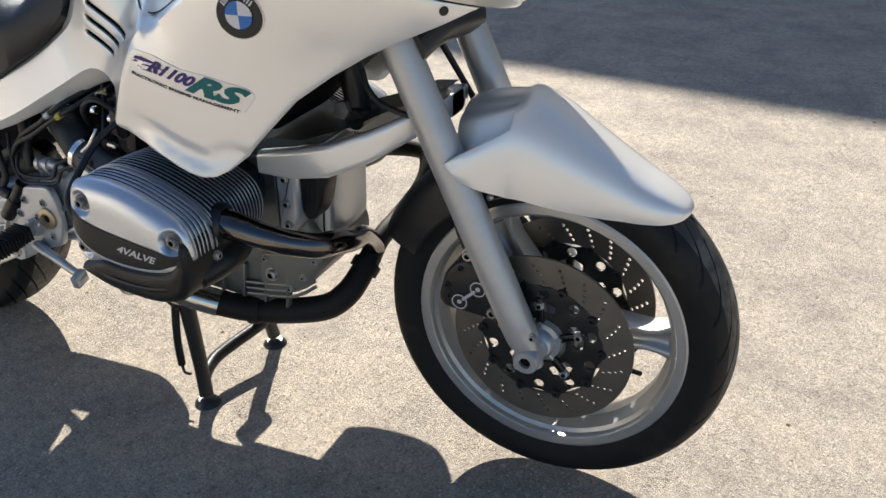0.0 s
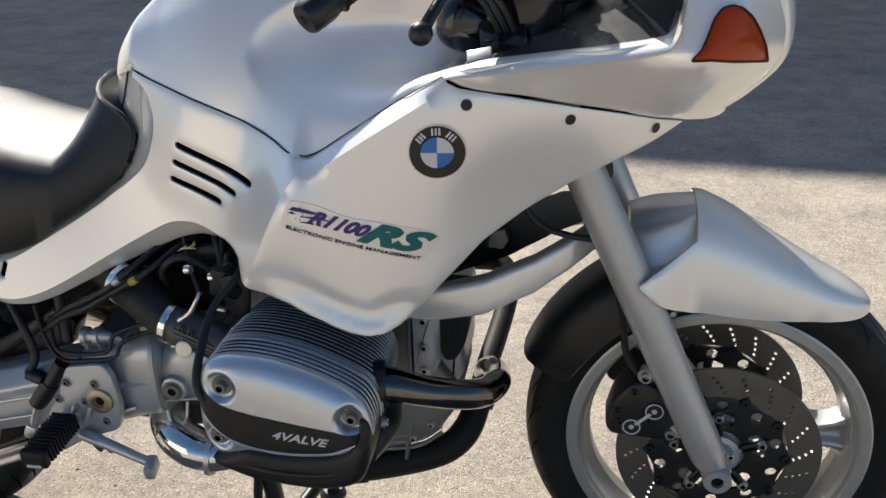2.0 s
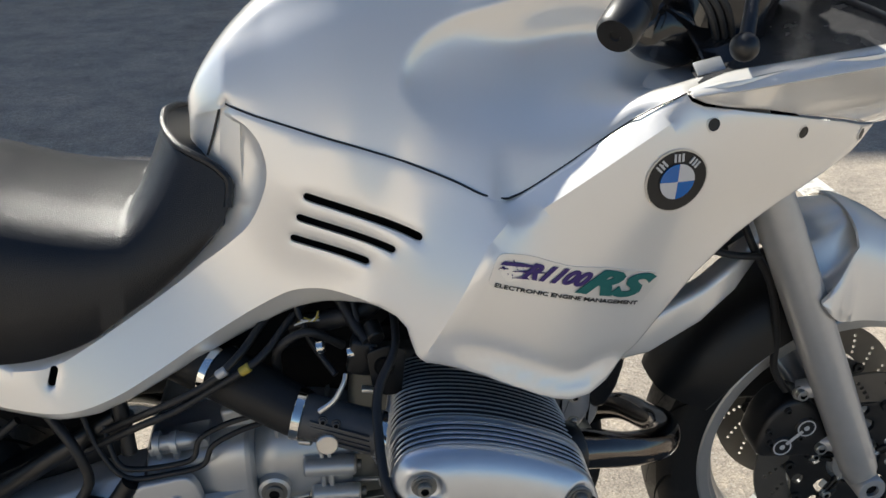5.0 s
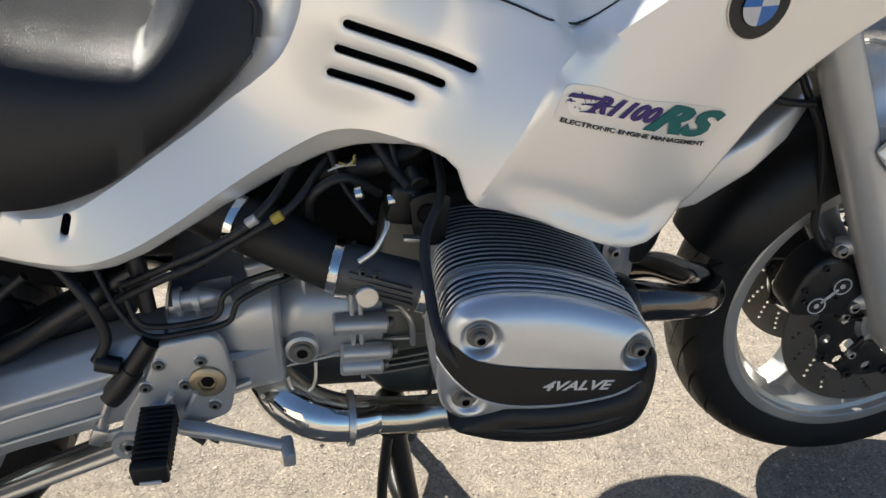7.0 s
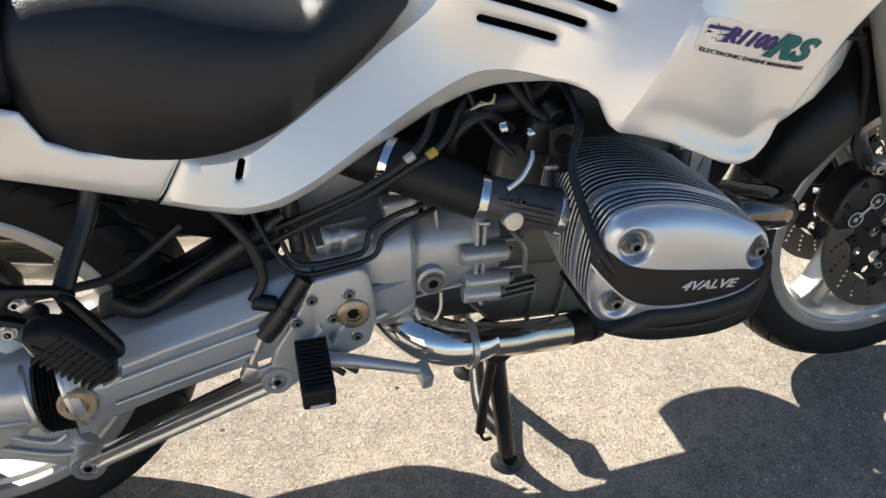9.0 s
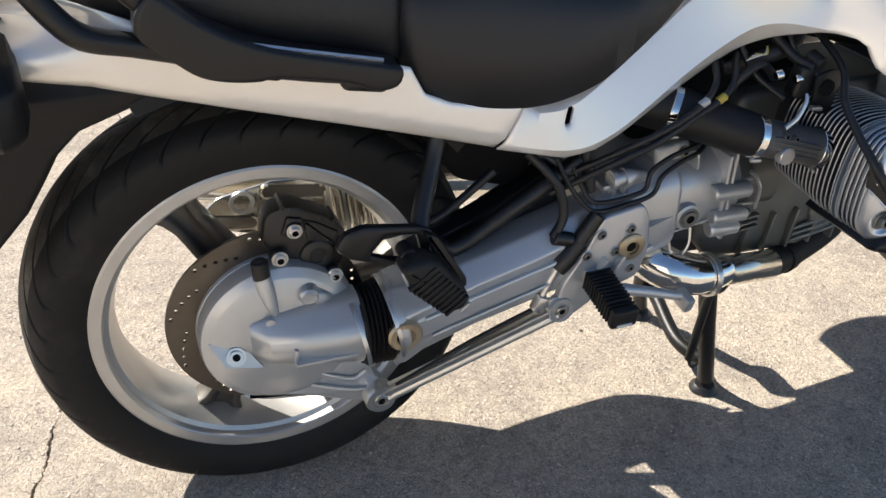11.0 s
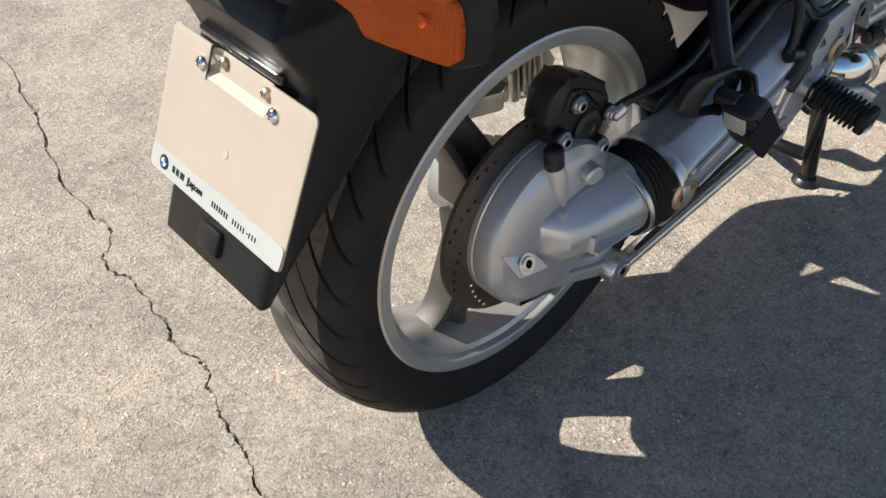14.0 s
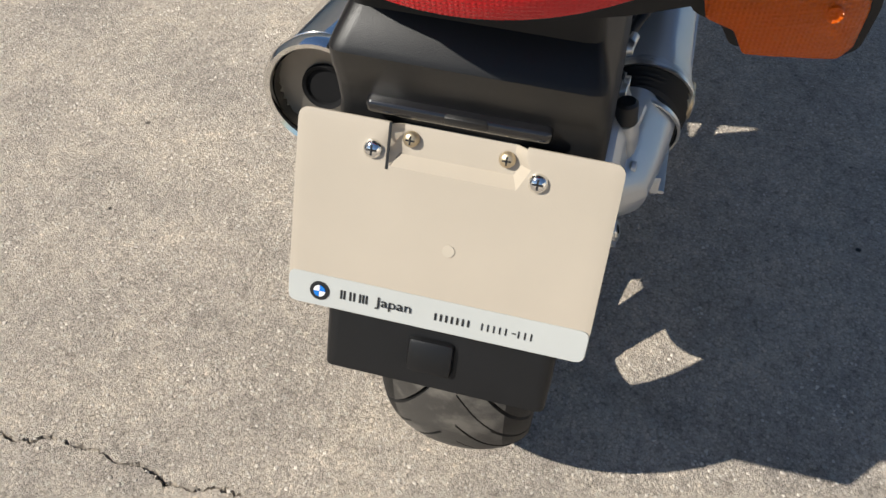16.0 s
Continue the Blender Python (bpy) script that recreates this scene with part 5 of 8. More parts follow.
# black inner cockpit panel
bm = loft([[Vector((x, -y, z)) for x, y, z in ((1.105, 0.238, 0.952), (1.20, 0.246, 0.970), (1.335, 0.240, 0.988), (1.345, 0.232, 1.02), (1.345, 0.225, 1.10), (1.35, 0.20, 1.18))],
           [Vector((x, -y, z)) for x, y, z in ((1.112, 0.190, 0.957), (1.205, 0.190, 0.980), (1.318, 0.195, 1.004), (1.40, 0.190, 1.03), (1.41, 0.180, 1.10), (1.40, 0.165, 1.18))],
           [Vector((x, -y, z)) for x, y, z in ((1.15, 0.10, 0.955), (1.22, 0.10, 0.990), (1.292, 0.12, 1.018), (1.44, 0.10, 1.05), (1.45, 0.09, 1.11), (1.43, 0.08, 1.18))],
           [Vector((x, 0, z)) for x, z in ((1.17, 0.945), (1.23, 0.99), (1.29, 1.03), (1.46, 1.06), (1.47, 1.11), (1.45, 1.18))]], closed=False)
cockpit = part("cockpit_panel", bm, COCKPIT, bike, "glossy black plastic inner cockpit panel", smooth=15)
part("panel_ridge", tube([(1.338, -0.238, 0.992), (1.318, -0.195, 1.006), (1.292, -0.12, 1.020)], 0.0045, 10), COCKPIT, cockpit)
part("cockpit_panel_left", mirror(loft([[Vector((x, -y, z)) for x, y, z in ((1.105, 0.238, 0.952), (1.335, 0.240, 0.990), (1.35, 0.20, 1.18))], [Vector((x, 0, z)) for x, z in ((1.17, 0.945), (1.29, 1.03), (1.45, 1.18))]], closed=False)), GLOSS, bike)
part("instrument_pod", box((1.345, 0.0, 1.085), (0.10, 0.26, 0.10), (0, 28, 0), 0.025, 3), BLACK, bike, "black instrument housing")
part("pod_bracket", box((1.225, -0.090, 1.030), (0.070, 0.05, 0.045), (0, -15, 8), 0.014, 3), BLACK, bike)
part("pod_bracket", box((1.20, -0.060, 1.000), (0.10, 0.07, 0.09), (0, 10, 0), 0.018, 3), BLACK, bike)
part("fork_cover", box((1.105, -0.120, 0.986), (0.088, 0.070, 0.074), (0, 18, 12), 0.030, 5), GLOSS, bike, "rounded glossy black cover at the fork top")
part("fork_cover", box((1.105, 0.120, 0.986), (0.088, 0.070, 0.074), (0, 18, -12), 0.030, 5), GLOSS, bike, "rounded glossy black cover at the fork top")
part("control_block", box((1.128, -0.135, 1.072), (0.085, 0.055, 0.060), (6, 8, -30), 0.018, 4), GLOSS, bike, "black brake control block")
part("control_block", box((1.150, -0.112, 1.008), (0.095, 0.045, 0.080), (0, 12, -10), 0.018, 4), GLOSS, bike)
part("control_block", box((1.172, -0.128, 1.012), (0.100, 0.060, 0.120), (0, 14, -6), 0.028, 5), GLOSS, bike)
part("control_block", box((1.180, -0.138, 1.070), (0.074, 0.060, 0.080), (0, 10, -18), 0.026, 5), GLOSS, bike)
for k in range(3):
    part("control_cable", tube([(1.095 + 0.012 * k, -0.175, 1.055 - 0.004 * k), (1.128 + 0.010 * k, -0.176, 1.020), (1.150 + 0.008 * k, -0.160, 0.975), (1.165, -0.12, 0.935)], 0.0042, 8), HOSE, bike)
part("pod_flap", box((1.282, -0.112, 1.085), (0.062, 0.040, 0.110), (0, -14, 14), 0.012, 3), BLACK, bike)
part("clamp_plate", box((1.126, -0.203, 0.964), (0.030, 0.018, 0.004), (38, -12, 0), 0.0015), SILVER, bike)
part("fork_shroud", box((1.150, -0.168, 0.981), (0.056, 0.062, 0.006), (34, -8, 6), 0.002), GLOSS, bike)
part("clamp_plate", box((1.160, -0.105, 0.988), (0.008, 0.014, 0.050), (0, -30, 0), 0.003), SATIN, bike)
part("clamp_plate", box((1.180, -0.102, 0.986), (0.008, 0.012, 0.056), (0, -30, 0), 0.003), BARE, bike)

# seats
def seat_rings(rows, n=26):
    rings = []
    for x, half, low, top, crown, sweep in rows:
        ring = []
        for t in np.linspace(0, 1, n):
            a = math.pi * t
            c = math.cos(a)
            y = -half * math.copysign(abs(c) ** 0.63, c)
            z = low + (top - low) * math.sin(a) ** 0.47 + crown * math.sin(a) ** 3
            ring.append(Vector((x - sweep * math.sin(a) ** 0.55, y, z)))
        rings.append(ring + [Vector((x, half * 0.96, low - 0.004)), Vector((x, -half * 0.96, low - 0.004))])
    return rings


def dense_rows(rows, k=5):
    return [tuple(q) for q in curve([np.array(r, float) for r in rows], k)]


rows = seat_rings(dense_rows([(0.168, .130, .730, .790, .010, 0), (0.185, .152, .700, .822, .010, 0), (0.215, .160, .672, .836, .010, 0), (0.29, .166, .650, .838, .006, 0), (0.37, .166, .646, .816, .003, 0), (0.44, .162, .664, .802, .001, 0), (0.49, .156, .696, .796, .001, 0)]))
half_rim = curve([np.array(q) for q in ((0.604, -0.124, 0.788), (0.615, -0.112, 0.822), (0.602, -0.104, 0.845), (0.578, -0.096, 0.859), (0.556, -0.082, 0.869), (0.539, -0.050, 0.879), (0.533, -0.018, 0.884), (0.532, 0.0, 0.885))], 4)
spots = np.linspace(0, len(half_rim) - 1, 13).round().astype(int)
half_rim = [Vector(half_rim[i]) for i in spots]
rim_ring = half_rim + [Vector((q.x, -q.y, q.z)) for q in half_rim[::-1]]
rim_ring += [Vector((0.604, 0.118, 0.782)), Vector((0.604, -0.118, 0.782))]
last_section = rows[-1]
for k in range(1, 9):       # the nose flows from the last section into the rim round the tank collar
    f = k / 8
    rows.append([p.lerp(q, f) - Vector((0, 0, 0.35 * max(0, q.z - p.z) * f * (1 - f))) for p, q in zip(last_section, rim_ring)])
rider = part("rider_seat", loft(rows), VINYL, bike, "black grained vinyl rider's seat, polished by the sun", smooth=60)
part("seat_piping", tube(rim_ring[1:25], 0.0048, 8, 2), VINYL, rider)
pillion = part("passenger_seat", loft(seat_rings(dense_rows([(-0.20, .110, .832, .85, .006, 0), (-0.17, .135, .815, .888, .010, 0), (-0.10, .152, .776, .905, .012, 0), (0.0, .158, .750, .900, .012, 0), (0.10, .158, .727, .885, .012, 0), (0.155, .150, .722, .865, .010, 0), (0.176, .140, .722, .845, .006, 0), (0.184, .12, .735, .82, .004, 0)]))), VINYL, bike, "black grained vinyl passenger seat", smooth=60)
part("trim_strip", tube([(-0.008, -0.196, 0.7750), (0.06, -0.197, 0.7590), (0.138, -0.197, 0.7415)], 0.0030, 6), BARE, pillion)

# tail panels
def tail_depth(x, z):
    x, z = np.asarray(x, float), np.asarray(z, float)
    low = np.interp(x, [-0.25, -0.168, -0.034, 0.092, 0.198, 0.302], [0.744, 0.729, 0.688, 0.651, 0.619, 0.586])
    y = -0.166 + 0.10 * np.clip(-0.12 - x, 0, 1) ** 1.2 + 0.8 * np.clip(0.018 - (z - low), 0, 1)
    return y + 0.055 * np.exp(-((z - 0.80) / 0.018) ** 2 - ((x + 0.27) / 0.09) ** 2)


TAIL = [(0.300, 0.587), (0.319, 0.620), (0.334, 0.647), (0.30, 0.652), (0.234, 0.664), (0.200, 0.680), (0.182, 0.715), (0.14, 0.728), (0.05, 0.748), (-0.05, 0.775), (-0.12, 0.80), (-0.20, 0.835), (-0.30, 0.86), (-0.34, 0.845), (-0.345, 0.80), (-0.33, 0.775), (-0.25, 0.744), (-0.168, 0.729), (-0.034, 0.688), (0.092, 0.651), (0.198, 0.619)]
for side in (-1, 1):
    bm = shell(TAIL, tail_depth, 0.005, 0.012, 0.003)
    part("tail_panel", bm if side < 0 else mirror(bm), PAINT, bike, "pearl-white tail side panel", smooth=60)
part("tail_top", loft([[Vector((x, s * w, z - 0.012 * s * s)) for s in np.linspace(-1, 1, 11)] for x, w, z in ((-0.18, .150, .835), (-0.24, .140, .858), (-0.30, .115, .860), (-0.35, .085, .840), (-0.38, .072, .822), (-0.388, .070, .805))], closed=False), PAINT, bike, smooth=60)
# recess under the passenger seat, its shade painted as a near-black block
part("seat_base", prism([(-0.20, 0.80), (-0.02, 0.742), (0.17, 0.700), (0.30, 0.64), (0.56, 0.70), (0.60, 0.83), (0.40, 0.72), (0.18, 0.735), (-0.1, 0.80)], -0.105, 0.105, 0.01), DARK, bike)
# grab rail
for side in (-1, 1):
    bm = bmesh.new()
    tube([(0.148, 0.180 * side, 0.722), (0.10, 0.183 * side, 0.726), (0.02, 0.184 * side, 0.742), (-0.045, 0.184 * side, 0.762), (-0.075, 0.184 * side, 0.789), (-0.105, 0.186 * side, 0.825), (-0.16, 0.180 * side, 0.875), (-0.25, 0.13 * side, 0.900), (-0.30, 0.0, 0.905)], (.011, .012, .012, .012, .012, .013, .013, .013, .013), 12, bm=bm)
    tube([(-0.060, 0.184 * side, 0.765), (-0.12, 0.186 * side, 0.783), (-0.165, 0.187 * side, 0.796), (-0.190, 0.184 * side, 0.82), (-0.215, 0.178 * side, 0.86), (-0.24, 0.15 * side, 0.895)], (.012, .0125, .0135, .013, .0125, .012), 12, bm=bm)
    rail = part("grab_rail", bm, BLACK, bike, "black plastic-covered passenger grab rail")
    part("rail_moulding", prism(curve([(-0.118, 0.800), (-0.084, 0.766), (-0.060, 0.747), (-0.030, 0.738), (0.002, 0.735), (0.019, 0.737), (0.095, 0.722), (0.126, 0.709), (0.153, 0.711), (0.160, 0.730), (0.137, 0.739), (0.06, 0.758), (-0.001, 0.776), (-0.050, 0.802), (-0.077, 0.824), (-0.10, 0.838)], 3, True), side * 0.207, side * 0.160, 0.006, 3), BLACK, rail)
    part("rail_foot", box((0.120, 0.178 * side, 0.716), (0.055, 0.032, 0.026), (0, 10, 0), 0.008, 3), BLACK, rail)
    part("rail_foot", box((0.0, 0.178 * side, 0.744), (0.06, 0.032, 0.022), (0, 14, 0), 0.008, 3), BLACK, rail)

# -- engine --
engine = tagged(new("engine"), "finned boxer engine in silver aluminium")
engine.parent = bike
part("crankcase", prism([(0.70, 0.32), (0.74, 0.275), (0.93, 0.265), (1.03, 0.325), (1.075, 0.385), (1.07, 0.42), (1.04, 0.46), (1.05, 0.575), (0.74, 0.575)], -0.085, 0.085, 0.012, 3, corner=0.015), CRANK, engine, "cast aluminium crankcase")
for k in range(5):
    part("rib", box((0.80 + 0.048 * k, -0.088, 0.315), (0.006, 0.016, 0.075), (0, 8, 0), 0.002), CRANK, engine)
for z in (0.288, 0.300, 0.312):
    part("rib", tube([(0.90, -0.092, z), (1.00, -0.092, z + 0.016), (1.045, -0.080, z + 0.04)], 0.0035, 8), CRANK, engine)
part("front_cover", prism([(1.03, 0.40), (1.062, 0.402), (1.080, 0.432), (1.084, 0.56), (1.05, 0.585), (1.03, 0.575)], -0.065, 0.065, 0.010, 3, corner=0.012), CAST, engine)
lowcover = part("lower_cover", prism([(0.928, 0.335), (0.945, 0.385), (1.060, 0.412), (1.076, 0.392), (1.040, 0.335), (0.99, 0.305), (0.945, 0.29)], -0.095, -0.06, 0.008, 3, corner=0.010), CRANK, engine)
bolt((0.963, -0.095, 0.344), -Y, 0.010, lowcover, "drain_plug", h=0.008)
for q in ((1.030, 0.352), (1.058, 0.392), (0.952, 0.375), (1.0, 0.322)):
    bolt((q[0], -0.095, q[1]), -Y, 0.0048, lowcover)
# strut beside the front cover with its bolts
strut = part("engine_strut", prism([(1.000, 0.445), (1.036, 0.450), (1.052, 0.480), (1.052, 0.580), (1.000, 0.580)], -0.118, -0.075, 0.012, 3, corner=0.010), CAST, engine)
for z in (0.553, 0.508, 0.468):
    bolt((1.028, -0.118, z), -Y, 0.0065, strut)
horn = part("horn_housing", prism([(1.040, 0.605), (1.096, 0.605), (1.097, 0.548), (1.088, 0.508), (1.073, 0.480), (1.058, 0.478), (1.047, 0.500), (1.041, 0.545)], -0.108, -0.060, 0.006, 3, corner=0.008), BLACK, engine, "black ribbed housing beside the front cover")
for x in (1.062, 1.071, 1.080):
    part("rib", box((x, -0.108, 0.552), (0.0022, 0.003, 0.080), (0, 5, 0), 0.0008), BLACK, horn)
part("cover_seam", box((1.064, -0.0655, 0.452), (0.003, 0.003, 0.075), (0, 3, 0), 0.001), DARK, engine)

OUTLINE = [(0.776, 0.470), (0.769, 0.505), (0.772, 0.550), (0.780, 0.584), (0.797, 0.601), (0.835, 0.606), (0.890, 0.598), (0.945, 0.578), (0.984, 0.556), (0.999, 0.530), (1.001, 0.500), (0.990, 0.470), (0.955, 0.452), (0.880, 0.445), (0.805, 0.450)]
smooth_out = curve(OUTLINE, 4, True)
fine_out = curve(OUTLINE, 16, True)
MID = np.array((0.886, 0.528))


def head_ring(y, k, kz=None, shift=(0, 0)):
    kz = k if kz is None else kz
    return [Vector((MID[0] + shift[0] + (p[0] - MID[0]) * k, y, MID[1] + shift[1] + (p[1] - MID[1]) * kz)) for p in smooth_out]


def crown(p):
    """How far the rounded end of the valve cover stands out at a point of its face."""
    p = np.atleast_2d(np.asarray(p, float))
    d = far_from(fine_out, p) * np.where(inside(fine_out, p), 1, -1)
    u = 1 - np.clip(d, 0, 0.052) / 0.052
    y = 0.3300 + 0.0230 * np.clip(1 - u ** 2.6, 0, 1) ** 0.62 + np.minimum(d, 0)
    return float(y[0]) if len(y) == 1 else y


POCKETS = (((0.978, 0.533), 0.0155), ((0.809, 0.568), 0.0165), ((0.796, 0.490), 0.0160))


def cover_depth(x, z):
    """The face of the cover with a scooped pocket round each bolt."""
    x, z = np.asarray(x, float), np.asarray(z, float)
    y = np.asarray(crown(np.c_[x.ravel(), z.ravel()])).reshape(x.shape)
    for (px, pz), r in POCKETS:
        t = np.clip((r + 0.0070 - np.hypot(x - px, z - pz)) / 0.0085, 0, 1)
        floor = crown((px, pz)) - 0.0100
        y = y + (np.minimum(floor, y) - y) * t * t * (3 - 2 * t)
    return -y


for side in (-1, 1):
    head = new("cylinder_head")
    head.parent = engine
    f = side
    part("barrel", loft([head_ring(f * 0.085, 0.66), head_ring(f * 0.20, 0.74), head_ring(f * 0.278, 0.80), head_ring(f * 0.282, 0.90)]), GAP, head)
    part("cover_skirt", loft([head_ring(f * 0.280, 0.90), head_ring(f * 0.283, 0.955), head_ring(f * 0.322, 0.965), head_ring(f * 0.328, 0.97)]), COVER, head, smooth=40)
    y = 0.136
    while y < 0.326:
        big = 0.92 + 0.08 * min(1, (y - 0.13) / 0.11)
        if not 0.2755 < y < 0.281:
            # the fin body carries the painted gap shade, only its rim stays bright
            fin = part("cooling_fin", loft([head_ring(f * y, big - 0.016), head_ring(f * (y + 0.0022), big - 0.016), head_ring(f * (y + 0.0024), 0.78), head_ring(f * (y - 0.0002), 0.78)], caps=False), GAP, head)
            part("fin_edge", loft([head_ring(f * y, big - 0.017), head_ring(f * y, big - 0.006), head_ring(f * (y + 0.0005), big), head_ring(f * (y + 0.0016), big), head_ring(f * (y + 0.0022), big - 0.006), head_ring(f * (y + 0.0022), big - 0.017)], caps=False), COVER if y > 0.281 else CAST, fin, "bright fin edge")
        y += 0.0088
    for yy in (0.2835, 0.2745):      # thicker lips where the cover meets the head
        part("joint_lip", loft([head_ring(f * (yy - 0.0016), 0.985), head_ring(f * (yy - 0.0012), 1.004), head_ring(f * (yy + 0.0012), 1.004), head_ring(f * (yy + 0.0016), 0.985)]), COVER, head)
    # smooth end of the valve cover
    face = []
    for k in [1.0, 0.996, 0.990, 0.982] + list(np.linspace(0.97, 0.04, 44)):
        spots = MID + k * (np.array(fine_out) - MID)
        face.append([Vector((p[0], -f * d, p[1])) for p, d in zip(spots, cover_depth(spots[:, 0], spots[:, 1]))])
    cover = part("valve_cover", loft(face), COVER, head, "silver valve cover", smooth=70)
    part("cover_rim", loft([head_ring(f * 0.320, 0.985), head_ring(f * 0.325, 1.0), head_ring(f * 0.3300, 0.997), head_ring(f * 0.3318, 0.985)]), COVER, cover)
    band_top = [(0.768, 0.568), (0.787, 0.557), (0.810, 0.543), (0.839, 0.534), (0.899, 0.5235), (0.945, 0.517), (0.976, 0.5125), (0.999, 0.516)]
    band_low = [(0.999, 0.502), (0.972, 0.4935), (0.952, 0.4845), (0.915, 0.479), (0.878, 0.479), (0.842, 0.484), (0.812, 0.496), (0.790, 0.514), (0.768, 0.538)]
    bt, bl = curve(band_top, 4), curve(band_low[::-1], 4)
    rows = []
    for k in range(33):
        u = k / 32
        pt = bt[round(u * (len(bt) - 1))]
        pl = bl[round(u * (len(bl) - 1))]
        rows.append([np.array(pt) * (1 - v) + np.array(pl) * v for v in np.linspace(0, 1, 7)])
    bm = bmesh.new()
    for off in (0.0018, -0.004):
        loft([[Vector((p[0], f * (crown(p) + off), p[1])) for p in r] for r in rows], closed=False, bm=bm)
    band = part("cover_band", bm, BLACK, cover, "black band across the valve cover", smooth=60)
    part("band_edge", tube([(p[0], f * (crown(p) + 0.0010), p[1] - 0.0012) for p in bl[::3]], 0.0016, 6, 2), COVER, cover)
    for q, rr in POCKETS:
        yy = crown(q) - 0.0103
        part("bolt_washer", lathe([(0.0135, 0.0), (0.0135, 0.0022), (0.0125, 0.0032), (0, 0.0032)], (q[0], f * yy, q[1]), Y * f, 22), DULL, cover)
        bolt((q[0], f * (yy + 0.0030), q[1]), Y * f, 0.0080, cover, h=0.0080, mat=DULL)
    if f < 0:
        c0, c1 = np.array((0.874, 0.5005)), np.array((0.949, 0.4935))
        d = (c1 - c0) / np.linalg.norm(c1 - c0)
        nv = np.array((-d[1], d[0]))
        def on_band(u, v, h):
            p = c0 + d * u + nv * v
            return Vector((p[0], -(crown(p) + 0.0022 + h), p[1]))
        writing("4VALVE", 0.0125, on_band, WHITE, "writing", band, width=0.0755, shear=0.35, bold=0.02)
    # black moulded crash pad under the cover
    PAD = [(0.802, 0.4665), (0.826, 0.4780), (0.842, 0.4815), (0.878, 0.4765), (0.915, 0.4765), (0.952, 0.4825), (0.974, 0.4920), (0.985, 0.510), (0.989, 0.532), (0.998, 0.524), (1.001, 0.495), (0.997, 0.462), (0.983, 0.434), (0.951, 0.4215), (0.912, 0.4185), (0.848, 0.4245), (0.806, 0.4375), (0.781, 0.4520)]
    pad_depth = lambda x, z, rim=curve(PAD, 3, True): -0.3575 + 0.013 * np.clip(1 - far_from(rim, np.c_[np.ravel(x), np.ravel(z)]).reshape(np.shape(x)) / 0.014, 0, 1) ** 2
    pad = part("crash_pad", shell(curve(PAD, 3, True), pad_depth, 0.125, 0.007, 0.002) if f < 0 else mirror(shell(curve(PAD, 3, True), pad_depth, 0.125, 0.007, 0.002)), BLACK, head, "black moulded crash pad")
    part("pad_crease", tube([(0.812, f * 0.3515, 0.4560), (0.860, f * 0.3560, 0.4490), (0.915, f * 0.3560, 0.4470), (0.962, f * 0.3530, 0.4540), (0.984, f * 0.3480, 0.4740)], (0.0035, 0.005, 0.005, 0.005, 0.0035), 8), BLACK, pad)
    part("pad_heel", tube([(0.975, f * 0.300, 0.452), (0.992, f * 0.25, 0.462), (0.985, f * 0.20, 0.462), (0.955, f * 0.15, 0.452)], (0.024, 0.026, 0.022, 0.014), 14), BLACK, pad)
    # plug lead and its cap by the cylinder's back
    part("plug_lead", tube([(0.80, f * 0.345, 0.520), (0.772, f * 0.338, 0.560), (0.765, f * 0.29, 0.60), (0.768, f * 0.25, 0.63), (0.790, f * 0.21, 0.660), (0.79, f * 0.15, 0.69)], (0.005, 0.0058, 0.0058, 0.0055, 0.005, 0.005), 10), HOSE, head)
    for k in range(2):
        bolt((1.003, f * (0.22 + 0.06 * k), 0.485), (1, 0, 0), 0.006, head)

# -- exhaust --
exhaust = tagged(new("exhaust"), "heat-stained chrome header pipes and chrome silencer")
exhaust.parent = bike
RIGHT_PIPE = [(0.962, -0.246, 0.520), (1.005, -0.247, 0.524), (1.058, -0.238, 0.511), (1.098, -0.217, 0.496), (1.126, -0.189, 0.483), (1.140, -0.150, 0.474), (1.137, -0.100, 0.453), (1.123, -0.040, 0.430), (1.105, 0.018, 0.390), (1.098, 0.050, 0.355)]
LEFT_PIPE = [(0.965, 0.255, 0.468), (1.000, 0.262, 0.470), (1.060, 0.272, 0.472), (1.103, 0.266, 0.470), (1.122, 0.237, 0.446), (1.118, 0.200, 0.412), (1.110, 0.136, 0.390), (1.100, 0.065, 0.367), (1.092, 0.020, 0.330), (1.073, -0.022, 0.288), (1.030, -0.042, 0.258), (0.940, -0.070, 0.245), (0.880, -0.095, 0.252), (0.830, -0.118, 0.268)]
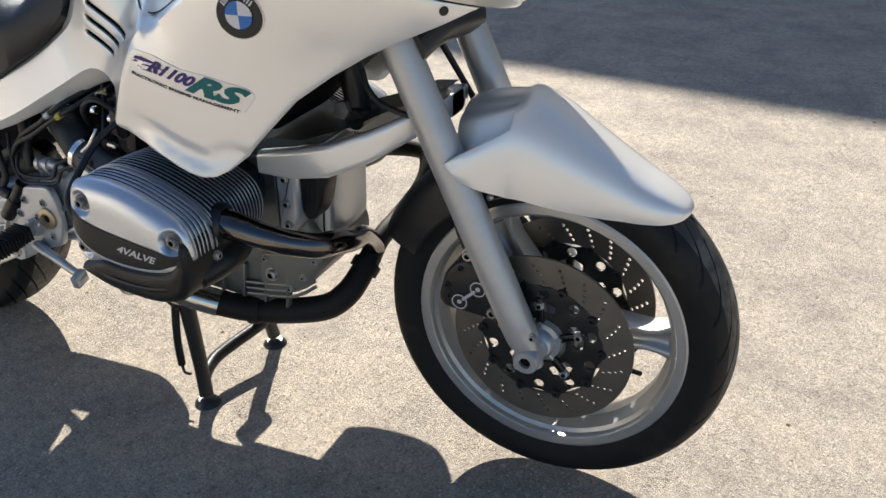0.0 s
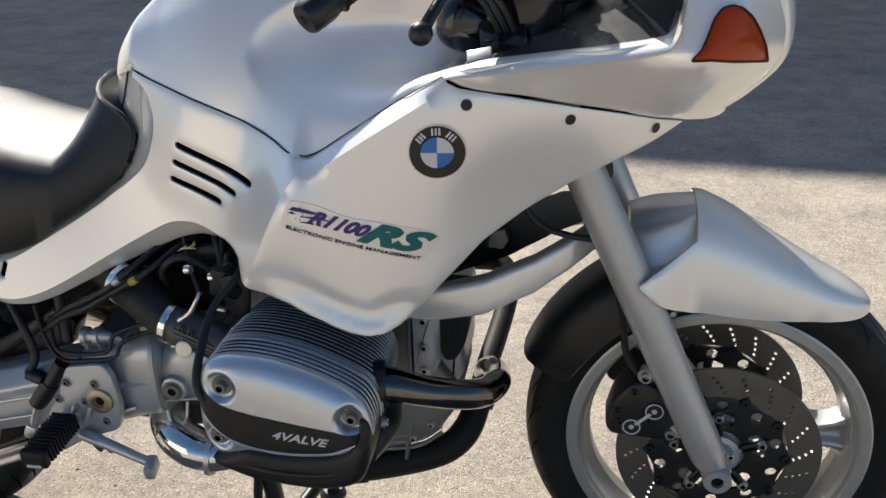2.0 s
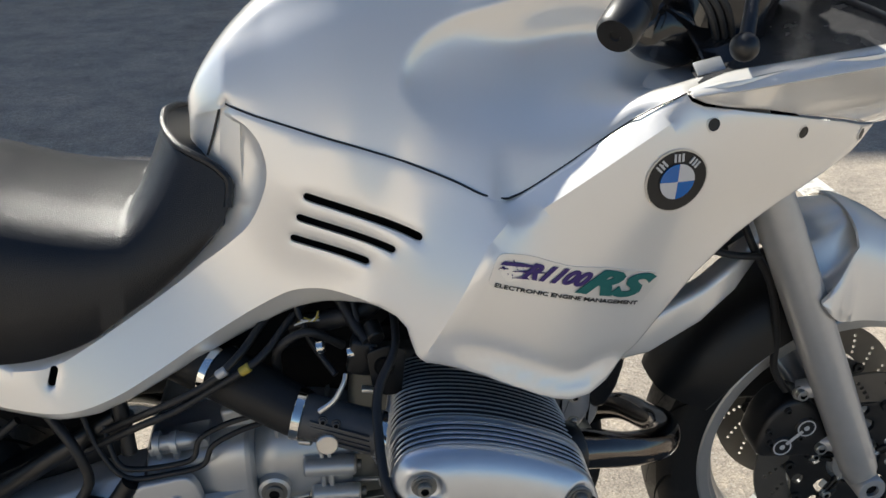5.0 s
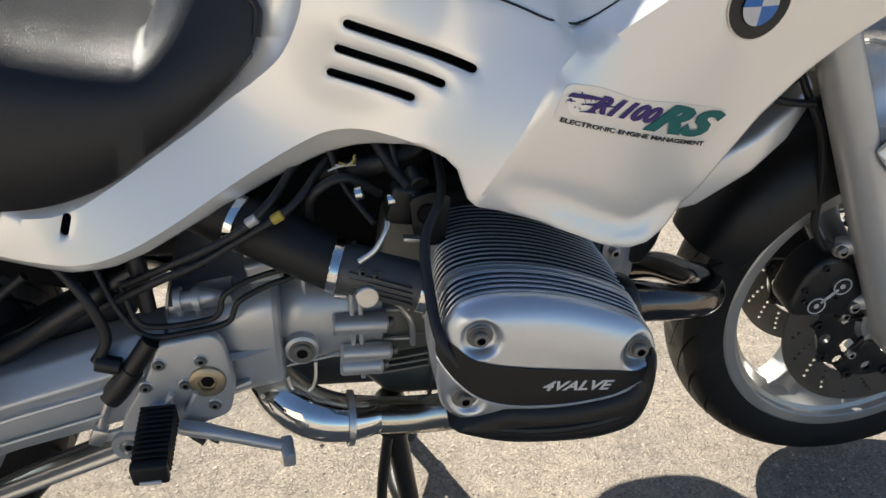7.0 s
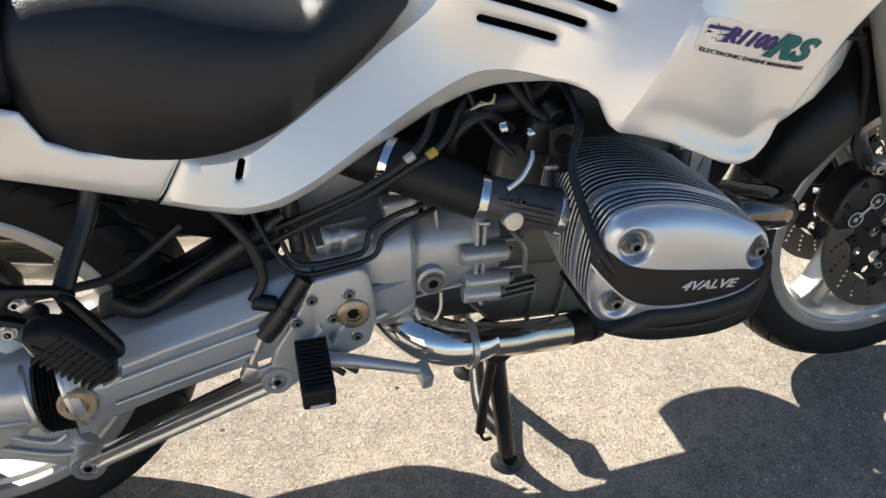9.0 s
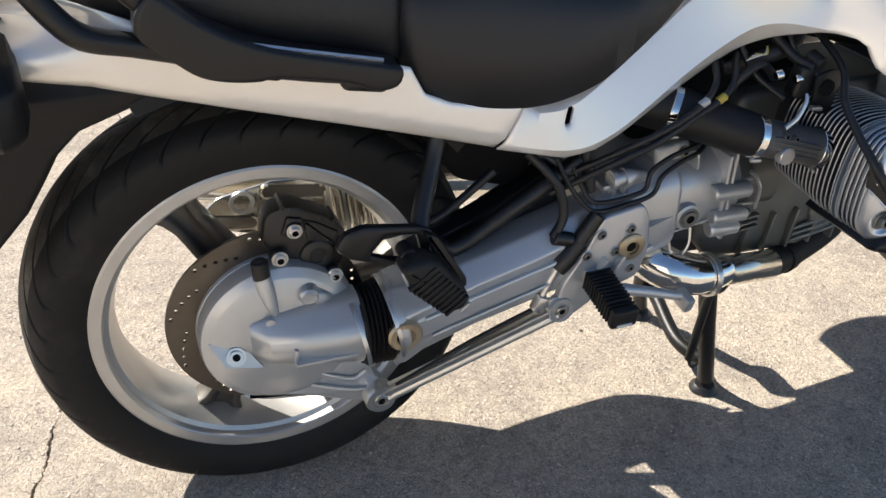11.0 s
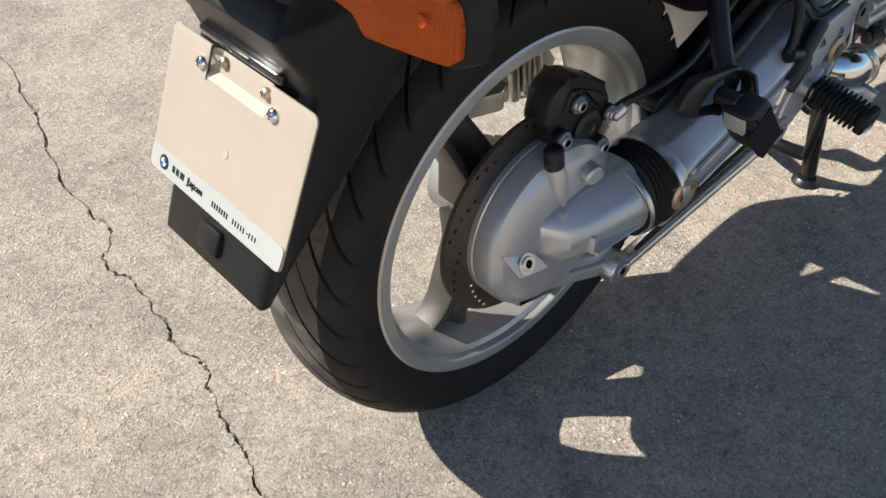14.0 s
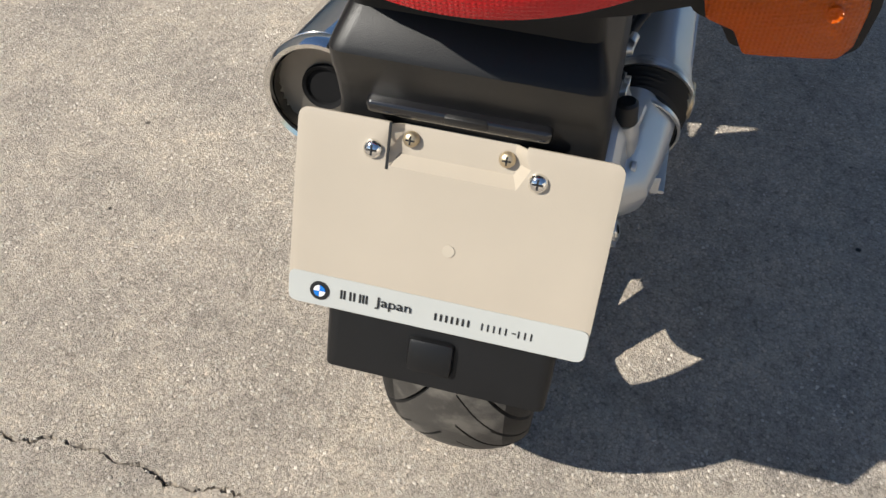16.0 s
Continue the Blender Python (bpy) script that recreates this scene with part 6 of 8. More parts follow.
for f, run in ((-1, RIGHT_PIPE), (1, LEFT_PIPE)):
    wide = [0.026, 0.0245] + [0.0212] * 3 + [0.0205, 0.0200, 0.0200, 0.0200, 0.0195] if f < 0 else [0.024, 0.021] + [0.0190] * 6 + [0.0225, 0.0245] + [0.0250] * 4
    pipe = part("header_pipe", tube(run, wide, 18, 6), HEADER if f < 0 else DARK_PIPE, exhaust, "heat-stained chrome header pipe" if f < 0 else "dark matte header pipe")
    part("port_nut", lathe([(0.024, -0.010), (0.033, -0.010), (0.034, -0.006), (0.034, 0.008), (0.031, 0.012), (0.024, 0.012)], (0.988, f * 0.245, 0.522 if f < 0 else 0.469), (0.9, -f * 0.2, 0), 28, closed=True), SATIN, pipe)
    part("clamp", lathe([(0.0245, -0.010), (0.0278, -0.010), (0.0278, 0.010), (0.0245, 0.010)], (1.092, 0.020, 0.330) if f < 0 else (0.905, -0.0845, 0.2475), (0.3, 0.85, 0.8) if f < 0 else (0.09, 0.035, -0.006), 24, closed=True), DARK_PIPE, pipe)
part("link_pipe", tube([(0.845, -0.112, 0.262), (0.800, -0.131, 0.279), (0.760, -0.145, 0.293), (0.700, -0.152, 0.305)], (0.0262, 0.0255, 0.0250, 0.0245), 20, 5), POLISHED, exhaust, "polished steel link pipe")
part("collector", tube([(0.72, -0.152, 0.306), (0.685, -0.155, 0.306), (0.650, -0.153, 0.312), (0.618, -0.140, 0.322), (0.592, -0.110, 0.332), (0.57, -0.05, 0.335), (0.55, 0.05, 0.335), (0.52, 0.13, 0.345)], (0.0235, 0.031, 0.034, 0.035, 0.035, 0.034, 0.034, 0.032), 24), CHROME, exhaust, "polished chrome collector elbow")
part("collector_band", lathe([(0.033, -0.004), (0.0365, -0.004), (0.0365, 0.004), (0.033, 0.004)], (0.682, -0.155, 0.306), (1, 0.05, -0.1), 30, closed=True), BARE, exhaust)
sil = part("silencer", tube([(0.52, 0.13, 0.345), (0.46, 0.165, 0.360), (0.38, 0.190, 0.374), (0.20, 0.200, 0.398), (0.0, 0.204, 0.428), (-0.055, 0.205, 0.436)], (0.032, 0.042, 0.058, 0.062, 0.062, 0.060), 28), CHROME, exhaust, "chrome silencer on the far side")
ax = Vector((-0.985, 0.01, 0.15)).normalized()
END = (-0.068, 0.205, 0.438)
part("end_ring", lathe([(0.050, -0.016), (0.058, -0.016), (0.0625, 0.0), (0.062, 0.010), (0.058, 0.0155), (0.053, 0.014), (0.051, 0.006)], END, ax, 44, closed=True), CHROME, sil)
part("end_bore", lathe([(0.018, -0.0105), (0.030, -0.010), (0.0505, -0.008), (0.0505, 0.008)], END, ax, 36), STEEL, sil)
part("bore_pipe", lathe([(0, -0.0095), (0.020, -0.0095), (0.021, -0.006), (0.0245, -0.004), (0.0255, -0.0095)], END, ax, 28), DARK, sil)

# -- gearbox --
box_part = tagged(new("gearbox"), "cast aluminium gearbox and clutch housing")
box_part.parent = bike


def case_rings(rows, power=3.6, n=44):
    """Rounded-box sections along x: half width, bottom and top."""
    out = []
    for x, half, z0, z1 in rows:
        ring = []
        for i in range(n):
            a = 2 * math.pi * i / n
            c, s = math.cos(a), math.sin(a)
            ring.append(Vector((x, half * math.copysign(abs(c) ** (2 / power), c), (z0 + z1) / 2 + (z1 - z0) / 2 * math.copysign(abs(s) ** (2 / power), s))))
        out.append(ring)
    return out


part("gear_case", loft(case_rings([(0.468, .138, .325, .474), (0.474, .148, .318, .484), (0.520, .150, .325, .492), (0.548, .153, .336, .502), (0.566, .158, .345, .511), (0.598, .160, .352, .516), (0.604, .157, .355, .514), (0.607, .150, .358, .508)], 4.6)), CAST, box_part, smooth=30)
part("bell_housing", loft(case_rings([(0.604, .134, .366, .494), (0.614, .139, .362, .506), (0.640, .141, .358, .514), (0.680, .140, .357, .514), (0.705, .138, .358, .510), (0.730, .134, .362, .504)], 2.9)), CAST, box_part, smooth=35)
part("block_rear", loft(case_rings([(0.724, .126, .362, .500), (0.752, .124, .366, .496), (0.764, .120, .370, .490), (0.768, .112, .372, .486), (0.83, .108, .36, .50)], 2.9)), CRANK, box_part, smooth=35)
for x, low, high in ((0.693, 0.372, 0.508), (0.703, 0.362, 0.512)):
    part("flange", prism([(x - 0.003, low), (x - 0.004, high), (x + 0.002, high + 0.002), (x + 0.003, low)], -0.1465, 0.146, 0.0015, corner=0.002), CAST, box_part)
for z, x0, x1, r in ((0.450, 0.668, 0.736, 0.0135), (0.406, 0.676, 0.740, 0.0115), (0.385, 0.674, 0.728, 0.0125)):
    boss = part("boss", cyl((x0, -0.145, z), (x1, -0.145, z - 0.002), r, 20, 0.003), CAST, box_part)
    part("bolt_head", cyl((x1, -0.145, z - 0.002), (x1 + 0.007, -0.145, z - 0.0025), 0.0065, 12), DULL, boss)
for z in (0.355, 0.365, 0.375):
    part("rib", box((0.755, -0.120, z), (0.07, 0.014, 0.004), (0, -6, 0), 0.0015), CRANK, box_part)
part("rib", box((0.640, -0.1405, 0.396), (0.066, 0.006, 0.003), (0, -9, 0), 0.001), CAST, box_part)
part("oil_line", tube([(0.745, -0.132, 0.470), (0.765, -0.135, 0.440), (0.768, -0.132, 0.400)], 0.004, 8), BARE, box_part)
part("block_rib", box((0.745, -0.1295, 0.455), (0.040, 0.006, 0.004), (0, 4, 0), 0.0015), CAST, box_part)
part("block_rib", box((0.745, -0.1295, 0.410), (0.040, 0.006, 0.004), (0, 4, 0), 0.0015), CAST, box_part)
plug = part("filler_boss", lathe([(0.0225, 0), (0.021, 0.012), (0.016, 0.015), (0, 0.015)], (0.629, -0.138, 0.4185), -Y, 30), CAST, box_part)
bolt((0.629, -0.152, 0.4185), -Y, 0.0125, plug, "filler_plug", h=0.005, mat=DULL)
part("wire_loop", tube([(0.608, -0.143, 0.374), (0.611, -0.146, 0.359), (0.621, -0.148, 0.350), (0.634, -0.148, 0.353), (0.642, -0.147, 0.368), (0.644, -0.141, 0.392)], 0.0024, 8), BARE, box_part)
part("case_ridge", loft([[Vector((x, -0.158 + u, z + v)) for u, v in ((-d, 0), (0, 0.6 * d), (0.004, 0), (0, -0.9 * d))] for x, z, d in ((0.535, 0.424, 0.010), (0.560, 0.427, 0.007), (0.600, 0.434, 0.001))]), CAST, box_part, smooth=20)
part("case_ridge", box((0.545, -0.158, 0.378), (0.045, 0.012, 0.008), (0, -22, 0), 0.003), CAST, box_part)
# sensor and clamps on the top of the case
top = part("case_bracket", box((0.516, -0.120, 0.492), (0.075, 0.045, 0.012), (0, -8, 0), 0.003), CAST, box_part)
part("sensor", tube([(0.488, -0.142, 0.502), (0.500, -0.142, 0.503), (0.522, -0.141, 0.504), (0.548, -0.138, 0.500)], (0.0100, 0.0105, 0.0105, 0.0045), 18, 4), CAST, top)
for x in (0.492, 0.513):
    part("collar", lathe([(0.010, -0.004), (0.0145, -0.004), (0.015, 0), (0.0145, 0.004), (0.010, 0.004)], (x, -0.142, 0.503), (1, 0, 0.04), 24, closed=True), CAST, top)
    part("bracket_foot", box((x, -0.141, 0.487), (0.007, 0.016, 0.016), (0, 0, 0), 0.002), CAST, top)
lug = part("top_lug", box((0.600, -0.110, 0.520), (0.060, 0.030, 0.030), (0, -10, 0), 0.006, 3), CAST, box_part)
bolt((0.618, -0.126, 0.520), -Y, 0.0068, lug, mat=DULL)
for x in (0.637,):
    part("top_rib", box((x, -0.115, 0.508), (0.005, 0.05, 0.030), (0, -6, 0), 0.002), CAST, box_part)

# -- induction --
intake = tagged(new("throttle_body"), "black rubber intake hose and die-cast throttle body")
intake.parent = bike
A, B, C, D = (Vector(q) for q in ((0.515, -0.095, 0.612), (0.577, -0.135, 0.597), (0.679, -0.200, 0.569), (0.772, -0.219, 0.546)))
part("intake_hose", tube([A, B, B * 0.5 + C * 0.5, C], (0.036, 0.0345, 0.0330, 0.0295), 24), RUBBER, intake)
body_dir = (D - C).normalized()
tb = part("body", tube([C, C + body_dir * 0.012, C + body_dir * 0.05, D - body_dir * 0.02, D], (0.0275, 0.0275, 0.0265, 0.027, 0.028), 24), DIECAST, intake, "die-cast throttle body")
for o, r in ((B, 0.0358), (C - body_dir * 0.004, 0.0305), (D, 0.0295)):
    d = (C - B).normalized() if o is B else body_dir
    part("hose_clamp", lathe([(r - 0.003, -0.0055), (r, -0.0055), (r + 0.0007, -0.0048), (r + 0.0007, 0.0048), (r, 0.0055), (r - 0.003, 0.0055)], o, d, 36, closed=True), CHROME, intake, "bright steel hose clamp")
    part("clamp_screw", cyl(o + Vector((-0.004, -0.006, -r - 0.004)), o + Vector((0.012, -0.010, -r - 0.004)), 0.004, 10), BOLT, intake)
part("intake_stub", tube([D, D + Vector((0.025, -0.004, -0.006)), D + Vector((0.05, -0.006, -0.012))], (0.027, 0.029, 0.032), 20), RUBBER, intake)
for k in range(4):
    part("body_rib", box(C * 0.5 + D * 0.5 + Vector((-0.004, -0.026, -0.008 + 0.007 * k)), (0.07, 0.004, 0.002), (0, 14, -13), 0.0006), DIECAST, tb)
part("round_cap", lathe([(0, 0.0125), (0.0115, 0.0125), (0.0128, 0.011), (0.0128, 0.0)], (0.706, -0.226, 0.550), (0.05, -1, 0.08), 28), BARE, tb, "bright round cap")
for q in ((0.703, -0.228, 0.578), (0.718, -0.231, 0.574)):
    bolt(q, (0, -1, 0.2), 0.0042, tb, h=0.005, mat=DIECAST)
part("throttle_lever", tube([(0.700, -0.226, 0.590), (0.717, -0.226, 0.603), (0.729, -0.222, 0.622), (0.732, -0.216, 0.632)], (0.0036, 0.0034, 0.003, 0.0024), 8), BARE, tb)
holder = prism([(0.757, 0.648), (0.762, 0.600), (0.776, 0.588), (0.796, 0.590), (0.803, 0.648), (0.785, 0.656)], -0.202, -0.196, 0.0015, corner=0.006)
part("hose_bracket", holder, BLACK, intake)
part("bracket_grommet", lathe([(0, 0.002), (0.0095, 0.002), (0.0118, 0.004), (0.0120, 0.0)], (0.777, -0.202, 0.630), -Y, 24), DARK, intake)
part("bracket_clip", box((0.758, -0.212, 0.606), (0.018, 0.010, 0.005), (0, 8, 0), 0.001), BARE, intake)
inj = part("injector", box((0.752, -0.180, 0.634), (0.032, 0.026, 0.046), (0, 12, 0), 0.006, 3), BLACK, intake)
part("fuel_rail", cyl((0.770, -0.192, 0.660), (0.765, -0.17, 0.668), 0.010, 16), BLACK, inj)
for q in ((0.700, 0.650), (0.735, 0.640)):
    part("hose_ring", cyl((q[0], -0.185, q[1]), (q[0] + 0.010, -0.186, q[1] + 0.002), 0.0075, 12), CHROME, intake)
# near-black blocks added as painted shade in the gaps under tank and cowl
part("tank_shade_block", prism([(0.43, 0.575), (0.52, 0.552), (0.62, 0.575), (0.76, 0.585), (0.81, 0.64), (0.84, 0.70), (0.90, 0.84), (0.62, 0.90), (0.50, 0.76), (0.42, 0.66)], -0.072, 0.072, 0.015, 3, corner=0.02), DARK, bike, "near-black block filling the shaded gap under the tank")
part("cowl_shade_block", prism([(0.82, 0.66), (0.99, 0.615), (1.06, 0.68), (1.20, 0.80), (1.32, 0.86), (1.20, 0.90), (0.92, 0.84)], -0.09, 0.09, 0.02, 3, corner=0.02), DARK, bike)

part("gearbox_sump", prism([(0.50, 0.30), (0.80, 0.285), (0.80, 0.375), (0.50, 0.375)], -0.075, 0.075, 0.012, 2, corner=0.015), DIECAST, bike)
# added block that keeps the gap behind the engine as dark as shade
part("engine_shade_block", prism([(0.56, 0.36), (0.86, 0.34), (0.88, 0.60), (0.58, 0.60)], -0.055, 0.055, 0.015, 2, corner=0.02), DARK, bike)
# hoses and cables along the flank
loom = tagged(new("wiring_loom"), "black hoses and cables along the engine")
loom.parent = bike
for pts, r in ([((0.40, -0.130, 0.490), (0.481, -0.176, 0.552), (0.530, -0.184, 0.576), (0.580, -0.186, 0.606), (0.617, -0.186, 0.628), (0.643, -0.172, 0.644), (0.672, -0.132, 0.665), (0.71, -0.09, 0.69)), 0.0048],
               [((0.42, -0.130, 0.515), (0.485, -0.168, 0.562), (0.530, -0.182, 0.588), (0.568, -0.186, 0.609), (0.590, -0.186, 0.6255), (0.616, -0.170, 0.646), (0.640, -0.128, 0.662), (0.68, -0.09, 0.685)), 0.0048],
               [((0.430, -0.135, 0.530), (0.445, -0.158, 0.490), (0.470, -0.162, 0.480), (0.520, -0.162, 0.484), (0.538, -0.160, 0.491), (0.547, -0.154, 0.513), (0.580, -0.150, 0.529), (0.621, -0.148, 0.540), (0.65, -0.12, 0.54)), 0.0036],
               [((0.405, -0.130, 0.545), (0.425, -0.150, 0.500), (0.455, -0.163, 0.469), (0.510, -0.166, 0.473), (0.548, -0.164, 0.481), (0.562, -0.160, 0.505), (0.595, -0.154, 0.520), (0.628, -0.148, 0.528), (0.66, -0.12, 0.53)), 0.0036],
               [((0.36, -0.13, 0.560), (0.395, -0.155, 0.520), (0.408, -0.160, 0.470), (0.392, -0.165, 0.440)), 0.0068],
               [((0.445, -0.12, 0.60), (0.452, -0.13, 0.55), (0.456, -0.14, 0.49)), 0.010],
               [((0.650, -0.15, 0.60), (0.655, -0.165, 0.640), (0.690, -0.165, 0.660), (0.73, -0.15, 0.63)), 0.0055],
               [((0.72, -0.12, 0.70), (0.745, -0.16, 0.665), (0.760, -0.19, 0.655)), 0.0075],
               [((0.80, -0.10, 0.70), (0.76, -0.135, 0.672), (0.71, -0.13, 0.655), (0.67, -0.11, 0.64)), 0.013],
               [((0.67, -0.12, 0.70), (0.69, -0.15, 0.645), (0.72, -0.19, 0.615)), 0.004],
               [((0.74, -0.13, 0.71), (0.752, -0.17, 0.66), (0.768, -0.2, 0.645)), 0.0035]):
    part("hose", tube(pts, r, 10), HOSE, loom)
for q in ((0.590, -0.186, 0.6255), (0.617, -0.186, 0.628)):
    part("sleeve", cyl(Vector(q) - Vector((0.006, 0, 0.0036)), Vector(q) + Vector((0.006, 0, 0.0036)), 0.0060, 12), YELLOW if q[0] > 0.6 else SILVER, loom)
for k in range(4):
    part("wire", tube([(0.675 + 0.004 * k, -0.150, 0.662 + 0.003 * k), (0.690 + 0.003 * k, -0.160, 0.672), (0.704, -0.152, 0.668 + 0.004 * k)], 0.0012, 6), YELLOW if k % 2 else WHITE, loom)

# -- front suspension arm --
for f in (-1, 1):
    rings = []
    for x, y, zc, hh, hw in ((0.985, 0.115, 0.578, 0.020, 0.014), (1.05, 0.117, 0.586, 0.026, 0.016), (1.12, 0.115, 0.602, 0.028, 0.017), (1.19, 0.100, 0.632, 0.026, 0.018), (1.24, 0.078, 0.660, 0.022, 0.020), (1.282, 0.040, 0.680, 0.018, 0.022), (1.292, 0.0, 0.685, 0.018, 0.022)):
        sec = rounded([(-hw, -hh), (hw, -hh), (hw, hh), (-hw, hh)], 0.010, 3)
        rings.append([Vector((x, f * (y + q[0]), zc + q[1])) for q in sec])
    part("suspension_arm", loft(rings), PAINT, bike, "pearl-white painted suspension arm", smooth=50)
bm = loft([[Vector((x, y, z)) for y in np.linspace(-w, w, 7)] for x, w, z in ((0.96, 0.10, 0.612), (1.06, 0.105, 0.622), (1.15, 0.098, 0.655), (1.22, 0.080, 0.690), (1.27, 0.055, 0.703))], closed=False)
part("arm_cover", bm, BLACK, bike, "black splash cover over the suspension arm")
part("bleed_hose", tube([(1.166, -0.080, 0.745), (1.176, -0.088, 0.726), (1.187, -0.090, 0.711), (1.202, -0.090, 0.699), (1.236, -0.092, 0.689), (1.270, -0.094, 0.686)], 0.0048, 10), HOSE, bike)
part("arm_bracket", prism([(1.122, 0.672), (1.128, 0.695), (1.146, 0.700), (1.153, 0.682), (1.143, 0.668)], -0.106, -0.094, 0.002, corner=0.004), DIECAST, bike)
part("damper", cyl((1.125, -0.02, 0.64), (1.10, -0.02, 0.78), 0.022, 20), SATIN, bike)
part("damper_eye", cyl((1.128, -0.05, 0.648), (1.128, 0.01, 0.648), 0.018, 20), BLACK, bike)

# -- centre stand --
stand = tagged(new("centre_stand"), "black steel centre stand, down on the asphalt")
stand.parent = bike
for f, foot in ((-1, (0.772, -0.110, 0.0)), (1, (0.777, 0.128, 0.0))):
    fx, fy, _ = foot
    part("leg", tube([(0.742, f * 0.095, 0.250), (0.750, f * 0.097, 0.19), (0.764, fy - f * 0.006, 0.09), (fx, fy, 0.022)], (0.016, 0.016, 0.0145, 0.0145), 14), SATIN, stand)
    part("foot_pad", lathe([(0, 0.012), (0.018, 0.012), (0.026, 0.004), (0.027, 0.0005), (0, 0.0005)], (fx, fy, 0), (0, 0, 1), 20), SATIN, stand)
    part("pivot", cyl((0.742, f * 0.06, 0.252), (0.742, f * 0.125, 0.252), 0.022, 18), SATIN, stand)
part("cross_tube", tube([(0.768, -0.105, 0.060), (0.750, -0.035, 0.064), (0.776, 0.085, 0.078), (0.772, 0.120, 0.08)], 0.0135, 12), GUARD, stand)
part("spring", tube([(0.735, -0.115, 0.235), (0.725, -0.115, 0.15), (0.722, -0.112, 0.085)], 0.008, 10), SATIN, stand)
part("spring_hook", tube([(0.722, -0.112, 0.085), (0.728, -0.114, 0.068), (0.742, -0.112, 0.066)], 0.003, 6), SATIN, stand)
part("sump_bar", tube([(0.68, -0.10, 0.265), (0.78, -0.10, 0.252), (0.90, -0.09, 0.245)], 0.010, 10), SATIN, bike)

# -- rider's foot rest plate, pedal and master cylinder --
plate = part("footrest_plate", prism([(0.466, 0.463), (0.530, 0.473), (0.541, 0.454), (0.546, 0.420), (0.548, 0.392), (0.537, 0.351), (0.480, 0.330), (0.424, 0.296), (0.408, 0.294), (0.397, 0.308), (0.412, 0.362), (0.444, 0.414)], -0.176, -0.160, 0.004, 3, corner=0.010), CAST, bike, "silver cast footrest plate")
for q in ((0.464, 0.436), (0.444, 0.404), (0.512, 0.437), (0.520, 0.368), (0.490, 0.403)):
    part("bolt_seat", lathe([(0.0090, 0), (0.0090, 0.0012), (0.0078, 0.002), (0.0070, 0.0004), (0, 0.0004)], (q[0], -0.176, q[1]), -Y, 20), CAST, plate)
    bolt((q[0], -0.1765, q[1]), -Y, 0.0050, plate, h=0.004, mat=DULL)
brass = part("pivot_plug", lathe([(0.022, 0), (0.0215, 0.006), (0.018, 0.0085), (0.011, 0.0085), (0.010, 0.004), (0, 0.004)], (0.516, -0.174, 0.406), -Y, 32), BRASS, plate, "brass-coloured pivot plug")
part("socket", lathe([(0, 0.0046), (0.0085, 0.0046), (0.0085, 0.003)], (0.516, -0.174, 0.406), -Y, 6), DARK, brass)
eye = part("rod_eye", lathe([(0.021, -0.012), (0.022, 0.0), (0.0205, 0.006), (0.0125, 0.006), (0.0115, 0.003), (0, 0.003)], (0.411, -0.174, 0.316), -Y, 30), CAST, plate)
bolt((0.411, -0.177, 0.316), -Y, 0.0085, eye, h=0.005)
for d in (-0.010, 0.018):
    part("web", box((0.476 + d, -0.180, 0.382), (0.006, 0.016, 0.034), (0, 28, 0), 0.002), CAST, plate)
peg = tagged(new("rider_footrest"), "folding footrest with ribbed black rubber")
peg.parent = bike
p0, p1 = Vector((0.457, -0.186, 0.372)), Vector((0.454, -0.271, 0.362))
dirp = (p1 - p0).normalized()
part("hinge", box(p0 + Vector((0, 0.004, -0.002)), (0.030, 0.026, 0.020), (0, 0, 0), 0.004), BARE, peg)
for k in range(11):
    o = p0 + dirp * (0.004 + 0.0072 * k)
    h = 0.0165 if k < 10 else 0.015
    part("rib", box(o, (0.041, 0.0040, 2 * h * 0.95), (8, 0, 0), 0.0014, 2), RUBBER, peg)
part("rubber", box(p0 * 0.45 + p1 * 0.55, (0.031, 0.080, 0.022), (8, 0, 0), 0.006, 3), RUBBER, peg)
part("end_block", box(p1 + dirp * 0.002, (0.041, 0.014, 0.031), (8, 0, 0), 0.004, 3), RUBBER, peg)
part("reflector", box(p1 + dirp * 0.008 + Vector((0, 0, -0.010)), (0.024, 0.003, 0.005), (8, 0, 0), 0.0008), WHITE, peg)
pedal = part("brake_pedal", tube([(0.478, -0.185, 0.345), (0.505, -0.192, 0.342), (0.540, -0.198, 0.334), (0.585, -0.205, 0.322), (0.602, -0.207, 0.318)], (0.010, 0.010, 0.0085, 0.0075, 0.0075), 12), CAST, bike, "silver brake pedal")
part("pedal_pad", box((0.603, -0.210, 0.312), (0.016, 0.032, 0.026), (14, 0, 8), 0.004, 2), CAST, pedal)
for k in range(2):
    part("overflow_hose", tube([(0.468 + 0.016 * k, -0.166, 0.345), (0.484 + 0.016 * k, -0.172, 0.322), (0.500 + 0.018 * k, -0.176, 0.308)], 0.0048, 8), HOSE, bike)
master = tagged(new("master_cylinder"), "black rear brake master cylinder")
master.parent = bike
part("body", tube([(0.459, -0.168, 0.466), (0.438, -0.169, 0.437), (0.428, -0.170, 0.424)], 0.0120, 16), SATIN, master)
part("reservoir_foot", tube([(0.432, -0.170, 0.428), (0.412, -0.171, 0.402), (0.400, -0.171, 0.388)], (0.0135, 0.0150, 0.0140), 16), SATIN, master)
part("side_port", cyl((0.42, -0.168, 0.432), (0.392, -0.166, 0.440), 0.011, 14), SATIN, master)
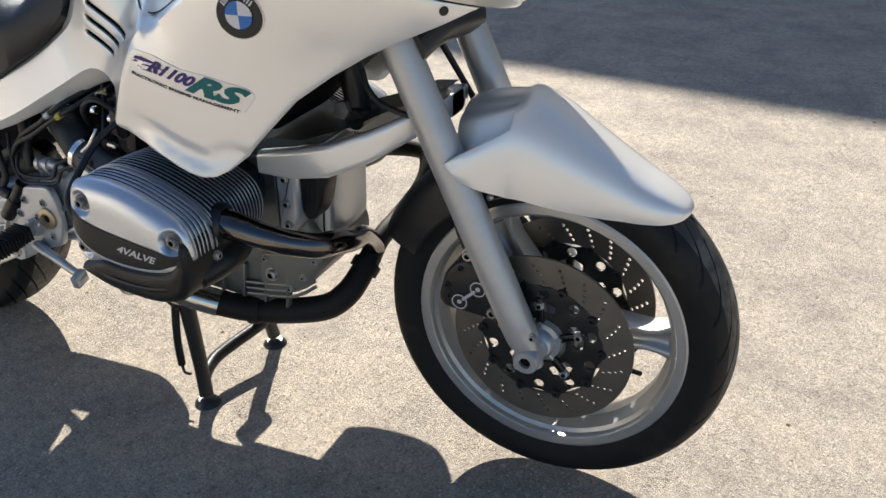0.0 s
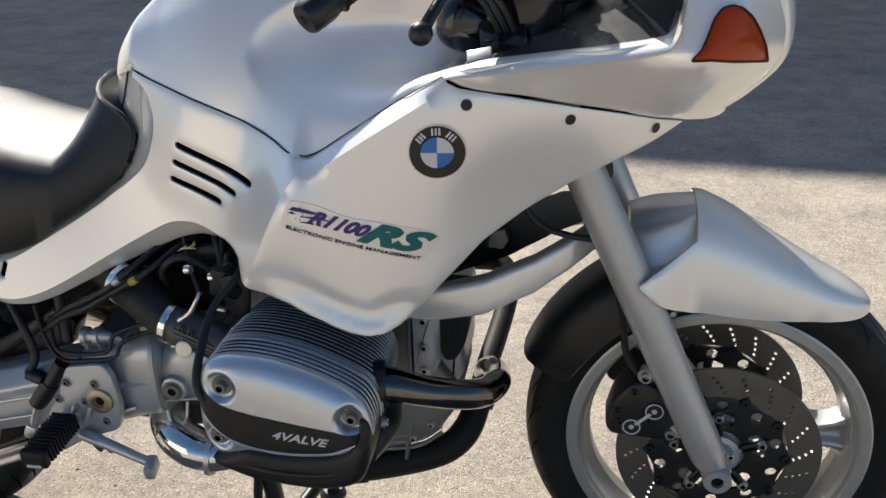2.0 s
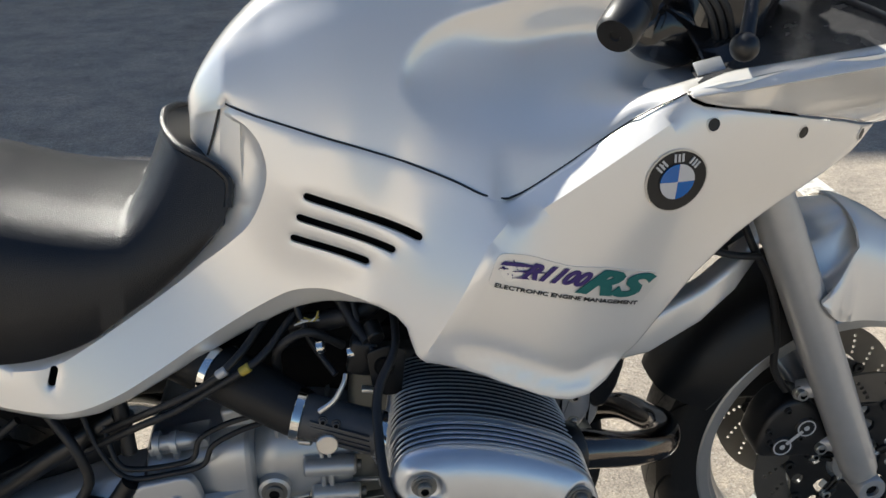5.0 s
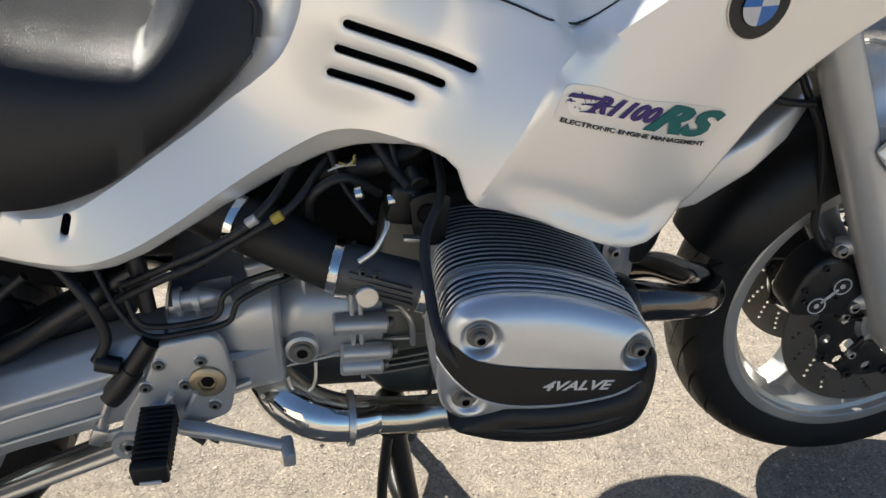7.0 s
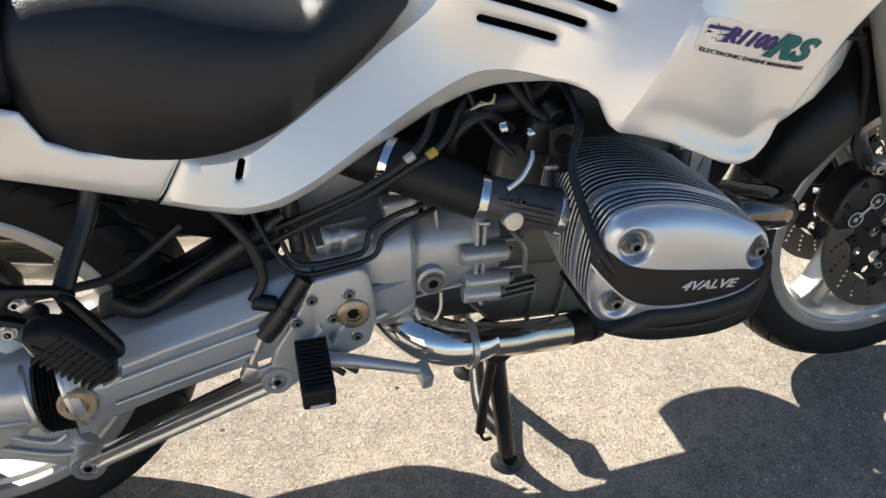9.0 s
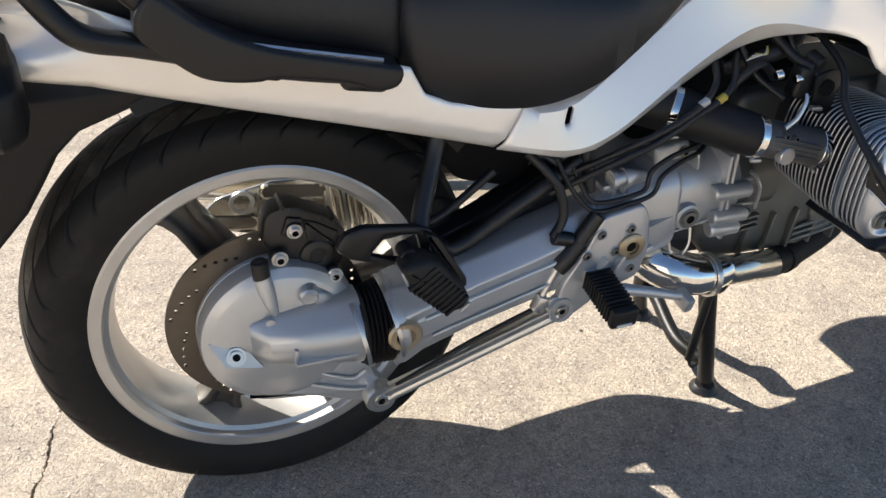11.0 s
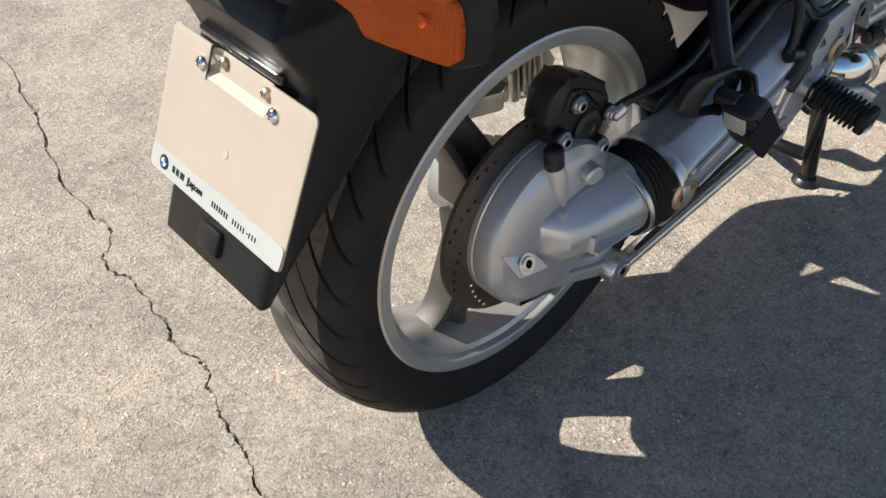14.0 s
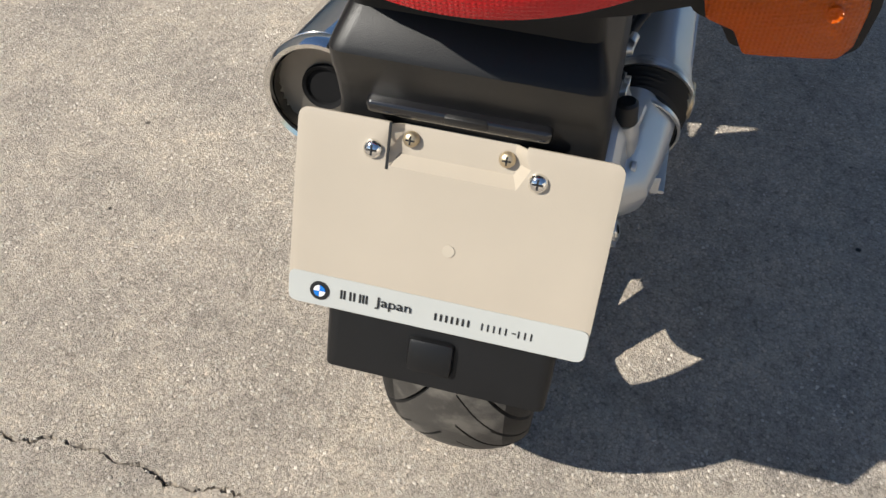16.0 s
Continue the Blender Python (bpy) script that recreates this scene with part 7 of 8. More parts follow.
part("push_rod", tube([(0.400, -0.171, 0.388), (0.388, -0.171, 0.362), (0.378, -0.171, 0.338)], 0.005, 10), BARE, master)
part("clevis", box((0.377, -0.171, 0.333), (0.018, 0.018, 0.026), (0, 25, 0), 0.003), BARE, master)
part("crank", box((0.395, -0.170, 0.330), (0.045, 0.008, 0.014), (0, -10, 0), 0.003), CAST, master)

# -- swing arm, final drive, reaction rod --
arm = tagged(new("swing_arm"), "silver cast single-sided swing arm with shaft drive")
arm.parent = bike
rings = []
for x, zc, hh, y0, hw in ((0.158, 0.333, 0.060, -0.128, 0.052), (0.172, 0.336, 0.060, -0.128, 0.054), (0.20, 0.344, 0.054, -0.128, 0.050), (0.28, 0.366, 0.052, -0.128, 0.047), (0.36, 0.386, 0.053, -0.128, 0.047), (0.43, 0.402, 0.056, -0.125, 0.045), (0.47, 0.410, 0.056, -0.12, 0.040)):
    sec = rounded([(-hw * 0.78, -hh), (hw * 0.6, -hh), (hw, -hh * 0.5), (hw, hh * 0.5), (hw * 0.6, hh), (-hw * 0.45, hh), (-hw * 0.92, hh * 0.56), (-hw, hh * 0.46), (-hw * 0.93, hh * 0.20), (-hw * 0.97, hh * 0.14), (-hw * 0.97, -hh * 0.40)], 0.005, 2)
    rings.append([Vector((x, y0 + q[0], zc + q[1])) for q in sec])
part("arm_tube", loft(rings), CAST, arm, smooth=30)
part("ridge", tube([(0.20, -0.178, 0.352), (0.30, -0.176, 0.378), (0.40, -0.174, 0.402)], 0.0035, 8), CAST, arm)
part("ridge", tube([(0.21, -0.178, 0.322), (0.30, -0.176, 0.344), (0.39, -0.174, 0.366)], 0.0025, 8), CAST, arm)
piv = part("rear_pivot", lathe([(0.024, -0.006), (0.025, 0.004), (0.022, 0.008), (0.014, 0.008), (0.012, 0.003), (0, 0.003)], (0.167, -0.180, 0.336), -Y, 32), BRASS, arm, "brass-coloured pivot plug")
part("socket", lathe([(0, 0.0036), (0.009, 0.0036), (0.009, 0.002)], (0.167, -0.180, 0.336), -Y, 6), DARK, piv)
part("arm_cover", prism([(0.20, 0.395), (0.30, 0.42), (0.43, 0.452), (0.45, 0.50), (0.42, 0.515), (0.30, 0.452), (0.20, 0.415)], -0.10, -0.06, 0.005, corner=0.008), SATIN, arm)
drive = tagged(new("final_drive"), "silver cast bevel drive housing on the rear hub")
drive.parent = bike
part("ring_housing", lathe([(0.098, -0.040), (0.1115, -0.045), (0.115, -0.050), (0.115, -0.0735), (0.1135, -0.0750), (0.1135, -0.0765), (0.115, -0.0780), (0.1145, -0.0975), (0.1120, -0.1035), (0.1010, -0.1110), (0.098, -0.1125), (0.060, -0.1185), (0.020, -0.1205), (0, -0.1205)], (0.012, 0, 0.318), Y, 80), CAST, drive, smooth=22)
# wedge-shaped pinion housing with flat facets
rings = []
for x, sec in ((-0.034, ((-.090, .360), (-.1185, .361), (-.1205, .342), (-.1212, .326), (-.1200, .312), (-.1170, .302), (-.090, .298))),
               (-0.012, ((-.090, .366), (-.1225, .3665), (-.1460, .3450), (-.1515, .330), (-.1460, .306), (-.1280, .290), (-.090, .284))),
               (0.030, ((-.090, .370), (-.1250, .3720), (-.1545, .3475), (-.1605, .332), (-.1560, .303), (-.1360, .284), (-.090, .276))),
               (0.075, ((-.090, .374), (-.1270, .3770), (-.1600, .3505), (-.1675, .334), (-.1640, .302), (-.1440, .279), (-.090, .269))),
               (0.116, ((-.090, .377), (-.1290, .3800), (-.1640, .3530), (-.1720, .336), (-.1690, .301), (-.1500, .276), (-.090, .265)))):
    rings.append([Vector((x, q[0], q[1])) for q in rounded(sec, 0.011, 4)])
part("pinion_housing", loft(rings), CAST, drive, smooth=40)
part("panel_edge", prism([(0.018, 0.3085), (0.104, 0.3065), (0.104, 0.3115), (0.018, 0.3130)], -0.1705, -0.150, 0.002), CAST, drive)
part("panel_edge", box((0.019, -0.1585, 0.320), (0.006, 0.010, 0.024), (0, 4, 6), 0.002), CAST, drive)
part("web", prism([(-0.055, 0.222), (-0.02, 0.206), (0.05, 0.193), (0.128, 0.158), (0.160, 0.164), (0.163, 0.186), (0.140, 0.212), (0.134, 0.262), (0.06, 0.262)], -0.108, -0.078, 0.007, 3, corner=0.010), CAST, drive)
for pts in ([(0.060, -0.112, 0.240), (0.105, -0.112, 0.218), (0.128, -0.112, 0.228)], [(0.045, -0.112, 0.222), (0.10, -0.112, 0.198), (0.13, -0.110, 0.190)]):
    part("rib", tube(pts, 0.0035, 8), CAST, drive)
# drain plug on a slanted lozenge
fill = part("drain_boss", loft([[Vector(q) for q in ((-0.090, -0.1120, 0.3330), (-0.050, -0.1130, 0.3290), (-0.022, -0.1290, 0.2880), (-0.072, -0.1270, 0.2985))], [Vector(q) for q in ((-0.090, -0.095, 0.3330), (-0.050, -0.095, 0.3290), (-0.022, -0.095, 0.2830), (-0.072, -0.095, 0.2935))]]), CAST, drive)
bolt((-0.057, -0.1225, 0.3110), (0, -1, 0.42), 0.0100, fill, "filler_plug", h=0.004, mat=BARE)
part("level_boss", cyl((0.052, -0.105, 0.392), (0.049, -0.1285, 0.389), 0.0135, 22, 0.003), CAST, drive)
part("boss_arm", tube([(0.050, -0.114, 0.389), (0.068, -0.112, 0.378), (0.085, -0.108, 0.366)], (0.0135, 0.012, 0.008), 12), CAST, drive)
part("stub", tube([(0.004, -0.118, 0.362), (-0.001, -0.118, 0.384), (-0.006, -0.114, 0.408), (-0.009, -0.110, 0.424)], (0.003, 0.009, 0.0120, 0.0120), 16), CAST, drive)
part("breather", cyl((-0.009, -0.110, 0.421), (-0.010, -0.106, 0.450), 0.0120, 18, 0.003), BLACK, drive, "black breather cap")
part("nib", lathe([(0.007, 0), (0.0065, 0.005), (0, 0.007)], (-0.006, -0.126, 0.361), -Y, 14), CAST, drive)
part("ring_gap", lathe([(0.1135, -0.0935), (0.1145, -0.0905)], (0.012, 0, 0.318), Y, 64), INK, drive)
# rubber gaiter with its bands
rings = []
axis0, axis1 = Vector((0.114, -0.124, 0.320)), Vector((0.160, -0.128, 0.333))
for k in range(17):
    f = k / 16
    o = axis0 + (axis1 - axis0) * f
    r = 0.054 + 0.008 * f + 0.004 * math.cos(k * math.pi) * (1 if 1 < k < 15 else 0)
    rings.append([o + Vector((0, r * 0.92 * math.cos(a), r * math.sin(a))) for a in np.linspace(0, 2 * math.pi, 32, endpoint=False)])
gaiter = part("gaiter", loft(rings), RUBBER, arm, "black rubber gaiter", smooth=25)
part("arm_mouth", lathe([(0.040, 0.018), (0.0605, 0.012), (0.0625, 0.006), (0.0620, 0.0), (0.040, 0.0)], axis1 + Vector((0.002, 0, 0.001)), (1, 0, 0.2), 44, closed=True), CAST, arm)
for o, r in ((axis0, 0.0555), (axis1, 0.0630)):
    part("band", lathe([(r - 0.003, -0.003), (r, -0.003), (r + 0.0005, 0), (r, 0.003), (r - 0.003, 0.003)], o, (1, 0, 0.2), 40, closed=True), BARE, gaiter)
rod = part("reaction_rod", loft([[Vector((0.146, -0.120, 0.176)) * (1 - f) + Vector((0.405, -0.172, 0.312)) * f + Vector((-q[1] * 0.46, q[0], q[1] * 0.88)) for q in rounded([(-0.009, -0.0125), (0.009, -0.0125), (0.009, -0.006), (0.004, 0), (0.009, 0.006), (0.009, 0.0125), (-0.009, 0.0125), (-0.009, 0.006), (-0.005, 0), (-0.009, -0.006)], 0.003, 2)] for f in np.linspace(0, 1, 6)]), BARE, arm, "polished aluminium reaction rod")
part("eye", lathe([(0.0235, -0.014), (0.0245, -0.006), (0.0245, 0.008), (0.022, 0.012), (0.014, 0.012), (0.013, 0.009), (0, 0.009)], (0.146, -0.118, 0.176), -Y, 32), BARE, rod)
bolt((0.146, -0.126, 0.176), -Y, 0.0105, rod, h=0.006)
part("lower_cable", tube([(0.17, -0.13, 0.20), (0.28, -0.150, 0.270), (0.37, -0.165, 0.318)], 0.004, 8), HOSE, arm)

# rear disc and caliper
holes = []
for k in range(10):
    a0 = 2 * math.pi * k / 10
    holes += [(0.1145 + 0.0052 * i, a0 + 0.105 * i, 0.0031) for i in range(5)]
rdisc = part("brake_disc", drilled_disc(RA, -0.064, 0.092, 0.1425, 0.0055, holes), RUSTY, rear, "drilled steel rear brake disc with light rust", smooth=20)
part("disc_carrier", lathe([(0.050, -0.060), (0.094, -0.060), (0.094, -0.054), (0.050, -0.054)], RA, Y, 48, closed=True), SATIN, rdisc)
rcal = tagged(new("rear_caliper"), "black two-piston rear brake caliper")
rcal.parent = bike
part("body", prism([(-0.001, 0.460), (0.005, 0.497), (0.014, 0.506), (0.031, 0.511), (0.050, 0.509), (0.080, 0.492), (0.103, 0.476), (0.116, 0.452), (0.113, 0.425), (0.098, 0.392), (0.086, 0.390), (0.054, 0.405), (0.030, 0.422), (0.012, 0.438)], -0.086, -0.046, 0.006, 2, corner=0.005), SATIN, rcal)
part("piston_boss", lathe([(0.025, 0), (0.0235, 0.006), (0.020, 0.008), (0.012, 0.008), (0.010, 0.006), (0, 0.006)], (0.072, -0.084, 0.430), -Y, 30), SATIN, rcal)
part("saddle", prism([(0.060, 0.455), (0.100, 0.440), (0.104, 0.462), (0.075, 0.482), (0.055, 0.490)], -0.090, -0.080, 0.004, 2, corner=0.004), SATIN, rcal)
part("boss", prism([(0.024, 0.470), (0.050, 0.462), (0.056, 0.492), (0.034, 0.498)], -0.091, -0.080, 0.004, 2, corner=0.004), SATIN, rcal)
for k in range(8):
    q = (0.030 + 0.0098 * k, 0.510 - 0.0048 * k)
    part("knurl", box((q[0], -0.066, q[1]), (0.0050, 0.040, 0.009), (0, 26, 0), 0.0018), SATIN, rcal)
for q, r in (((0.042, -0.093, 0.478), 0.0080), ((0.019, -0.095, 0.440), 0.0085), ((0.092, -0.098, 0.400), 0.0085), ((0.108, -0.092, 0.438), 0.0075)):
    part("collar", cyl(Vector(q) + Y * 0.03, Vector(q) - Y * 0.002, r * 1.5, 18), SATIN, rcal)
    bolt(Vector(q) - Y * 0.002, -Y, r, rcal, h=0.007, mat=BARE)
part("brake_hose", tube([(0.112, -0.088, 0.432), (0.135, -0.100, 0.448), (0.18, -0.115, 0.462), (0.24, -0.115, 0.475), (0.32, -0.11, 0.53)], 0.006, 10), HOSE, rcal)
part("banjo", cyl((0.112, -0.095, 0.430), (0.128, -0.10, 0.442), 0.008, 12), BARE, rcal)

# polished bracket before the silencer, seen through the wheel
bracket = part("silencer_bracket", prism([(-0.085, 0.395), (-0.035, 0.436), (0.05, 0.452), (0.128, 0.446), (0.132, 0.338), (0.02, 0.362)], 0.100, 0.106, 0.002, 2, corner=0.008), POLISHED, bike, "polished steel silencer bracket with slots")
part("hole_rim", lathe([(0.012, 0), (0.020, 0), (0.019, 0.004), (0.013, 0.003)], (0.000, 0.100, 0.424), -Y, 26, closed=True), BARE, bracket)
for a, b in (((0.040, 0.437), (0.118, 0.424)), ((0.035, 0.402), (0.118, 0.384)), ((-0.045, 0.398), (0.010, 0.388))):
    part("slot", prism(slot(a, b, 0.0095), 0.0965, 0.1005, 0.001, 1), STEEL, bracket)
    part("slot_rim", tube([(q[0], 0.0965, q[1]) for q in slot(a, b, 0.0105)], 0.0022, 6, 2), POLISHED, bracket)
for x in (0.142, 0.166, 0.188):
    part("stay", cyl((x, 0.104, 0.460), (x + 0.012, 0.104, 0.345), 0.0095, 14), POLISHED, bracket)
part("stay", prism([(0.125, 0.345), (0.235, 0.315), (0.25, 0.37), (0.20, 0.44), (0.13, 0.44)], 0.112, 0.118, 0.002), BARE, bracket)

# invented far-side panel that trims the sun patch on the ground below the tail
part("left_sun_blocker", prism([(0.31, 0.400), (0.46, 0.400), (0.50, 0.48), (0.44, 0.62), (0.23, 0.66), (0.22, 0.575)], 0.125, 0.150, 0.006, 2, corner=0.012), BLACK, bike, "black panel added by the far footrest to block the sun")
# -- rear frame and passenger footrests --
frame_part = tagged(new("rear_frame"), "black tubular rear frame")
frame_part.parent = bike
for f in (-1, 1):
    part("strut", tube([(0.445, f * 0.125, 0.535), (0.35, f * 0.125, 0.476), (0.262, f * 0.122, 0.424), (0.22, f * 0.135, 0.45)], 0.0125, 12), SATIN, frame_part)
    part("strut", tube([(0.240, f * 0.120, 0.640), (0.222, f * 0.135, 0.58), (0.195, f * 0.170, 0.53), (0.183, f * 0.192, 0.505)], 0.0125, 12), SATIN, frame_part)
    part("rail", tube([(0.50, f * 0.11, 0.64), (0.30, f * 0.115, 0.62), (0.10, f * 0.11, 0.685), (-0.15, f * 0.09, 0.765)], 0.012, 10), SATIN, frame_part)
    bm = shell(rounded([(0.072, 0.508), (0.084, 0.527), (0.108, 0.533), (0.185, 0.519), (0.199, 0.510), (0.190, 0.470), (0.172, 0.458), (0.150, 0.470), (0.118, 0.480), (0.090, 0.490)], 0.006, 3), lambda x, z: np.full(np.shape(x), -0.206), 0.012, 0.008, 0.003, holes=[rounded([(0.114, 0.491), (0.136, 0.516), (0.176, 0.511), (0.182, 0.486), (0.168, 0.473), (0.140, 0.480)], 0.004, 2)])
    hanger = part("footrest_bracket", bm if f < 0 else mirror(bm), BLACK, frame_part, "black cast bracket with an opening", smooth=50)
    part("stop_plate", prism([(0.182, 0.520), (0.199, 0.512), (0.240, 0.440), (0.240, 0.428), (0.230, 0.424), (0.200, 0.470)], f * 0.222, f * 0.206, 0.004, 2, corner=0.005), BLACK, hanger)
    part("hinge_lug", cyl((0.158, f * 0.200, 0.494), (0.158, f * 0.228, 0.494), 0.011, 16), BLACK, hanger)
    ppeg = part("passenger_footrest", prism([(0.140, 0.489), (0.152, 0.499), (0.174, 0.502), (0.191, 0.493), (0.229, 0.442), (0.233, 0.427), (0.222, 0.414), (0.205, 0.413), (0.180, 0.432), (0.156, 0.459)], f * 0.254, f * 0.212, 0.011, 4, corner=0.007), RUBBER, frame_part, "folded black ribbed rubber passenger footrest")
    for k in range(9):
        part("rib", box((0.1665 + 0.0058 * k, f * 0.2515, 0.4765 - 0.0063 * k), (0.044 - 0.0006 * k, 0.010, 0.0040), (0, -38, 0), 0.0013), RUBBER, ppeg)
    part("reflector", box((0.1475, f * 0.234, 0.4745), (0.003, 0.028, 0.026), (0, -20, 0), 0.001), SILVER, ppeg)
    part("end_reflector", box((0.2275, f * 0.240, 0.4155), (0.016, 0.020, 0.006), (0, -42, 0), 0.002), SILVER, ppeg)
# inner mudguard and underside of the tail
part("inner_mudguard", loft([[Vector((0.0 + r * math.cos(a) + 0.0, y, 0.345 + r * math.sin(a))) for a in np.linspace(radians(38), radians(112), 12)] for y, r in ((-0.095, 0.345), (-0.09, 0.362), (0, 0.372), (0.09, 0.362), (0.095, 0.345))], closed=False), GUARD, bike)
# near-black block standing in for the shade under the tail
part("tail_shade_block", prism([(0.28, 0.50), (0.38, 0.47), (0.42, 0.56), (0.42, 0.66), (0.26, 0.66), (0.25, 0.55)], -0.075, 0.085, 0.015, 3, corner=0.02), DARK, bike)

# -- tail: mudguard, plate, lights --
guard = None
rings = []
for z, xb, xf, hw in ((0.435, -0.394, -0.380, 0.087), (0.450, -0.390, -0.366, 0.088), (0.50, -0.370, -0.322, 0.089), (0.56, -0.343, -0.265, 0.092), (0.600, -0.324, -0.238, 0.093), (0.630, -0.313, -0.219, 0.093), (0.655, -0.322, -0.190, 0.092), (0.675, -0.334, -0.13, 0.090), (0.692, -0.342, -0.09, 0.088), (0.697, -0.340, -0.085, 0.086), (0.714, -0.322, -0.07, 0.079), (0.74, -0.322, -0.04, 0.076), (0.775, -0.330, -0.02, 0.075)):
    sec = rounded([(xb, -hw), (xf, -hw), (xf, hw), (xb, hw)], 0.012, 3)
    rings.append([Vector((q[0], q[1], z)) for q in sec])
guard = part("rear_mudguard", loft(rings), GUARD, bike, "matt black plastic rear mudguard", smooth=40)
part("lamp_ledge", box((-0.314, 0.006, 0.641), (0.022, 0.126, 0.012), (0, -14, 0), 0.004, 3), GLOSS, guard)
part("lamp_ledge_step", box((-0.321, 0.0, 0.641), (0.010, 0.03, 0.008), (0, -14, 0), 0.002), BLACK, guard)
part("moulded_tab", box((-0.385, 0.004, 0.463), (0.012, 0.036, 0.030), (0, 23, 0), 0.005, 2), GUARD, guard)
PO, PU, PV = Vector((-0.3815, 0.0045, 0.4895)), Vector((0, -1, 0)), Vector((0.058, 0, 0.1385)).normalized()
PN = PU.cross(PV).normalized()
if PN.x > 0:
    PN = -PN


def on_plate(u, d, v):
    """u across from the middle, v up the plate, d behind its face."""
    return PO + PU * u + PV * v - PN * d


def recess(u, v):
    u, v = np.asarray(u, float), np.asarray(v, float)
    side = np.clip((0.0465 - np.abs(u)) / 0.003, 0, 1)
    return 0.0075 * side * np.clip((v - 0.1205) / 0.006, 0, 1)


board = part("number_board", shell(rounded([(-0.1125, 0), (0.1125, 0), (0.1125, 0.151), (0.047, 0.151), (0.047, 0.1495), (-0.047, 0.1495), (-0.047, 0.151), (-0.1125, 0.151)], 0.0085, 4), recess, 0.0022, 0.008, 0.0006, place=on_plate), PLATE, bike, "ivory blank number board with a white strip along its foot", smooth=35)
strip = part("strip", shell(rounded([(-0.1115, 0.001), (0.1115, 0.001), (0.1122, 0.0265), (-0.1122, 0.0265)], 0.006, 3), lambda u, v: np.full(np.shape(u), -0.0008), 0.0011, 0.01, 0.0, place=on_plate), STRIP, board)


def plate_bars(items, mat, lift=-0.0014):
    for u, v, w, h in items:
        part("printed_bar", shell([(u, v), (u + w, v), (u + w, v + h), (u, v + h)], lambda a, b: np.full(np.shape(a), lift), 0.0008, 0.01, 0.0, place=on_plate), mat, strip)


plate_bars([(u, 0.0105, w, 0.0070) for u, w in ((-0.0715, 0.0014), (-0.0690, 0.0014), (-0.0645, 0.0014), (-0.0615, 0.0014), (-0.0570, 0.0014), (-0.0545, 0.0014), (-0.0520, 0.0014))], INK)
writing("Japan", 0.0098, lambda u, v, d: on_plate(u - 0.0445, -0.0012 - d, v + 0.0088), INK, "writing", strip, width=0.0270, bold=-0.008)
plate_bars([(0.0005 + 0.0041 * k, 0.0100, 0.0015, 0.0056) for k in range(7)] + [(0.0355 + 0.0044 * k, 0.0100, 0.0010, 0.0056) for k in range(5)] + [(0.0580, 0.0125, 0.003, 0.0008)] + [(0.0625 + 0.0046 * k, 0.0100, 0.0010, 0.0056) for k in range(3)], INK)
badge_c = (-0.0875, 0.0135)
disc_pts = lambda r, a0=0, a1=2 * math.pi, n=28: [(badge_c[0] + r * math.cos(a), badge_c[1] + r * math.sin(a)) for a in np.linspace(a0, a1, n, endpoint=a1 - a0 < 6.2)]
badge = part("badge", shell(disc_pts(0.0076), lambda a, b: np.full(np.shape(a), -0.0014), 0.0008, 0.01, 0.0, place=on_plate), INK, strip)
for k in range(4):
    part("quarter", shell([badge_c] + disc_pts(0.0046, math.pi / 2 * k, math.pi / 2 * (k + 1), 8), lambda a, b: np.full(np.shape(a), -0.0020), 0.0006, 0.01, 0.0, place=on_plate), BLUE if k % 2 == 0 else WHITE, badge)
part("tab_cut", shell([(-0.0478, 0.1175), (-0.0460, 0.1175), (-0.0460, 0.151), (-0.0478, 0.151)], lambda a, b: np.full(np.shape(a), -0.0004), 0.0016, 0.01, 0.0, place=on_plate), INK, board)
part("worn_mark", shell([(0.004 + 0.0045 * math.cos(a), 0.066 + 0.0045 * math.sin(a)) for a in np.linspace(0, 2 * math.pi, 16, endpoint=False)], lambda a, b: np.full(np.shape(a), -0.0006), 0.0006, 0.01, 0.0, place=on_plate), MARK, board)
for u, v, r, m, d in ((-0.0575, 0.1305, 0.0068, CHROME, 0.0), (0.0575, 0.1285, 0.0068, CHROME, 0.0), (-0.033, 0.140, 0.0058, BRASS, 0.0065), (0.034, 0.1385, 0.0058, BRASS, 0.0065)):
    scr = part("screw", lathe([(r, 0), (r * 0.95, 0.0022), (r * 0.7, 0.004), (r * 0.3, 0.0048), (0, 0.0049)], on_plate(u, d, v), PN, 22), m, board)
    for a in (40, 130):
        part("cross_slot", box(on_plate(u, d - 0.0046, v), (0.0006, r * 1.1, r * 0.22), (0, 22, 0) if a == 40 else (90, 22, 0), 0), INK, scr)
# tail lamp and rear indicators
bm = bmesh.new()
rings = []
for f in np.linspace(-1, 1, 17):
    y = 0.104 * f
    lo_z = 0.766 + 0.014 * abs(f) ** 2.2
    hi_z = 0.815 - 0.01 * f * f
    xb = -0.402 + 0.034 * f * f
    rings.append([Vector((xb + 0.004, y, lo_z)), Vector((xb - 0.002, y, lo_z + 0.012)), Vector((xb - 0.004, y, (lo_z + hi_z) / 2)), Vector((xb, y, hi_z)), Vector((-0.345, y, hi_z)), Vector((-0.345, y, lo_z))])
part("tail_lamp", loft(rings), RED, bike, "red plastic tail lamp lens", smooth=30)
part("lamp_housing", loft([[Vector((x, y, z)) for x, z in ((-0.372 + 0.02 * (y / 0.115) ** 2, 0.752 + 0.012 * (y / 0.115) ** 2), (-0.30, 0.735), (-0.24, 0.80), (-0.36, 0.82))] for y in np.linspace(-0.118, 0.118, 9)]), GUARD, bike, smooth=30)
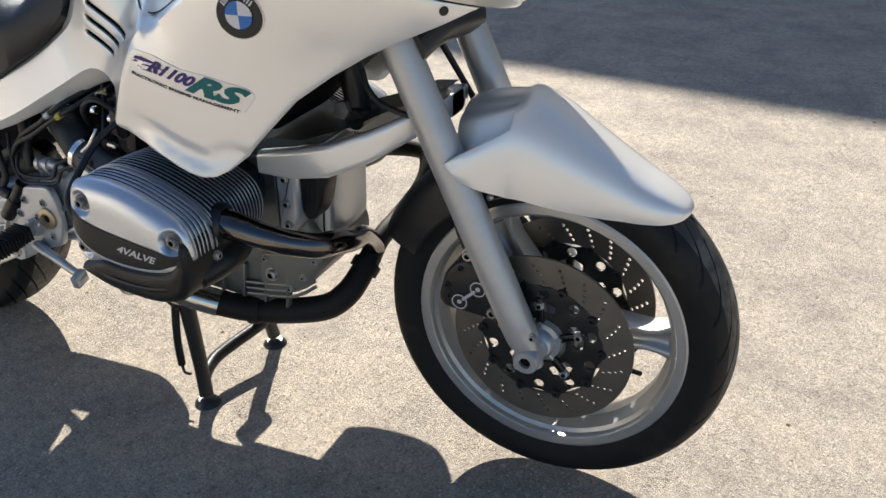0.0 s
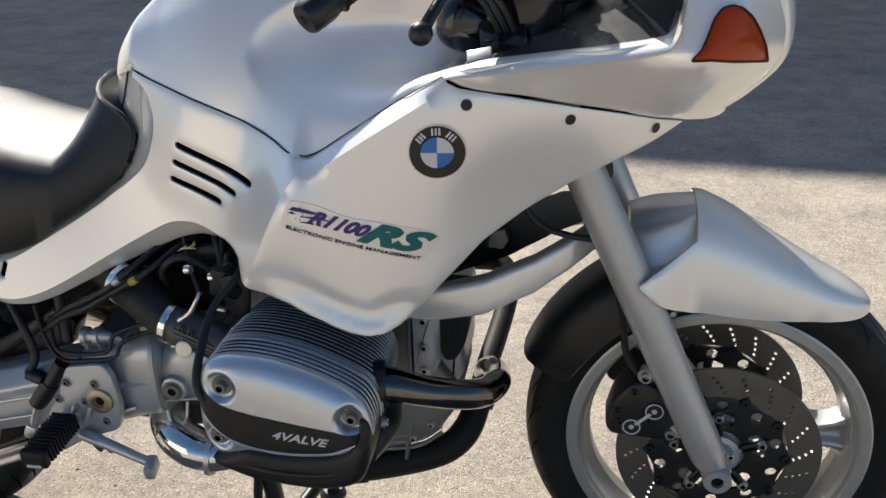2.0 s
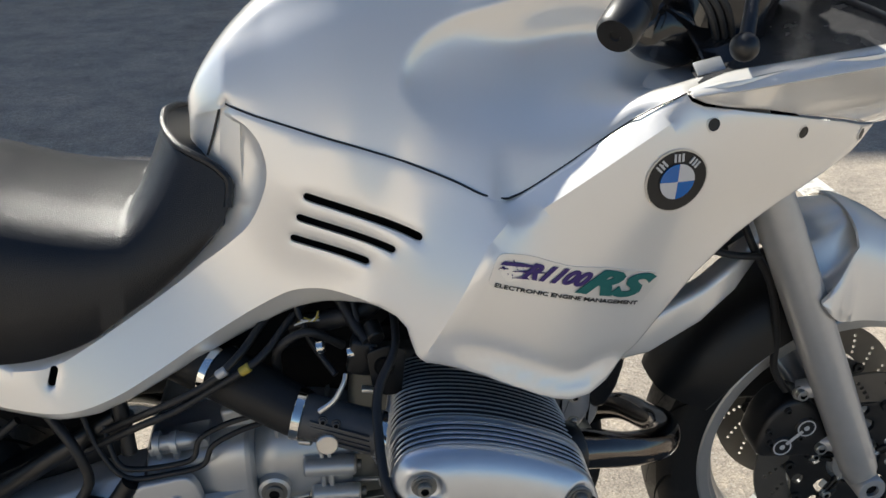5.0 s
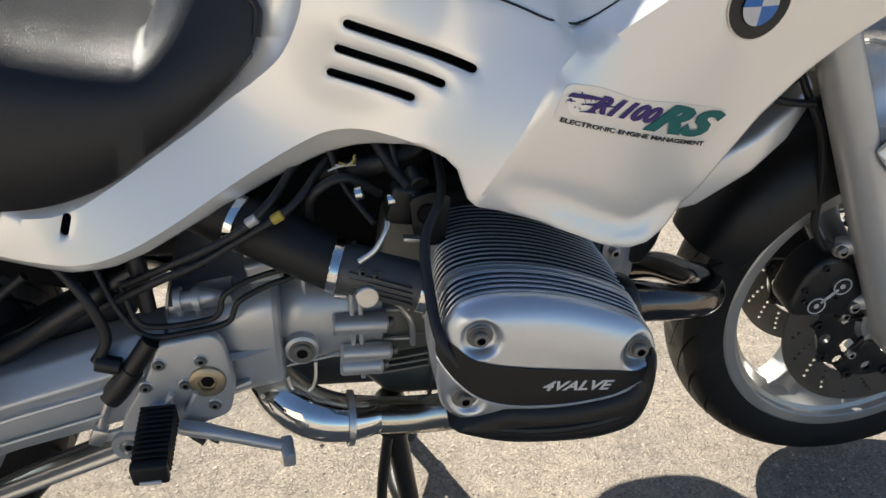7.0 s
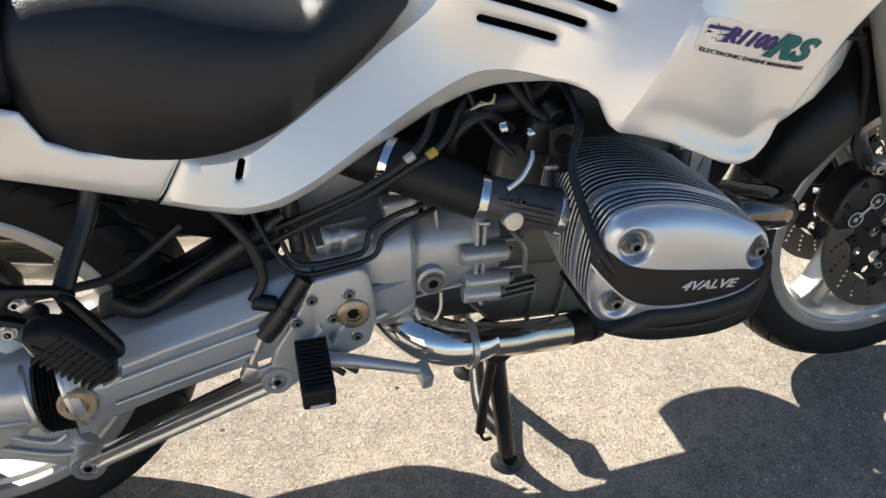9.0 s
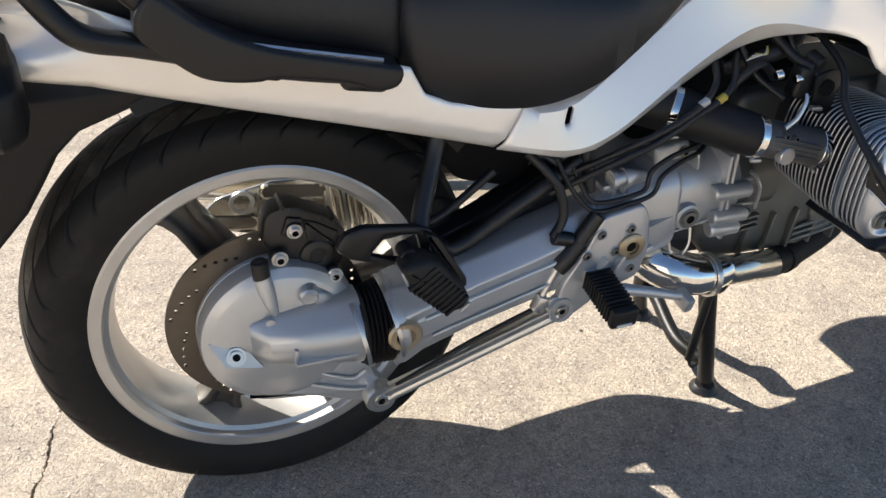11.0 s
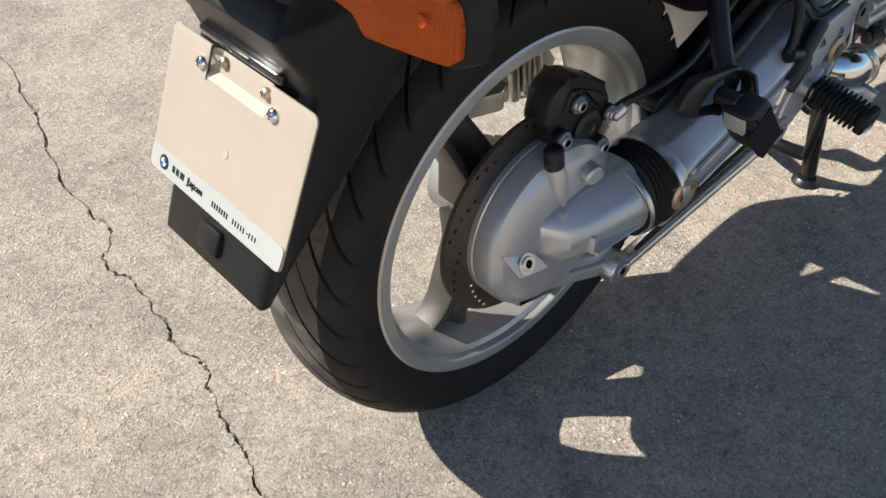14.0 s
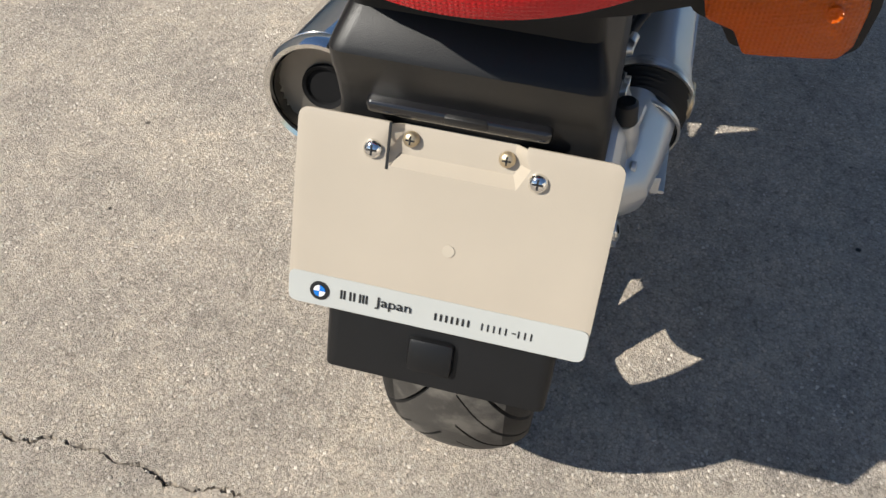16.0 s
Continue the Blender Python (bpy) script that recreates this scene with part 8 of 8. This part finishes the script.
for f in (-1, 1):
    lens_o = rounded([(0.118, 0.770), (0.126, 0.752), (0.130, 0.739), (0.147, 0.732), (0.156, 0.716), (0.185, 0.711), (0.214, 0.7045), (0.221, 0.711), (0.222, 0.735), (0.219, 0.750), (0.206, 0.762), (0.190, 0.770), (0.16, 0.782)], 0.0025, 3)
    house_o = rounded([(0.112, 0.792), (0.117, 0.755), (0.122, 0.733), (0.141, 0.725), (0.150, 0.710), (0.185, 0.7045), (0.214, 0.698), (0.2265, 0.707), (0.2290, 0.736), (0.2250, 0.758), (0.198, 0.780), (0.15, 0.794)], 0.005, 3)
    back_x = lambda u, v: -0.321 + 0.043 * np.clip((np.asarray(u, float) - 0.118) / 0.104, 0, 1.1) ** 1.6 + 0.010 * np.clip((np.asarray(v, float) - 0.74) / 0.06, 0, 1)
    ind = part("rear_indicator", shell(lens_o, back_x, 0.020, 0.009, 0.003, place=lambda u, d, v, f=f: Vector((d, u * f, v))), ORANGE, bike, "amber rear indicator lens", smooth=50)
    for q in ((0.177, 0.758), (0.200, 0.740)):
        part("lens_screw", lathe([(0.0055, 0), (0.005, 0.002), (0.003, 0.001), (0, 0.001)], (float(back_x(*q)) - 0.0005, q[0] * f, q[1]), (-1, 0, 0), 16), ORANGE, ind)
    rings = []
    for x, k in ((-0.300, 1.0), (-0.285, 1.03), (-0.265, 1.02), (-0.250, 0.97), (-0.240, 0.86), (-0.236, 0.6)):
        rings.append([Vector((x + 0.030 * np.clip((p[0] - 0.13) / 0.09, 0, 1) * (1 if x < -0.27 else 0.25), (0.120 + (p[0] - 0.120) * k) * f, 0.752 + (p[1] - 0.752) * k)) for p in house_o])
    part("indicator_housing", loft(rings), GUARD, bike, smooth=40)

# -- handlebar --
bars = tagged(new("handlebar"), "black handlebar with ribbed rubber grips, levers and switches")
bars.parent = bike
for f in (-1, 1):
    g0, g1 = Vector((0.990, f * 0.350, 1.048)), Vector((1.062, f * 0.262, 1.103))
    d = (g1 - g0).normalized()
    rings = []
    u, v, w = frame_of(d)
    L = (g1 - g0).length
    for k in range(49):
        s = k / 48
        r = 0.0165 + (0.0012 if k % 2 else -0.0004) * (1 if 0.12 < s < 0.95 else 0) + (0.0035 if 0.085 < s < 0.12 else 0)
        rings.append([g0 + d * (L * s) + r * (math.cos(a) * u + math.sin(a) * v) for a in np.linspace(0, 2 * math.pi, 22, endpoint=False)])
    part("grip", loft(rings), RUBBER, bars, "ribbed black rubber grip", smooth=20)
    part("bar_end", lathe([(0, -0.030), (0.004, -0.030), (0.005, -0.032), (0.0155, -0.032), (0.018, -0.028), (0.0185, -0.004), (0.0175, 0.002), (0, 0.002)], g0, d, 26), SATIN, bars)
    part("bar", tube([g1, g1 + d * 0.06, (1.16, f * 0.10, 1.10), (1.17, 0, 1.09)], 0.012, 12), SATIN, bars)
    sw = part("switch_housing", box(g1 + d * 0.030 + Vector((0.004, 0, 0.002)), (0.058, 0.058, 0.056), (10, 20, f * 40), 0.010, 3), BLACK, bars)
    part("switch_button", cyl(g1 + d * 0.018 + Vector((-0.026, 0, 0.014)), g1 + d * 0.018 + Vector((-0.036, -0.002, 0.017)), 0.009, 14), REDP if f < 0 else YELLOW, sw)
    part("reservoir", box(g1 + d * 0.07 + Vector((0.035, f * 0.012, 0.022)), (0.075, 0.055, 0.055), (0, 8, f * 25), 0.010, 3), BLACK, bars)
    lev = part("lever", tube([g1 + d * 0.03 + Vector((0.035, -f * 0.0, 0.0)), Vector((1.122, f * 0.290, 1.078)), Vector((1.104, f * 0.330, 1.048)), Vector((1.090, f * 0.358, 1.022))], (0.011, 0.0075, 0.006, 0.007), 12), SATIN, bars, "black brake lever with ball end")
    bmb = bmesh.new()
    bmesh.ops.create_uvsphere(bmb, u_segments=18, v_segments=12, radius=0.0125, matrix=Matrix.Translation((1.088, f * 0.361, 1.019)))
    part("ball_end", bmb, SATIN, lev)
    part("cable", tube([g1 + d * 0.06, (1.15, f * 0.16, 1.06), (1.17, f * 0.14, 1.0), (1.16, f * 0.10, 0.93)], 0.006, 10), HOSE, bars)
part("top_yoke", box((1.175, 0, 1.085), (0.075, 0.20, 0.030), (0, 22, 0), 0.010, 3), SATIN, bars)
for f in (-1, 1):
    part("fork_top", cyl((1.157, f * 0.116, 1.005), (1.138, f * 0.116, 1.050), 0.024, 20), SATIN, bars)
    part("upper_tube", cyl(Vector((1.468, f * 0.116, 0.322)) - RAKE * 0.65, Vector((1.150, f * 0.116, 1.022)), 0.0215, 20), BARE, bars)
part("key_barrel", lathe([(0.014, 0), (0.014, 0.010), (0.008, 0.011), (0, 0.011)], (1.150, 0, 1.098), (-0.3, 0, 1), 18), BARE, bars)
